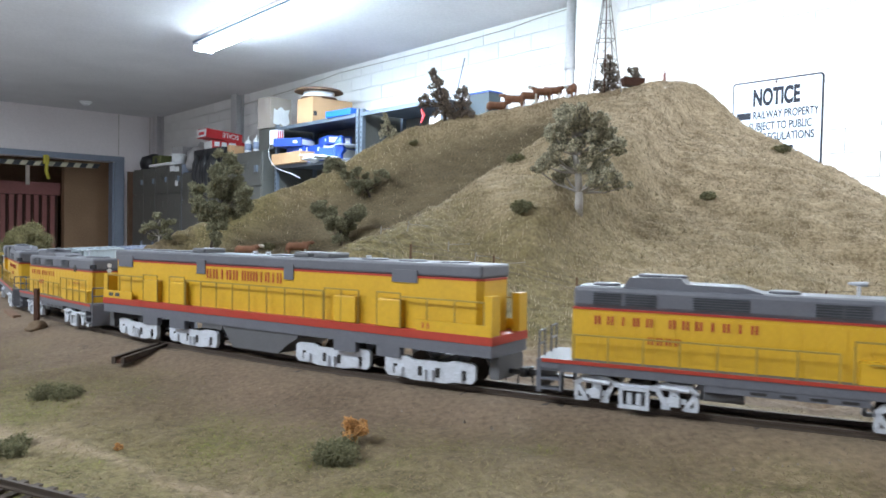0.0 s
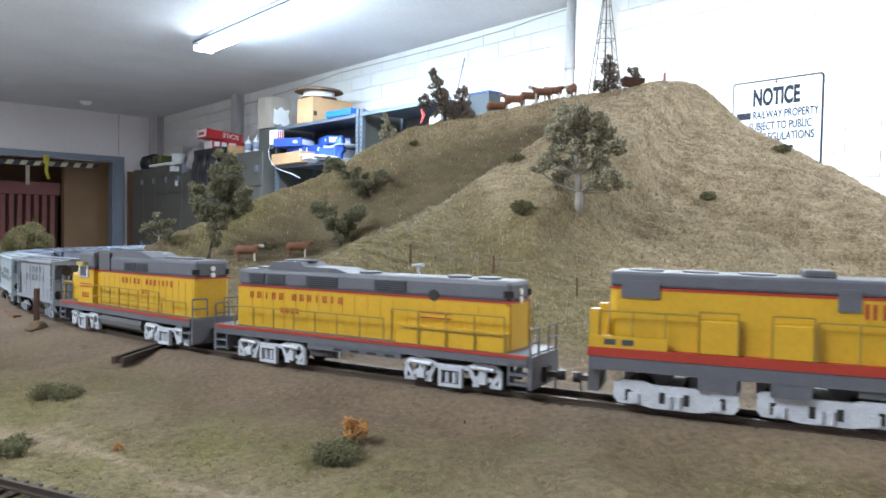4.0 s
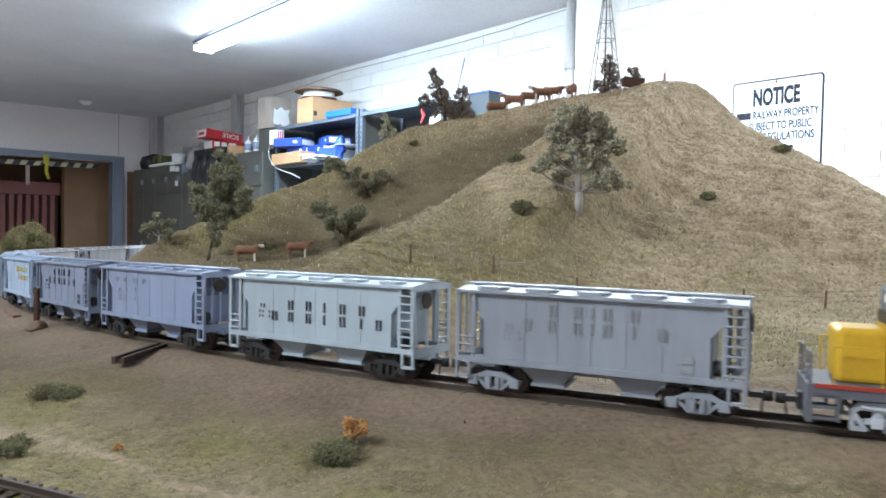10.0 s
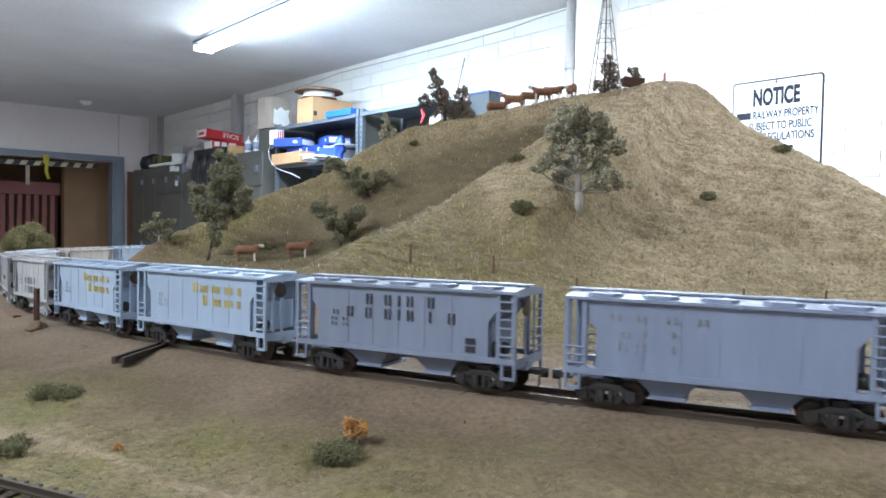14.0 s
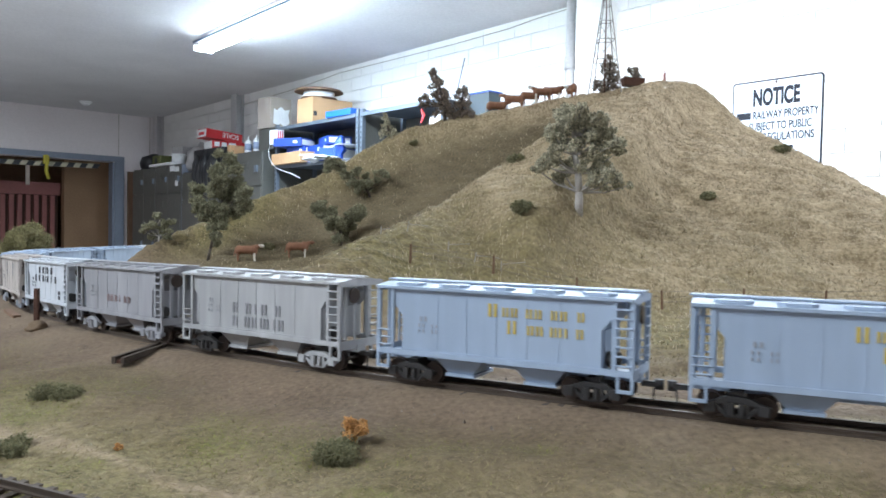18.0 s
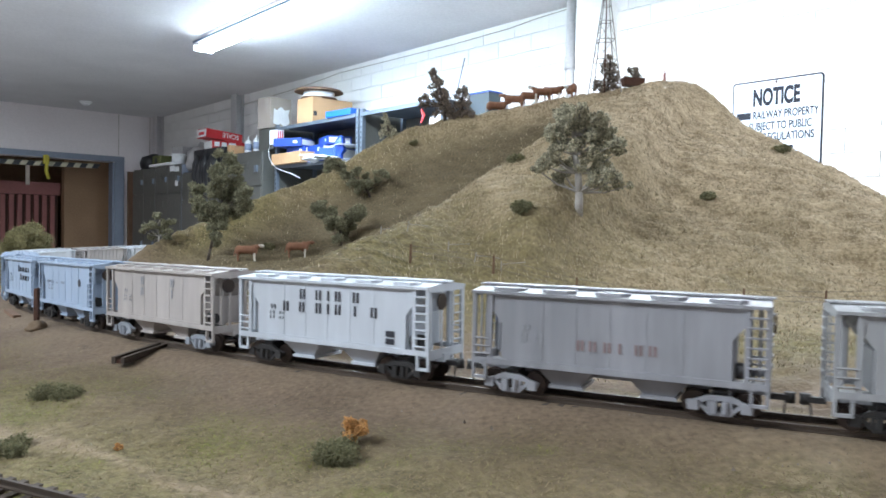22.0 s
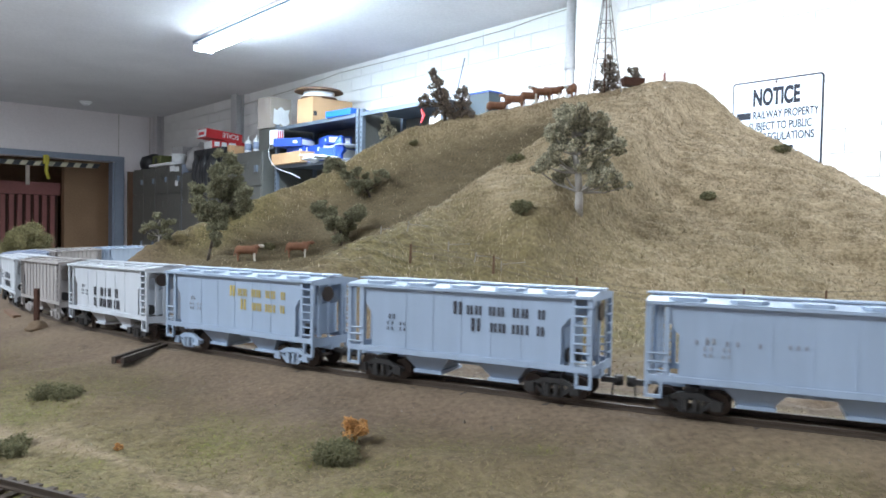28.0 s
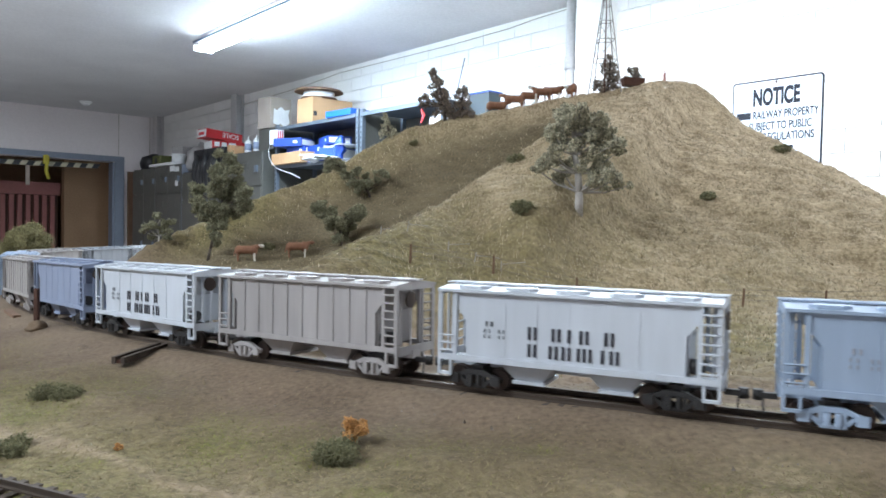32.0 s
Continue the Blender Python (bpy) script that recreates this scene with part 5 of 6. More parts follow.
def hood_unit(kind, label, number_bars):
    """A four-axle road switcher 0.192 m long; low nose and cab windows on the GP30 kind."""
    loco = thing("locomotive", pose(0, 0, 0), label, "locomotive", "yellow diesel locomotives")
    half = 0.1 if kind == "cab" else 0.102
    deck = part("frame", made(box, -half + 0.002, half - 0.002, -0.0172, 0.0172, 0.0138, 0.0192), M_GREY, loco)
    for sy in (-1, 1):
        part("sill_stripe", made(box, -half + 0.0025, half - 0.0025, *sorted((sy * 0.0172, sy * 0.0176)), 0.0176, 0.0192), M_STRIPE, deck, "thin red stripe")
    w = 0.0118
    top, line = (0.0548, 0.0432) if kind == "cab" else (0.0524, 0.0419)  # roof and stripe height
    hood = bmesh.new()
    x0, x1 = (-0.043, 0.0955) if kind == "cab" else (-0.087, 0.0885)
    prism(hood, ((x0, -w), (x1 - 0.002, -w), (x1, -w + 0.002), (x1, w - 0.002), (x1 - 0.002, w), (x0, w)), "Z", 0.0193, line)
    body = part("hood", hood, M_ARMOUR, loco)
    part("hood_stripe", made(box, x0, x1 + 0.0003, -w - 0.0003, w + 0.0003, line, line + 0.0009), M_STRIPE, body, "thin red stripe")
    part("hood_roof", made(soft_box, x0, x1, -w, w, line + 0.0004, top, 0.0021, 2), M_GREY, loco)
    for sy in (-1, 1):
        board = pose(x1 - 0.0012, sy * (w - 0.0008), line + 0.0043, 0, 0, sy * 45)
        part("number_board", made(box, -0.0012, 0.0012, -0.0022, 0.0022, -0.0016, 0.0016, board), M_GLASS_DARK, loco)
    for z in (0.0395, 0.0435):
        part("end_light", made(rod, (x1 - 0.001, 0, z + top - 0.0488), (x1 + 0.0008, 0, z + top - 0.0488), 0.0016, n=12), M_WHITE, loco)
    panel = mesh_of("hood_door", made(box, 0, 0.0074, -0.00012, 0.00012, 0.0215, line - 0.0014), M_ARMOUR)
    for dx in np.arange(x0 + 0.004, x1 - 0.006, 0.0082):
        for sy in (-1, 1):
            part("hood_door", panel, None, body, at=pose(dx, sy * (w + 0.0001), 0))
    for gx0, gx1 in ((0.0, 0.0165), (0.0175, 0.034)) if kind == "cab" else ((-0.078, -0.066), (-0.064, -0.051), (-0.0355, -0.0135), (0.011, 0.0205), (0.0215, 0.0305)):
        g = bmesh.new()
        for sy in (-1, 1):
            for k in range(5):
                box(g, gx0, gx1, *sorted((sy * w, sy * (w + 0.0006))), line + 0.0028 + k * 0.0011, line + 0.0034 + k * 0.0011)
        part("grille", g, M_GRILLE, loco)
    if kind == "cab":
        blister = ((-0.0445, 0.0535), (-0.0445, 0.058), (-0.0425, 0.0588), (0.022, 0.0588), (0.036, 0.0552), (0.036, 0.0535))
        part("roof_blister", made(prism, blister, "Y", -w + 0.0012, w - 0.0012), M_GREY, loco)
        cab = part("cab", made(box, -0.0705, -0.043, -0.0148, 0.0148, 0.0193, 0.0441), M_ARMOUR, loco)
        part("cab_stripe", made(box, -0.0515, -0.0428, -0.015, 0.015, 0.0441, 0.0449), M_STRIPE, cab)
        part("cab_roof", made(soft_box, -0.0698, -0.0428, -0.015, 0.015, 0.0446, 0.0580, 0.0026, 2), M_GREY, cab)
        for sy in (-1, 1):
            fr = part("window_frame", made(box, -0.0665, -0.0505, *sorted((sy * 0.0148, sy * 0.0158)), 0.0385, 0.0475), M_SILVER, cab, "silver window frame")
            part("pane", made(box, -0.0635, -0.0591, *sorted((sy * 0.0158, sy * 0.0161)), 0.0395, 0.0462), M_GLASS_DARK, fr)
            part("pane", made(box, -0.0581, -0.0538, *sorted((sy * 0.0158, sy * 0.0161)), 0.0395, 0.0462), M_GLASS_DARK, fr)
            part("sunshade", made(prism, ((-0.0645, 0.0476), (-0.0525, 0.0476), (-0.053, 0.0498), (-0.064, 0.0498)), "Y", *sorted((sy * 0.0148, sy * 0.0185))), M_GOLD_INK, cab)
        part("nose", made(soft_box, -0.0895, -0.071, -0.0118, 0.0118, 0.0190, 0.041, 0.0024, 3), M_ARMOUR, loco)
        part("headlight", made(rod, (-0.0697, 0, 0.0525), (-0.0707, 0, 0.0525), 0.0018, n=10), M_WHITE, cab)
        part("windscreen", made(box, -0.0711, -0.0705, -0.011, 0.011, 0.0425, 0.0475), M_GLASS_DARK, cab)
        part("equipment_panel", made(box, -0.039, -0.0215, -w - 0.0008, w + 0.0008, 0.0447, 0.0572), M_UNDER, loco, "darker grey equipment panel")
        part("exhaust_stack", made(box, -0.04, -0.036, -0.004, 0.004, 0.0585, 0.0605), M_GREY, loco)
    else:
        part("dynamic_brake_blister", made(prism, ((-0.0655, 0.0518), (-0.0625, 0.0568), (-0.041, 0.0574), (-0.0385, 0.0548), (-0.016, 0.0546), (-0.006, 0.0518)), "Y", -w + 0.0016, w - 0.0016), M_GREY, loco)
        part("porthole", made(rod, (0.047, -w - 0.0006, 0.0439), (0.047, w + 0.0006, 0.0439), 0.0028, n=16), M_DARK, body)
        for sy in (-1, 1):
            part("side_box", made(box, 0.0265, 0.0885, *sorted((sy * w, sy * 0.0158)), 0.0193, 0.0282, chamfer=0.0006), M_ARMOUR, body)
            for z in (0.0322, 0.0347):
                part("name_bar", made(box, 0.0395, 0.0575, *sorted((sy * (w + 0.0003), sy * (w + 0.0005))), z, z + 0.0006), M_STRIPE, body)
    for fx in ((-0.03, -0.006, 0.046, 0.06, 0.074) if kind == "cab" else (-0.074, -0.054, -0.045, 0.0, 0.055, 0.072)):
        fan(loco, fx, 0.0588 if (kind == "cab" and fx < 0.03) else (0.0571 if kind != "cab" and -0.063 < fx < -0.038 else top))
    horn = bmesh.new()
    rod(horn, (0.028, 0.004, top), (0.028, 0.004, 0.0575), 0.0006, n=5)
    rod(horn, (0.024, 0.004, 0.0575), (0.031, 0.004, 0.0575), 0.0006, 0.0011, n=8)
    part("horn", horn, M_SILVER, loco)
    for sy in (-1, 1):
        rl = bmesh.new()
        railing(rl, -0.04 if kind == "cab" else -0.085, 0.058 if kind == "cab" else 0.02, 0.0193, 0.0332 if kind == "cab" else 0.0308, 8, sy * 0.0166)
        railing(rl, 0.062 if kind == "cab" else 0.025, 0.092 if kind == "cab" else 0.088, 0.0193, 0.0285 if kind == "cab" else 0.036, 3 if kind == "cab" else 5, sy * 0.0166)
        for px0, px1, pz in ((-0.04, 0.058, 0.0255),) if kind == "cab" else ((0.03, 0.088, 0.0275),):
            rod(rl, (px0, sy * 0.0166, pz), (px1, sy * 0.0166, pz), 0.00035, n=5)
        part("handrail", rl, M_RAILING, loco)
        if kind == "cab":
            rl = bmesh.new()
            railing(rl, -0.091, -0.074, 0.0193, 0.034, 2, sy * 0.0166)
            part("handrail", rl, M_ARMOUR, loco)
    bm = []
    first, second = ((-0.0045, 0.0245), (0.0305, 0.069)) if kind == "cab" else ((-0.0785, -0.0505), (-0.0465, -0.0085))
    word_bars(bm, "XX|XX", 0.0038, *first, 0.0368 if kind == "cab" else 0.0356, y=-w - 0.0003)
    word_bars(bm, "XXX|X|X", 0.0038, *second, 0.0368 if kind == "cab" else 0.0356, y=-w - 0.0003)
    letter_parts(bm, M_STRIPE, body)
    bm = []
    word_bars(bm, "X" * number_bars, 0.0032, *((0.0255, 0.0375) if kind == "cab" else (-0.0545, -0.0395)), 0.0282 if kind != "cab" else 0.0305, y=-w - 0.0003)
    if kind == "cab":
        cab_marks = []
        word_bars(cab_marks, "XXX", 0.0036, -0.0633, -0.0508, 0.0235, y=-0.0148)
        letter_parts(cab_marks, M_STRIPE, body)
        for z in (0.0332, 0.0312):
            part("name_bar", made(box, -0.0655, -0.047, -0.0151, -0.0148, z, z + 0.0008), M_STRIPE, body)
    letter_parts(bm, M_STRIPE, body)
    if kind != "cab":
        part("side_skirt", made(box, -0.03, 0.031, -0.0168, 0.0168, 0.0108, 0.0138), M_GREY, loco)
        for k in range(4):
            for sy in (-1, 1):
                part("skirt_slot", made(box, -0.012 + k * 0.011, -0.006 + k * 0.011, *sorted((sy * 0.0168, sy * 0.0170)), 0.0115, 0.0127), M_BLACK, loco)
        part("air_tank", made(rod, (-0.03, -0.012, 0.0085), (-0.014, -0.012, 0.0085), 0.0024, n=12), M_UNDER, loco)
    tank = made(prism, ((-0.012, 0.0038), (-0.016, 0.0065), (-0.0165, 0.0095), (-0.0155, 0.0125), (-0.012, 0.0138), (0.012, 0.0138), (0.0155, 0.0125), (0.0165, 0.0095), (0.016, 0.0065), (0.012, 0.0038)), "X", -0.0285, 0.0325)
    if kind == "cab":
        part("fuel_tank", tank, M_UNDER, loco)
    else:
        tank.free()
    for ex in (-1, 1):
        steps_end(loco, ex * half, ex)
    PIVOTS[loco.name] = [-0.0575, 0.0635] if kind == "cab" else [-0.058, 0.0585]
    for x in PIVOTS[loco.name]:
        truck(loco, x, M_SILVER, "diesel")
    return loco


def twin_unit():
    """A long eight-axle booster 0.318 m long on four trucks."""
    loco = thing("locomotive", pose(0, 0, 0), "long yellow eight-axle diesel booster with grey roof and silver trucks", "locomotive", "yellow diesel locomotives")
    half = 0.160
    front = 0.1535
    deck = part("frame", made(box, -half, front, -0.0174, 0.0174, 0.0168, 0.0226), M_GREY, loco)
    part("stripe", made(box, -half - 0.0005, front + 0.0005, -0.0178, 0.0178, 0.0226, 0.0266), M_STRIPE, deck, "broad red stripe")
    w = 0.0138
    body = part("hood", made(box, -half + 0.008, front - 0.008, -w, w, 0.0266, 0.0520, chamfer=0.003), M_ARMOUR, loco)
    part("hood_stripe", made(box, -half + 0.0078, front - 0.0078, -w - 0.0002, w + 0.0002, 0.0520, 0.0531, chamfer=0.003), M_STRIPE, body)
    part("roof", made(soft_box, -half + 0.008, front - 0.008, -w, w, 0.0531, 0.0598, 0.0013, 2), M_GREY, loco)
    for gx0, gx1, gz in ((-0.147, -0.131, 0.0485), (-0.063, -0.0548, 0.0470), (0.0145, 0.022, 0.0470), (0.0925, 0.1085, 0.0496)):
        for sy in (-1, 1):
            part("grey_panel", made(box, gx0, gx1, *sorted((sy * w, sy * (w + 0.0007))), gz, 0.0560), M_GREY, body, "grey panel below the roof line")
    for bx in (-0.07, 0.021, 0.037):
        part("roof_box", made(soft_box, bx - 0.005, bx + 0.007, -0.0085, 0.0085, 0.0594, 0.0628, 0.001), M_UNDER, loco)
    for fx in (-0.138, -0.115, -0.092, 0.0, 0.07, 0.095, 0.122):
        fan(loco, fx, 0.0598, 0.0078, 0.0007)
    for hx in (-0.03, -0.018, 0.012, 0.062):
        horn = bmesh.new()
        rod(horn, (hx, 0.004, 0.0598), (hx, 0.004, 0.0616), 0.0014, n=8)
        part("roof_vent", horn, M_SILVER, loco)
    for sy in (-1, 1):
        for cx in (-0.1145, -0.0865, 0.0555, 0.085):
            part("walkway_cabinet", made(soft_box, cx, cx + 0.0152, *sorted((sy * (w - 0.001), sy * 0.0174)), 0.0266, 0.0408, 0.0006), M_ARMOUR, loco)
            part("truck_apron", made(box, cx, cx + 0.0152, *sorted((sy * 0.0135, sy * 0.0172)), 0.0112, 0.0225), M_GREY, loco)
        for a, b, n in ((-0.155, -0.1145, 4), (-0.1145, -0.0993, 2), (-0.0865, -0.0713, 2), (-0.070, 0.0475, 9), (0.0485, 0.0725, 3), (0.085, 0.1, 2), (0.1002, 0.149, 4)):
            rl = bmesh.new()
            railing(rl, a, b, 0.0266, 0.0425 + (0.0016 if b - a < 0.03 else 0), n, sy * 0.0172)
            part("handrail", rl, M_RAILING, loco)
        for a, b in ((-half, -0.127), (0.1105, front)):
            part("walkway_skirt", made(box, a, b, *sorted((sy * 0.0165, sy * 0.0176)), 0.0266, 0.0318), M_ARMOUR, loco)
        for ex, sign in ((-half, 1), (front, -1)):
            part("end_sheet", made(box, *sorted((ex, ex + sign * 0.004)), *sorted((sy * 0.0095, sy * 0.0174)), 0.0268, 0.0455 if ex > 0 else 0.043), M_ARMOUR, loco)
        for vx in (-0.1535, -0.146):
            part("skirt_vent", made(box, vx, vx + 0.005, *sorted((sy * 0.0176, sy * 0.0178)), 0.028, 0.0304), M_GRILLE, loco)
    bm = []
    word_bars(bm, "XX|XX", 0.0060, -0.0545, -0.0240, 0.0445, y=-w - 0.0002)
    word_bars(bm, "XXX|X|X", 0.0060, -0.0220, 0.0130, 0.0445, y=-w - 0.0002)
    letter_parts(bm, M_STRIPE, body)
    bm = []
    word_bars(bm, "XX", 0.0028, 0.113, 0.119, 0.0278, y=-0.0176)
    letter_parts(bm, M_STRIPE, body)
    tank = made(prism, ((-0.036, 0.0168), (-0.034, 0.0142), (-0.0275, 0.0062), (-0.025, 0.0045), (0.0125, 0.0045), (0.02, 0.0105), (0.027, 0.0142), (0.0285, 0.0168)), "Y", -0.0165, 0.0165)
    part("fuel_tank", tank, M_UNDER, loco)
    for ex in (-1, 1):
        tip = half if ex < 0 else front
        coupler(loco, ex * tip, ex)
        end = bmesh.new()
        box(end, *sorted((ex * (tip - 0.004), ex * (tip + 0.001))), -0.012, 0.012, 0.006, 0.0168)
        part("pilot", end, M_UNDER, loco)
    PIVOTS[loco.name] = [-0.123, -0.0655, 0.0512, 0.1148]
    part("air_duct", made(box, -0.055, -0.036, -0.0165, 0.0165, 0.0138, 0.0168), M_UNDER, loco)
    for x in (-0.123, -0.0655, 0.0512, 0.1148):
        truck(loco, x, M_SILVER, "cast")
    return loco


TRAIN.append((hood_unit("cab", "yellow and grey road-switcher diesel with a low nose and silver trucks", 3), -0.554))
TRAIN.append((hood_unit("booster", "yellow and grey cabless road-switcher diesel with a round porthole", 4), -0.334))
TRAIN.append((twin_unit(), -0.049))
TRAIN.append((hood_unit("booster", "yellow and grey cabless road-switcher diesel leading the train", 4), 0.2235))

# ---- scenery on the layout ----
M_BUSH_PALE = material("pale_olive_foliage", (0.14, 0.128, 0.06), (0.28, 0.252, 0.128), 110, 0.9, 0, 0.3, island=0.45)


def clumps(centres, radius, leaf, count, seed):
    """Foliage: small tilted leaf flecks scattered through rounded clumps, in one mesh."""
    rng = np.random.default_rng(seed)
    pts, size = [], []
    for cx, cy, cz, r in centres:
        n = max(6, int(count * (r / radius) ** 2))
        d = rng.normal(size=(n, 3))
        d /= np.linalg.norm(d, axis=1)[:, None]
        rr = r * rng.uniform(0.35, 1.0, n) ** 0.5 * (1 + 0.25 * rng.normal(size=n))
        pts.append(np.array([cx, cy, cz]) + d * rr[:, None] * np.array([1, 1, 0.85]))
        size.append(np.full(n, leaf) * rng.uniform(0.6, 1.4, n))
    pts, size = np.concatenate(pts), np.concatenate(size)
    n = len(pts)
    a = rng.normal(size=(n, 3))
    a /= np.linalg.norm(a, axis=1)[:, None]
    b = np.cross(a, rng.normal(size=(n, 3)))
    b /= np.linalg.norm(b, axis=1)[:, None] + 1e-9
    c = np.cross(a, b)
    v = np.stack([pts + a * size[:, None], pts + b * size[:, None], pts - (a + b) * size[:, None] * 0.7, pts + c * size[:, None]], 1)
    idx = np.arange(n)[:, None] * 4
    tri = np.concatenate([idx + np.array([[0, 1, 2]]), idx + np.array([[0, 3, 1]]), idx + np.array([[1, 3, 2]]), idx + np.array([[2, 3, 0]])])
    return v.reshape(-1, 3).tolist(), tri.tolist()


def shaped_tree(x, y, scale, stem, crown_spots, r0, leaf_mat, bark_mat, label, seed, density=420, depth=30, full=1.0, leaf=0.0014):
    """A model tree whose limbs end in named tufts; stem and tufts as (across, up[, radius]) in units of scale."""
    rng = random.Random(seed)
    own = thing("tree", pose(x, y, ground_z(x, y) - 0.003), label, "tree", "model trees on the hill")
    pts = [Vector((a * scale, 0, b * scale)) for a, b in stem]
    trunk = bmesh.new()
    for i in range(len(pts) - 1):
        rod(trunk, pts[i], pts[i + 1], r0 * (1 - 0.7 * i / len(pts)), r0 * (1 - 0.7 * (i + 1) / len(pts)), 8)
    part("trunk", trunk, bark_mat, own)
    centres = []
    for a, b, r in crown_spots:
        r *= full
        c = Vector((a * scale, rng.uniform(-1, 1) * depth * scale, b * scale))
        base = min(pts[1:], key=lambda q: (q - c).length + (4 * abs(q.z - c.z + 18 * scale) if q.z > c.z - 18 * scale else 0))
        mid = base.lerp(c, 0.5) + Vector((0, 0, -0.08 * (c - base).length))
        bough = bmesh.new()
        rod(bough, base, mid, r0 * 0.32, r0 * 0.22, 5)
        rod(bough, mid, c, r0 * 0.22, r0 * 0.08, 5)
        part("limb", bough, bark_mat, own)
        centres.append((*c, r * scale))
        for _ in range(4):
            off = Vector((rng.uniform(-1, 1), rng.uniform(-1, 1), rng.uniform(-0.8, 1))) * r * scale * 0.95
            centres.append((*(c + off), r * scale * rng.uniform(0.3, 0.55)))
    v, f = clumps(centres, 20 * scale, leaf, density, seed)
    crown = bpy.data.meshes.new("crown")
    crown.from_pydata(v, [], f)
    crown.materials.append(leaf_mat)
    part("crown", crown, None, own)
    return own


shaped_tree(0.1434, 0.782, 0.0004, ((0, -4), (0, 60), (-4, 110), (-14, 160), (-18, 210), (-10, 240)),
            ((-28, 250, 20), (-48, 237, 20), (-63, 224, 20), (-3, 241, 20), (27, 247, 16), (57, 250, 13), (-78, 210, 18), (-43, 220, 18), (27, 228, 18), (57, 224, 18), (82, 215, 16),
             (92, 185, 17), (102, 170, 12), (67, 175, 18), (-63, 180, 16), (-73, 155, 18), (-98, 130, 18), (-113, 120, 11), (-58, 145, 16), (-38, 115, 15), (-53, 95, 12), (57, 145, 18), (77, 135, 16),
             (42, 120, 15), (67, 110, 15), (87, 95, 14), (112, 85, 14), (129, 80, 8), (32, 90, 16), (57, 80, 14), (12, 150, 14), (2, 195, 16), (-20, 178, 15), (22, 205, 15), (0, 122, 12), (-20, 138, 14), (25, 162, 14), (42, 195, 14), (-40, 190, 12), (-28, 263, 12), (-36, 279, 15), (-8, 272, 13), (-58, 262, 13), (28, 266, 12), (60, 262, 11)),
            0.0046, M_LEAF_GREY, M_BARK, "grey-green model tree with a thick pale trunk on the hillside", 5, 300, 60, 1.12, 0.0015)
shaped_tree(-0.3202, 0.996, 0.000489, ((0, -4), (10, 40), (20, 90), (40, 160), (50, 250)),
            ((60, 290, 20), (25, 265, 20), (80, 260, 20), (40, 230, 26), (75, 220, 25), (25, 200, 24), (60, 185, 28), (105, 190, 22), (95, 160, 24), (120, 200, 13), (-35, 200, 20), (-50, 215, 11),
             (-20, 165, 20), (-10, 130, 18), (-25, 150, 13), (15, 150, 24), (45, 140, 24), (75, 140, 20), (25, 110, 20), (50, 105, 16), (25, 75, 16), (20, 55, 12), (115, 170, 14), (35, 300, 13)),
            0.0022, M_LEAF, M_BARK_DARK, "tall leaning dull green model tree at the hill's foot", 11, 720, 34, 0.92, 0.0014)
shaped_tree(-0.388, 1.0, 0.00049, ((0, -4), (2, 20), (-4, 45), (4, 65)),
            ((-28, 45, 13), (-3, 75, 11), (22, 55, 13), (42, 60, 9), (12, 30, 15), (-18, 20, 13), (37, 35, 9), (-8, 50, 12), (-38, 35, 8), (27, 20, 10)),
            0.0016, M_LEAF, M_BARK, "small grey-green model tree by the hill's end", 13, 560, 20, 0.9, 0.0014)
shaped_tree(-0.114, 1.152, 0.000565, ((0, -4), (-10, 18), (-28, 35), (-55, 60), (-90, 85)),
            ((-115, 95, 17), (-90, 85, 17), (-120, 75, 13), (-95, 100, 11), (-70, 60, 15), (-40, 70, 14), (-50, 40, 16), (-30, 30, 16), (-5, 40, 13), (-20, 60, 11), (15, 50, 11), (30, 70, 13), (45, 60, 9), (-10, 20, 14), (-35, 15, 9), (10, 70, 7)),
            0.002, M_LEAF, M_BARK_DARK, "low spreading dull green model tree on the slope", 17, 720, 26, 0.9, 0.0014)
shaped_tree(-0.1458, 1.052, 0.000517, ((0, -4), (0, 25), (-4, 50), (-14, 75), (-40, 95)),
            ((-73, 105, 15), (-58, 115, 15), (-48, 95, 17), (-28, 105, 13), (-63, 90, 11), (-28, 75, 18), (-3, 65, 20), (22, 80, 18), (37, 100, 17), (52, 110, 13), (57, 95, 13), (2, 43, 18), (-8, 25, 14), (7, 20, 11), (27, 60, 13),
             (-33, 55, 11), (44, 83, 13), (-78, 115, 8)),
            0.002, M_LEAF, M_BARK_DARK, "small forked green model tree on the slope", 19, 720, 26, 0.92, 0.0014)
shaped_tree(-0.0006, 1.245, 0.00096, ((0, -4), (-3, 28), (-10, 58), (-22, 92)),
            ((-22, 92, 5), (-24, 84, 8), (-18, 75, 9), (-11, 66, 9), (-22, 60, 8), (-8, 55, 10), (-20, 48, 9), (-35, 42, 7), (-44, 38, 5), (1, 44, 9), (-9, 37, 11), (-28, 33, 9), (-42, 29, 6), (4, 29, 10), (8, 18, 11), (-8, 20, 11), (15, 9, 9), (-18, 12, 7)),
            0.003, M_LEAF_BROWN, M_BARK_DARK, "tall pointed brown-green model tree on the ridge", 23, 420, 12, 0.9, 0.0019)
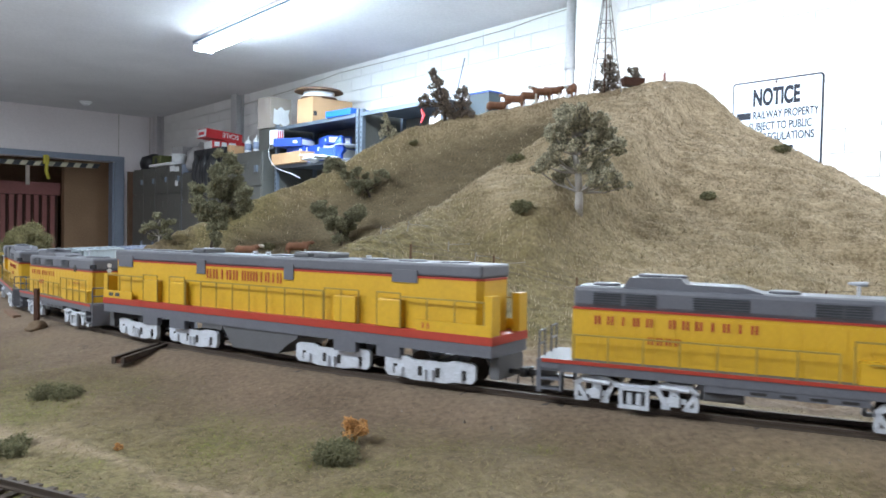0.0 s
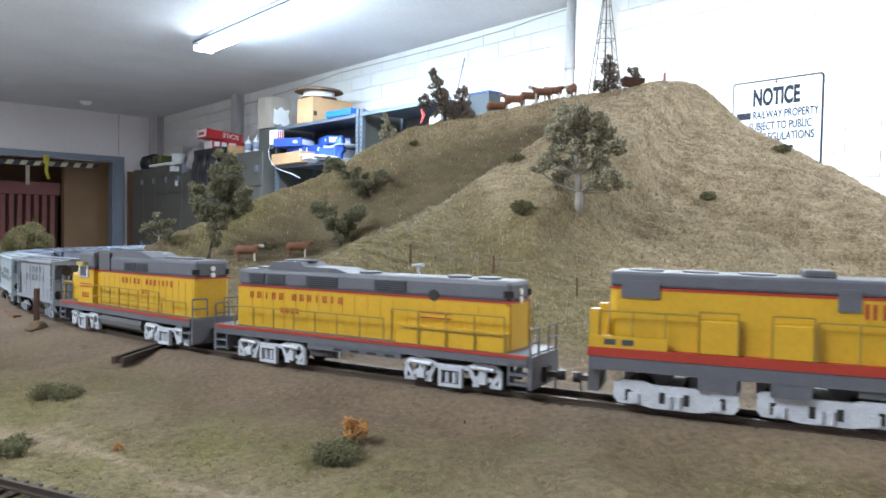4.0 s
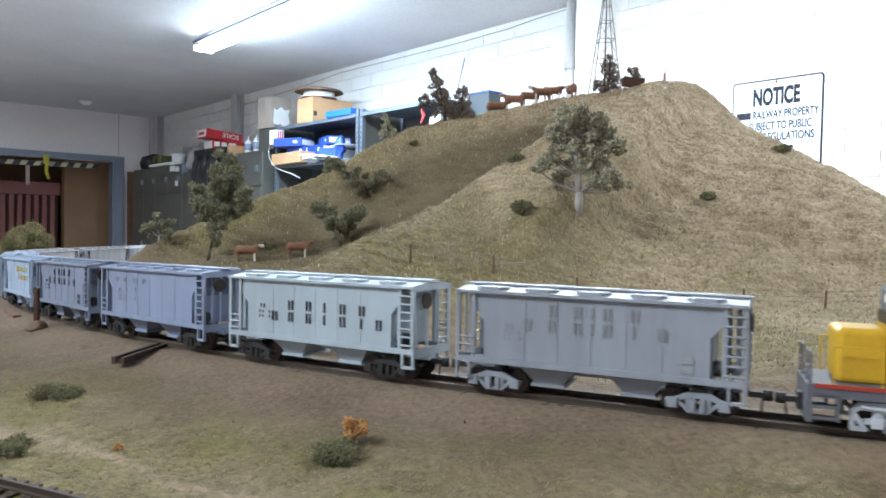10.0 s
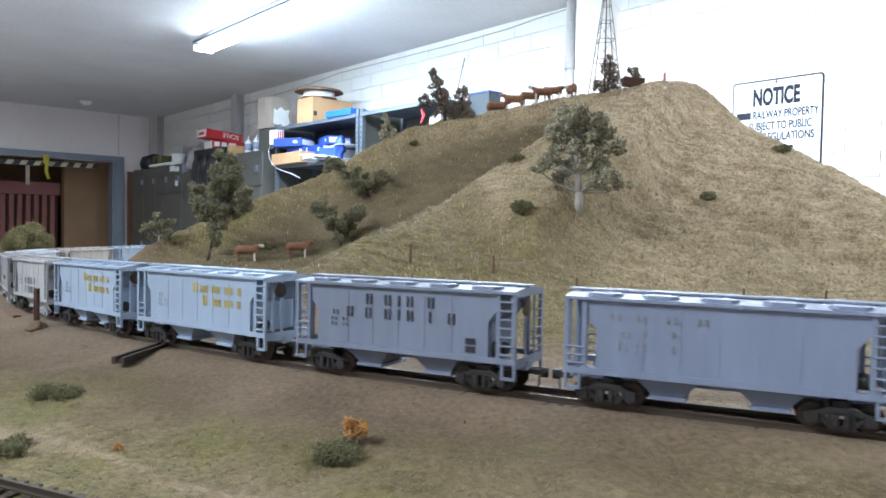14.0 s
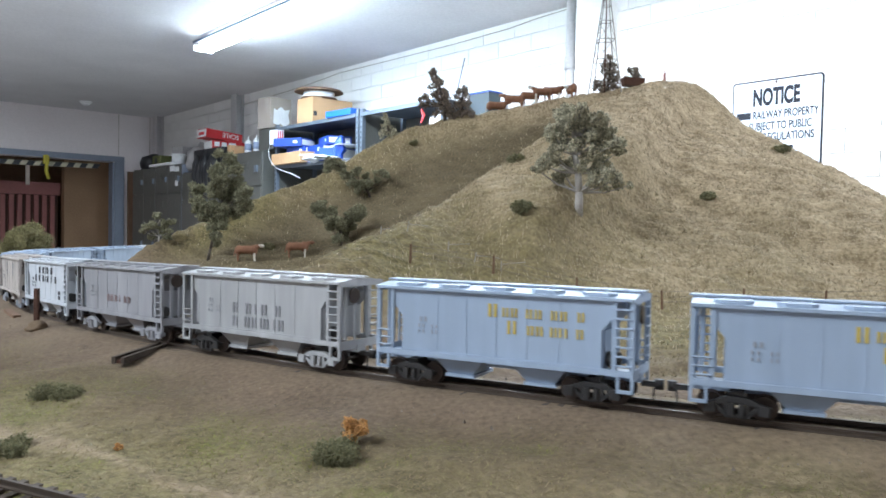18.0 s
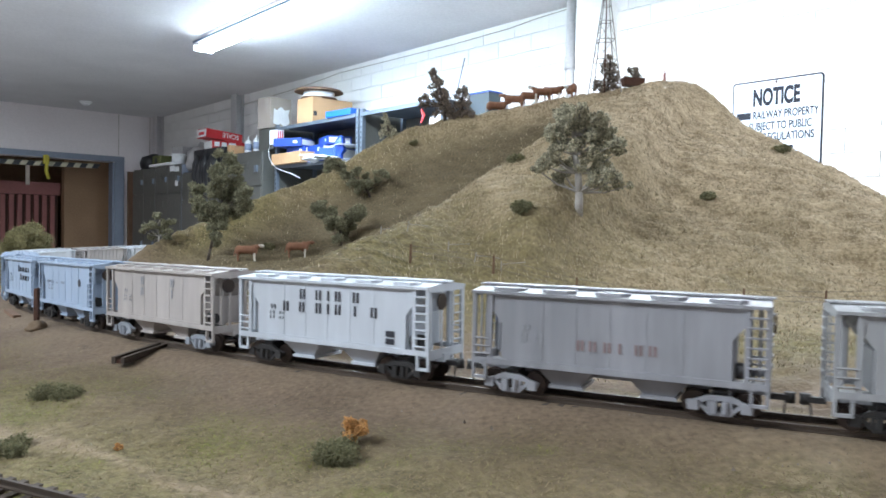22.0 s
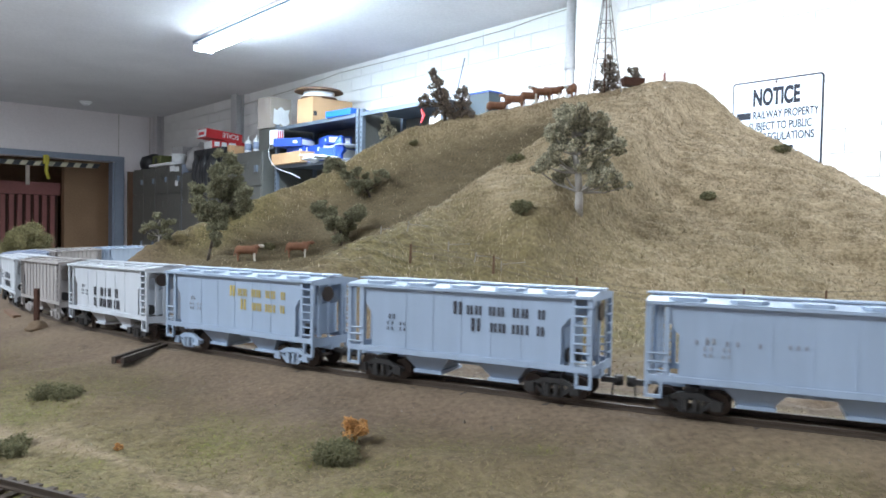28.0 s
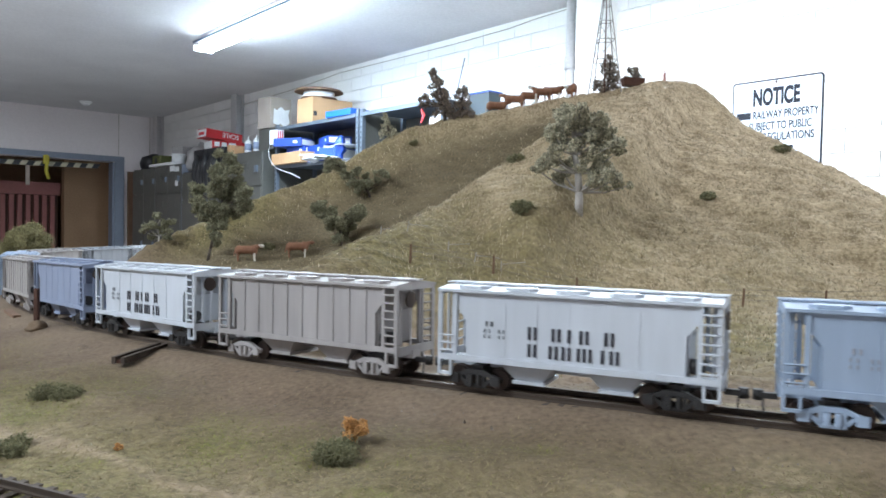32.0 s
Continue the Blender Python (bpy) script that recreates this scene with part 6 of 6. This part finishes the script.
shaped_tree(0.0251, 1.25, 0.00096, ((0, -4), (1, 16), (2, 32), (5, 50)),
            ((7, 49, 7), (-3, 45, 7), (8, 38, 8), (-7, 34, 6), (2, 27, 8), (11, 23, 8), (-6, 19, 9), (14, 11, 9), (0, 7, 9), (21, 3, 7)),
            0.0028, M_LEAF_BROWN, M_BARK_DARK, "small brown-green model tree on the ridge", 29, 420, 9, 0.9, 0.0019)
shaped_tree(-0.0931, 1.235, 0.00096, ((0, -4), (-2, 14), (-5, 28), (-7, 40)),
            ((-7, 40, 4), (-7, 33, 6), (-4, 25, 7), (-12, 22, 5), (3, 18, 7), (-10, 12, 8), (6, 10, 8), (14, 8, 6), (-14, 4, 6), (2, 3, 8)),
            0.0024, M_LEAF_GREY, M_BARK_DARK, "small pointed grey-green model tree on the ridge", 31, 420, 8, 0.9, 0.0019)
shaped_tree(0.277, 1.275, 0.00098, ((0, -6), (2, 20), (4, 42), (5, 62)),
            ((5, 66, 6), (0, 58, 8), (12, 52, 8), (-4, 46, 9), (10, 40, 9), (2, 32, 10), (14, 26, 9), (-12, 22, 9), (-20, 12, 8), (4, 18, 10), (16, 10, 10), (-8, 6, 9)),
            0.0028, M_LEAF_BROWN, M_BARK_DARK, "dark model tree behind the windmill", 37, 420, 9, 0.9, 0.0019)
shaped_tree(0.322, 1.278, 0.00098, ((0, -6), (0, 10), (1, 20), (2, 30)),
            ((-6, 34, 6), (4, 36, 5), (0, 28, 8), (10, 24, 8), (-10, 22, 7), (16, 16, 7), (2, 16, 9), (-8, 12, 8), (12, 8, 7)),
            0.0024, M_LEAF_BROWN, M_BARK_DARK, "low dark model tree on the hilltop", 41, 420, 9, 0.9, 0.0019)


def bush(x, y, w, h, mat, label, seed, count=150, dome=False):
    rng = random.Random(seed)
    z = ground_z(x, y)
    if dome:
        centres = []
        for k in range(90):
            u, a = rng.random(), rng.uniform(0, 6.283)
            r = w * math.sqrt(1 - u * u) * rng.uniform(0.75, 0.95)
            centres.append((r * math.cos(a), r * math.sin(a), h * u * 0.9, w * 0.24))
    else:
        centres = [(rng.uniform(-0.6, 0.6) * w, rng.uniform(-0.6, 0.6) * w, h * rng.uniform(0.1, 0.65), w * rng.uniform(0.3, 0.5)) for _ in range(7)]
    v, f = clumps(centres, w * (0.24 if dome else 0.42), 0.001 if dome else 0.00055 + 0.0011 * min(1, max(0, y - 0.4) / 0.4), count * (1 if y > 0.5 else 4.5), seed)
    me = bpy.data.meshes.new("bush")
    me.from_pydata(v, [], f)
    me.materials.append(mat)
    ob = new("bush", me)
    ob.matrix_basis = pose(x, y, z)
    return tagged(ob, label, "bush", "bushes on the layout")


bush(-0.0395, 0.281, 0.012, 0.0035, M_BUSH, "dark green bush in the grass beside the track", 3, 160)
bush(-0.0335, 0.2935, 0.0052, 0.0125, M_ORANGE, "orange flowering bush in the grass beside the track", 4, 120)
bush(-0.19, 0.362, 0.014, 0.0022, M_BUSH, "dark green bush in the grass", 6)
bush(-0.1695, 0.286, 0.011, 0.0035, M_BUSH, "dark green bush near the front track", 7)
bush(-0.1245, 0.2844, 0.0016, 0.003, M_ORANGE, "tiny orange flower in the grass", 8, 50)
bush(0.083, 0.754, 0.015, 0.003, M_BUSH, "flat green bush on the hillside", 9)
bush(0.32, 0.904, 0.011, 0.005, M_BUSH, "small green bush on the hillside", 10)
bush(0.506, 1.1, 0.016, 0.011, M_BUSH, "small green bush near the hill's crest", 12)
bush(-0.244, 1.04, 0.011, 0.007, M_BUSH, "small green bush beside the cattle", 14)
bush(-0.054, 1.214, 0.008, 0.006, M_BUSH, "small green bush on the ridge", 15)
bush(0.092, 0.942, 0.013, 0.005, M_BUSH, "green bush on the spur", 16)
big_bush = bush(-0.665, 1.18, 0.047, 0.098, M_BUSH_PALE, "large rounded olive green bush beyond the track", 18, 800, True)


def cow(x, y, rz, size, label, seed, lying=False, white_face=True):
    """A small painted cow: body, head, legs and tail."""
    own = thing("cow", pose(x, y, ground_z(x, y) - 0.0004, 0, 0, rz), label, "cow", "model cattle")
    k = size / 0.03
    drop = -0.006 * k if lying else 0
    bm = bmesh.new()
    soft_box(bm, -0.0115 * k, 0.0095 * k, -0.0042 * k, 0.0042 * k, 0.0082 * k + drop, 0.0168 * k + drop, 0.0032 * k, 3)
    lump(bm, (-0.0085 * k, 0, 0.0118 * k + drop), 0.004 * k, 0.0042 * k, 0.0056 * k, 0.08, 2, seed)
    lump(bm, (0.0075 * k, 0, 0.0122 * k + drop), 0.0048 * k, 0.0043 * k, 0.0058 * k, 0.08, 2, seed + 1)
    rod(bm, (0.008 * k, 0, 0.0138 * k + drop), (0.0138 * k, 0, 0.0172 * k + drop), 0.0032 * k, 0.0022 * k, 8)
    part("body", bm, M_COW, own)
    bm = bmesh.new()
    lump(bm, (0.0158 * k, 0, 0.0168 * k + drop), 0.0034 * k, 0.0019 * k, 0.0021 * k, 0.05, 2, seed + 2)
    rod(bm, (0.0135 * k, -0.0036 * k, 0.0178 * k + drop), (0.0135 * k, 0.0036 * k, 0.0178 * k + drop), 0.0008 * k, n=6)
    part("head", bm, M_COW_WHITE if white_face else M_COW, own)
    if not lying:
        for lx, ly in ((0.0085, -0.0024), (0.0085, 0.0024), (-0.009, -0.0024), (-0.009, 0.0024)):
            bm = bmesh.new()
            rod(bm, (lx * k, ly * k, 0.0095 * k), (lx * k, ly * k, 0.0045 * k), 0.0015 * k, 0.001 * k, 6)
            rod(bm, (lx * k, ly * k, 0.0045 * k), (lx * k + 0.0004, ly * k, 0), 0.001 * k, 0.0009 * k, 6)
            part("leg", bm, M_COW_WHITE if lx > 0 else M_COW, own)
    part("tail", made(rod, (-0.0115 * k, 0, 0.0145 * k + drop), (-0.0132 * k, 0, 0.0055 * k + drop), 0.0006 * k, n=5), M_COW, own)


cow(-0.265, 0.99, 8, 0.037, "russet cow with a white face and chest at the hill's foot", 1)
cow(-0.201, 1.012, 12, 0.037, "russet cow walking on the path below the slope", 2, white_face=False)
for i, (x, y, rz, lying) in enumerate(((0.086, 1.259, 12, True), (0.117, 1.266, 172, False), (0.144, 1.271, 8, False), (0.165, 1.268, 190, False), (0.183, 1.274, -6, False), (0.216, 1.274, 100, False))):
    cow(x, y, rz, 0.042, "russet cow standing among the herd on the ridge" if not lying else "russet cow lying on the ridge", 10 + i, lying, i in (3, 4))

# windmill on the hilltop
mx, my = 0.27, 1.262
mill = thing("windmill_tower", pose(mx, my, ground_z(mx, my) - 0.002), "grey lattice windmill tower on the hilltop", "windmill")
corners = [(-1, -1), (1, -1), (1, 1), (-1, 1)]
MH = 0.175


def mill_at(k, t):
    r = 0.0235 * (1 - t) + 0.0035 * t
    return Vector((corners[k % 4][0] * r, corners[k % 4][1] * r, MH * t))


for k in range(4):
    part("leg", made(rod, mill_at(k, 0), mill_at(k, 1), 0.0010, 0.0008, 6), M_MILL, mill)
for t in (0.08, 0.32, 0.52, 0.7, 0.85):
    for k in range(4):
        part("girt", made(rod, mill_at(k, t), mill_at(k + 1, t), 0.0007, n=5), M_MILL, mill)
for t0, t1 in ((0.08, 0.32), (0.32, 0.52), (0.52, 0.7)):
    for k in range(4):
        part("brace", made(rod, mill_at(k, t0), mill_at(k + 1, t1), 0.0004, n=5), M_MILL, mill)
part("pump_pipe", made(rod, (0, 0, 0), (0, 0, MH), 0.0011, n=6), M_RUST, mill)
part("platform", made(box, -0.006, 0.006, -0.006, 0.006, MH - 0.006, MH - 0.0045), M_MILL, mill)
part("gearbox", made(box, -0.002, 0.005, -0.002, 0.002, MH, MH + 0.006), M_MILL, mill)
for k in range(14):
    a = 2 * math.pi * k / 14
    blade = pose(0, 0, MH + 0.003) @ Matrix.Rotation(a, 4, "X") @ pose(-0.003, 0, 0.0, 0, 0, 25)
    part("blade", made(box, -0.0004, 0.0004, -0.0024, 0.0024, 0.005, 0.021, blade), M_MILL, mill)
part("vane", made(prism, ((0.006, 0.0), (0.02, -0.003), (0.03, -0.007), (0.03, 0.009), (0.02, 0.005)), "Y", -0.0004, 0.0004, pose(0, 0, MH + 0.003)), M_MILL, mill)

trough = thing("water_trough", pose(0.318, 1.262, ground_z(0.318, 1.262), 0, 0, 8), "rusty brown water trough beside the windmill", "trough")
part("tank", made(prism, ((-0.016, 0.002), (0.016, 0.002), (0.019, 0.014), (-0.019, 0.014)), "Y", -0.008, 0.008), M_RUST, trough)
part("rim", made(box, -0.0196, 0.0196, -0.0088, 0.0088, 0.0141, 0.0152), M_RUST, trough)
fig = bmesh.new()
lump(fig, (0, 0, 0.005), 0.0028, 0.0022, 0.005, 0.1, 2, 1)
lump(fig, (0, 0, 0.0125), 0.0026, 0.002, 0.0042, 0.1, 2, 2)
lump(fig, (0.0003, 0, 0.0185), 0.0015, 0.0015, 0.0018, 0.05, 2, 3)
fx, fy = 0.373, 1.265
solo("figurine", fig, M_FIGURE, pose(fx, fy, ground_z(fx, fy) - 0.0005), "tiny painted plastic figurine on the hilltop", "figurine")

# wire fence along the foot of the hill
POSTS = [(-0.03 + 0.0772 * k, 0.676 + 0.006 * math.sin(k * 1.7)) for k in range(9)]
for x, y in POSTS:
    post = thing("fence_post", pose(x, y, ground_z(x, y) - 0.002, random.uniform(-4, 4), random.uniform(-4, 4), 0), "weathered thin wooden fence post on the hillside", "fence post", "fence posts")
    part("shaft", made(rod, (0, 0, 0), (0, 0, 0.0185), 0.0012, 0.001, 6), M_WOOD, post)
    part("cap", made(rod, (0, 0, 0.0185), (0, 0, 0.0192), 0.001, 0.0005, 6), M_WOOD, post)
for zz in (0.006, 0.0105, 0.0155):
    strand = bmesh.new()
    pipe_run(strand, [Vector((x, y, ground_z(x, y) + zz)) for x, y in POSTS], 0.00016, 4)
    solo("fence_wire", strand, M_MILL, pose(0, 0, 0), "thin wire strand strung between the fence posts", "wire", "fence wires")
# a broken fence of twigs across the slope
for i, (x, y) in enumerate(((-0.066, 0.775), (-0.036, 0.735), (0.005, 0.715), (-0.105, 0.83), (0.03, 0.7), (0.055, 0.69))):
    twig = bmesh.new()
    rod(twig, (0, 0, 0), (0.0006, 0, 0.011), 0.0005, n=5)
    rod(twig, (0.0004, 0, 0.008), (0.024, 0.003, 0.0095), 0.00028, n=4)
    solo("twig_fence", twig, M_BARK, pose(x, y, ground_z(x, y) - 0.001, 0, random.uniform(-8, 8), random.uniform(-50, -20)), "broken twig fence piece in the dry grass", "fence", "twig fence pieces")

# trackside bits
st = thing("marker_post", pose(-0.322, 0.582, ground_z(-0.322, 0.582)), "rusty steel stake in a small dirt mound beside the track", "post")
part("stake", made(box, -0.0018, 0.0018, -0.0018, 0.0018, 0, 0.032, chamfer=0.0005), M_RUST, st)
part("mound", made(lump, (0, 0, 0), 0.0085, 0.0085, 0.006, 0.25, 3, 4), material("dirt_mound", (0.095, 0.066, 0.041), (0.215, 0.154, 0.102), 80, 0.95, 0, 0.4), st)


def flat_piece(name, ax, ay, bx, by, w, h, mat, label, cat, z=0.0):
    own = thing(name, pose((ax + bx) / 2, (ay + by) / 2, ground_z((ax + bx) / 2, (ay + by) / 2) + z) @ Matrix.Rotation(math.atan2(by - ay, bx - ax), 4, "Z"), label, cat)
    return own, math.hypot(bx - ax, by - ay) / 2


own, half = flat_piece("spare_ties", -0.1895, 0.4283, -0.184, 0.4845, 0, 0, M_WOOD, "two dark spare ties lying side by side on the dirt", "ties", 0.0018)
part("tie", made(box, -half, half, 0.0016, 0.0037, -0.0015, 0.0025), M_TIE, own)
part("tie", made(box, -half * 0.97, half * 0.97, -0.0037, -0.0016, -0.0015, 0.0022), M_TIE, own)
part("spacer", made(box, -half * 0.95, half * 0.95, -0.0014, 0.0014, -0.0015, 0.0004), M_RUST, own)
own, half = flat_piece("spare_plank", -0.415, 0.70, -0.38, 0.655, 0, 0, M_WOOD, "weathered plank lying on the dirt", "plank")
part("plank", made(box, -half, half, -0.003, 0.003, -0.0005, 0.0025), M_WOOD, own)

# stones and ballast
rng = np.random.default_rng(9)
verts, faces = [], []
for i in range(2600):
    s, off = rng.uniform(-0.7, 0.35), rng.normal(0, 0.016)
    off = math.copysign(abs(off) + 0.012, off)
    x, y, z, h = (float(v) for v in on_track(s, off))
    r = rng.uniform(0.0004, 0.0011)
    gz = z - 0.0036 - 0.0042 * min(1, max(0, (abs(off) - 0.016) / 0.03))
    k = len(verts)
    a = rng.uniform(0, 6.28, 3)
    verts += [(x + r * math.cos(a[0]), y + r * math.sin(a[0]), gz), (x + r * math.cos(a[0] + 2.1), y + r * math.sin(a[0] + 2.1), gz), (x + r * math.cos(a[0] + 4.2), y + r * math.sin(a[0] + 4.2), gz), (x, y, gz + r * 1.3)]
    faces += [(k, k + 1, k + 3), (k + 1, k + 2, k + 3), (k + 2, k, k + 3)]
bl = bpy.data.meshes.new("ballast")
bl.from_pydata(verts, [], faces)
bl.materials.append(material("ballast_stone", (0.1, 0.08, 0.065), (0.28, 0.24, 0.2), 100, 0.9, 0, 0.2))
tagged(new("ballast", bl), "scattered grey-brown ballast stones beside the ties", "ballast", kind="stuff")

# blocks of the white wall, laid in running bond
COURSE, LENGTH = 0.15, 0.4
block = mesh_of("block", made(box, 0, 0.013, 0.002, LENGTH - 0.002, 0.002, COURSE - 0.002), M_BLOCK)
rest = bmesh.new()
for c in range(20):
    z = c * COURSE + 0.05
    for k in range(-10, 34):
        a = k * LENGTH + (LENGTH / 2 if c % 2 else 0)
        m = Matrix.Translation((WALL_B - random.uniform(0, 0.0015), a, z))
        if c >= 12 and 1.2 < a < 13.0:
            part("block", block, None, wall_white, at=m)
        elif a + LENGTH < WALL_A:
            box(rest, 0, 0.013, 0.003, LENGTH - 0.003, 0.003, COURSE - 0.003, m)
tagged(part("lower_blocks", rest, M_BLOCK, wall_white), kind="stuff")


def car_pose(s, reach):
    """A vehicle with its outer trucks at s - reach and s + reach."""
    x0, y0, z0, h0 = (float(v) for v in on_track(s - reach))
    x1, y1, z1, h1 = (float(v) for v in on_track(s + reach))
    run = math.hypot(x1 - x0, y1 - y0)
    m = Matrix.Translation(((x0 + x1) / 2, (y0 + y1) / 2, (z0 + z1) / 2)) @ Matrix.Rotation(math.atan2(y1 - y0, x1 - x0), 4, "Z") @ Matrix.Rotation(-math.atan2(z1 - z0, run), 4, "Y")
    return m, math.atan2(y1 - y0, x1 - x0)


def motions():
    """The whole train runs at one steady speed along the track; the trucks swivel with the curve."""
    times = [round(0.5 * i, 2) for i in range(65)]
    for thing_, middle in TRAIN:
        pivots = list(PIVOTS[thing_.name])
        reach = (max(pivots) - min(pivots)) / 2
        shift = (max(pivots) + min(pivots)) / 2
        body_rows, yaw = [], {}
        for t in times:
            m, turn = car_pose(middle + shift + SPEED * t, reach)
            body_rows.append((t, m @ pose(-shift, 0, 0)))
            yaw[t] = turn
        walk(thing_, body_rows)
        swivels = [o for o in thing_.children if o.name.startswith("truck") and o.type == "EMPTY"]
        for o, px in zip(swivels, pivots):
            rows = []
            for t in times[::2]:
                h = float(on_track(middle + px + SPEED * t)[3]) - yaw[t]
                h = (h + math.pi) % (2 * math.pi) - math.pi
                rows.append((t, pose(px, 0, 0, 0, 0, math.degrees(h))))
            walk(o, rows)


motions()
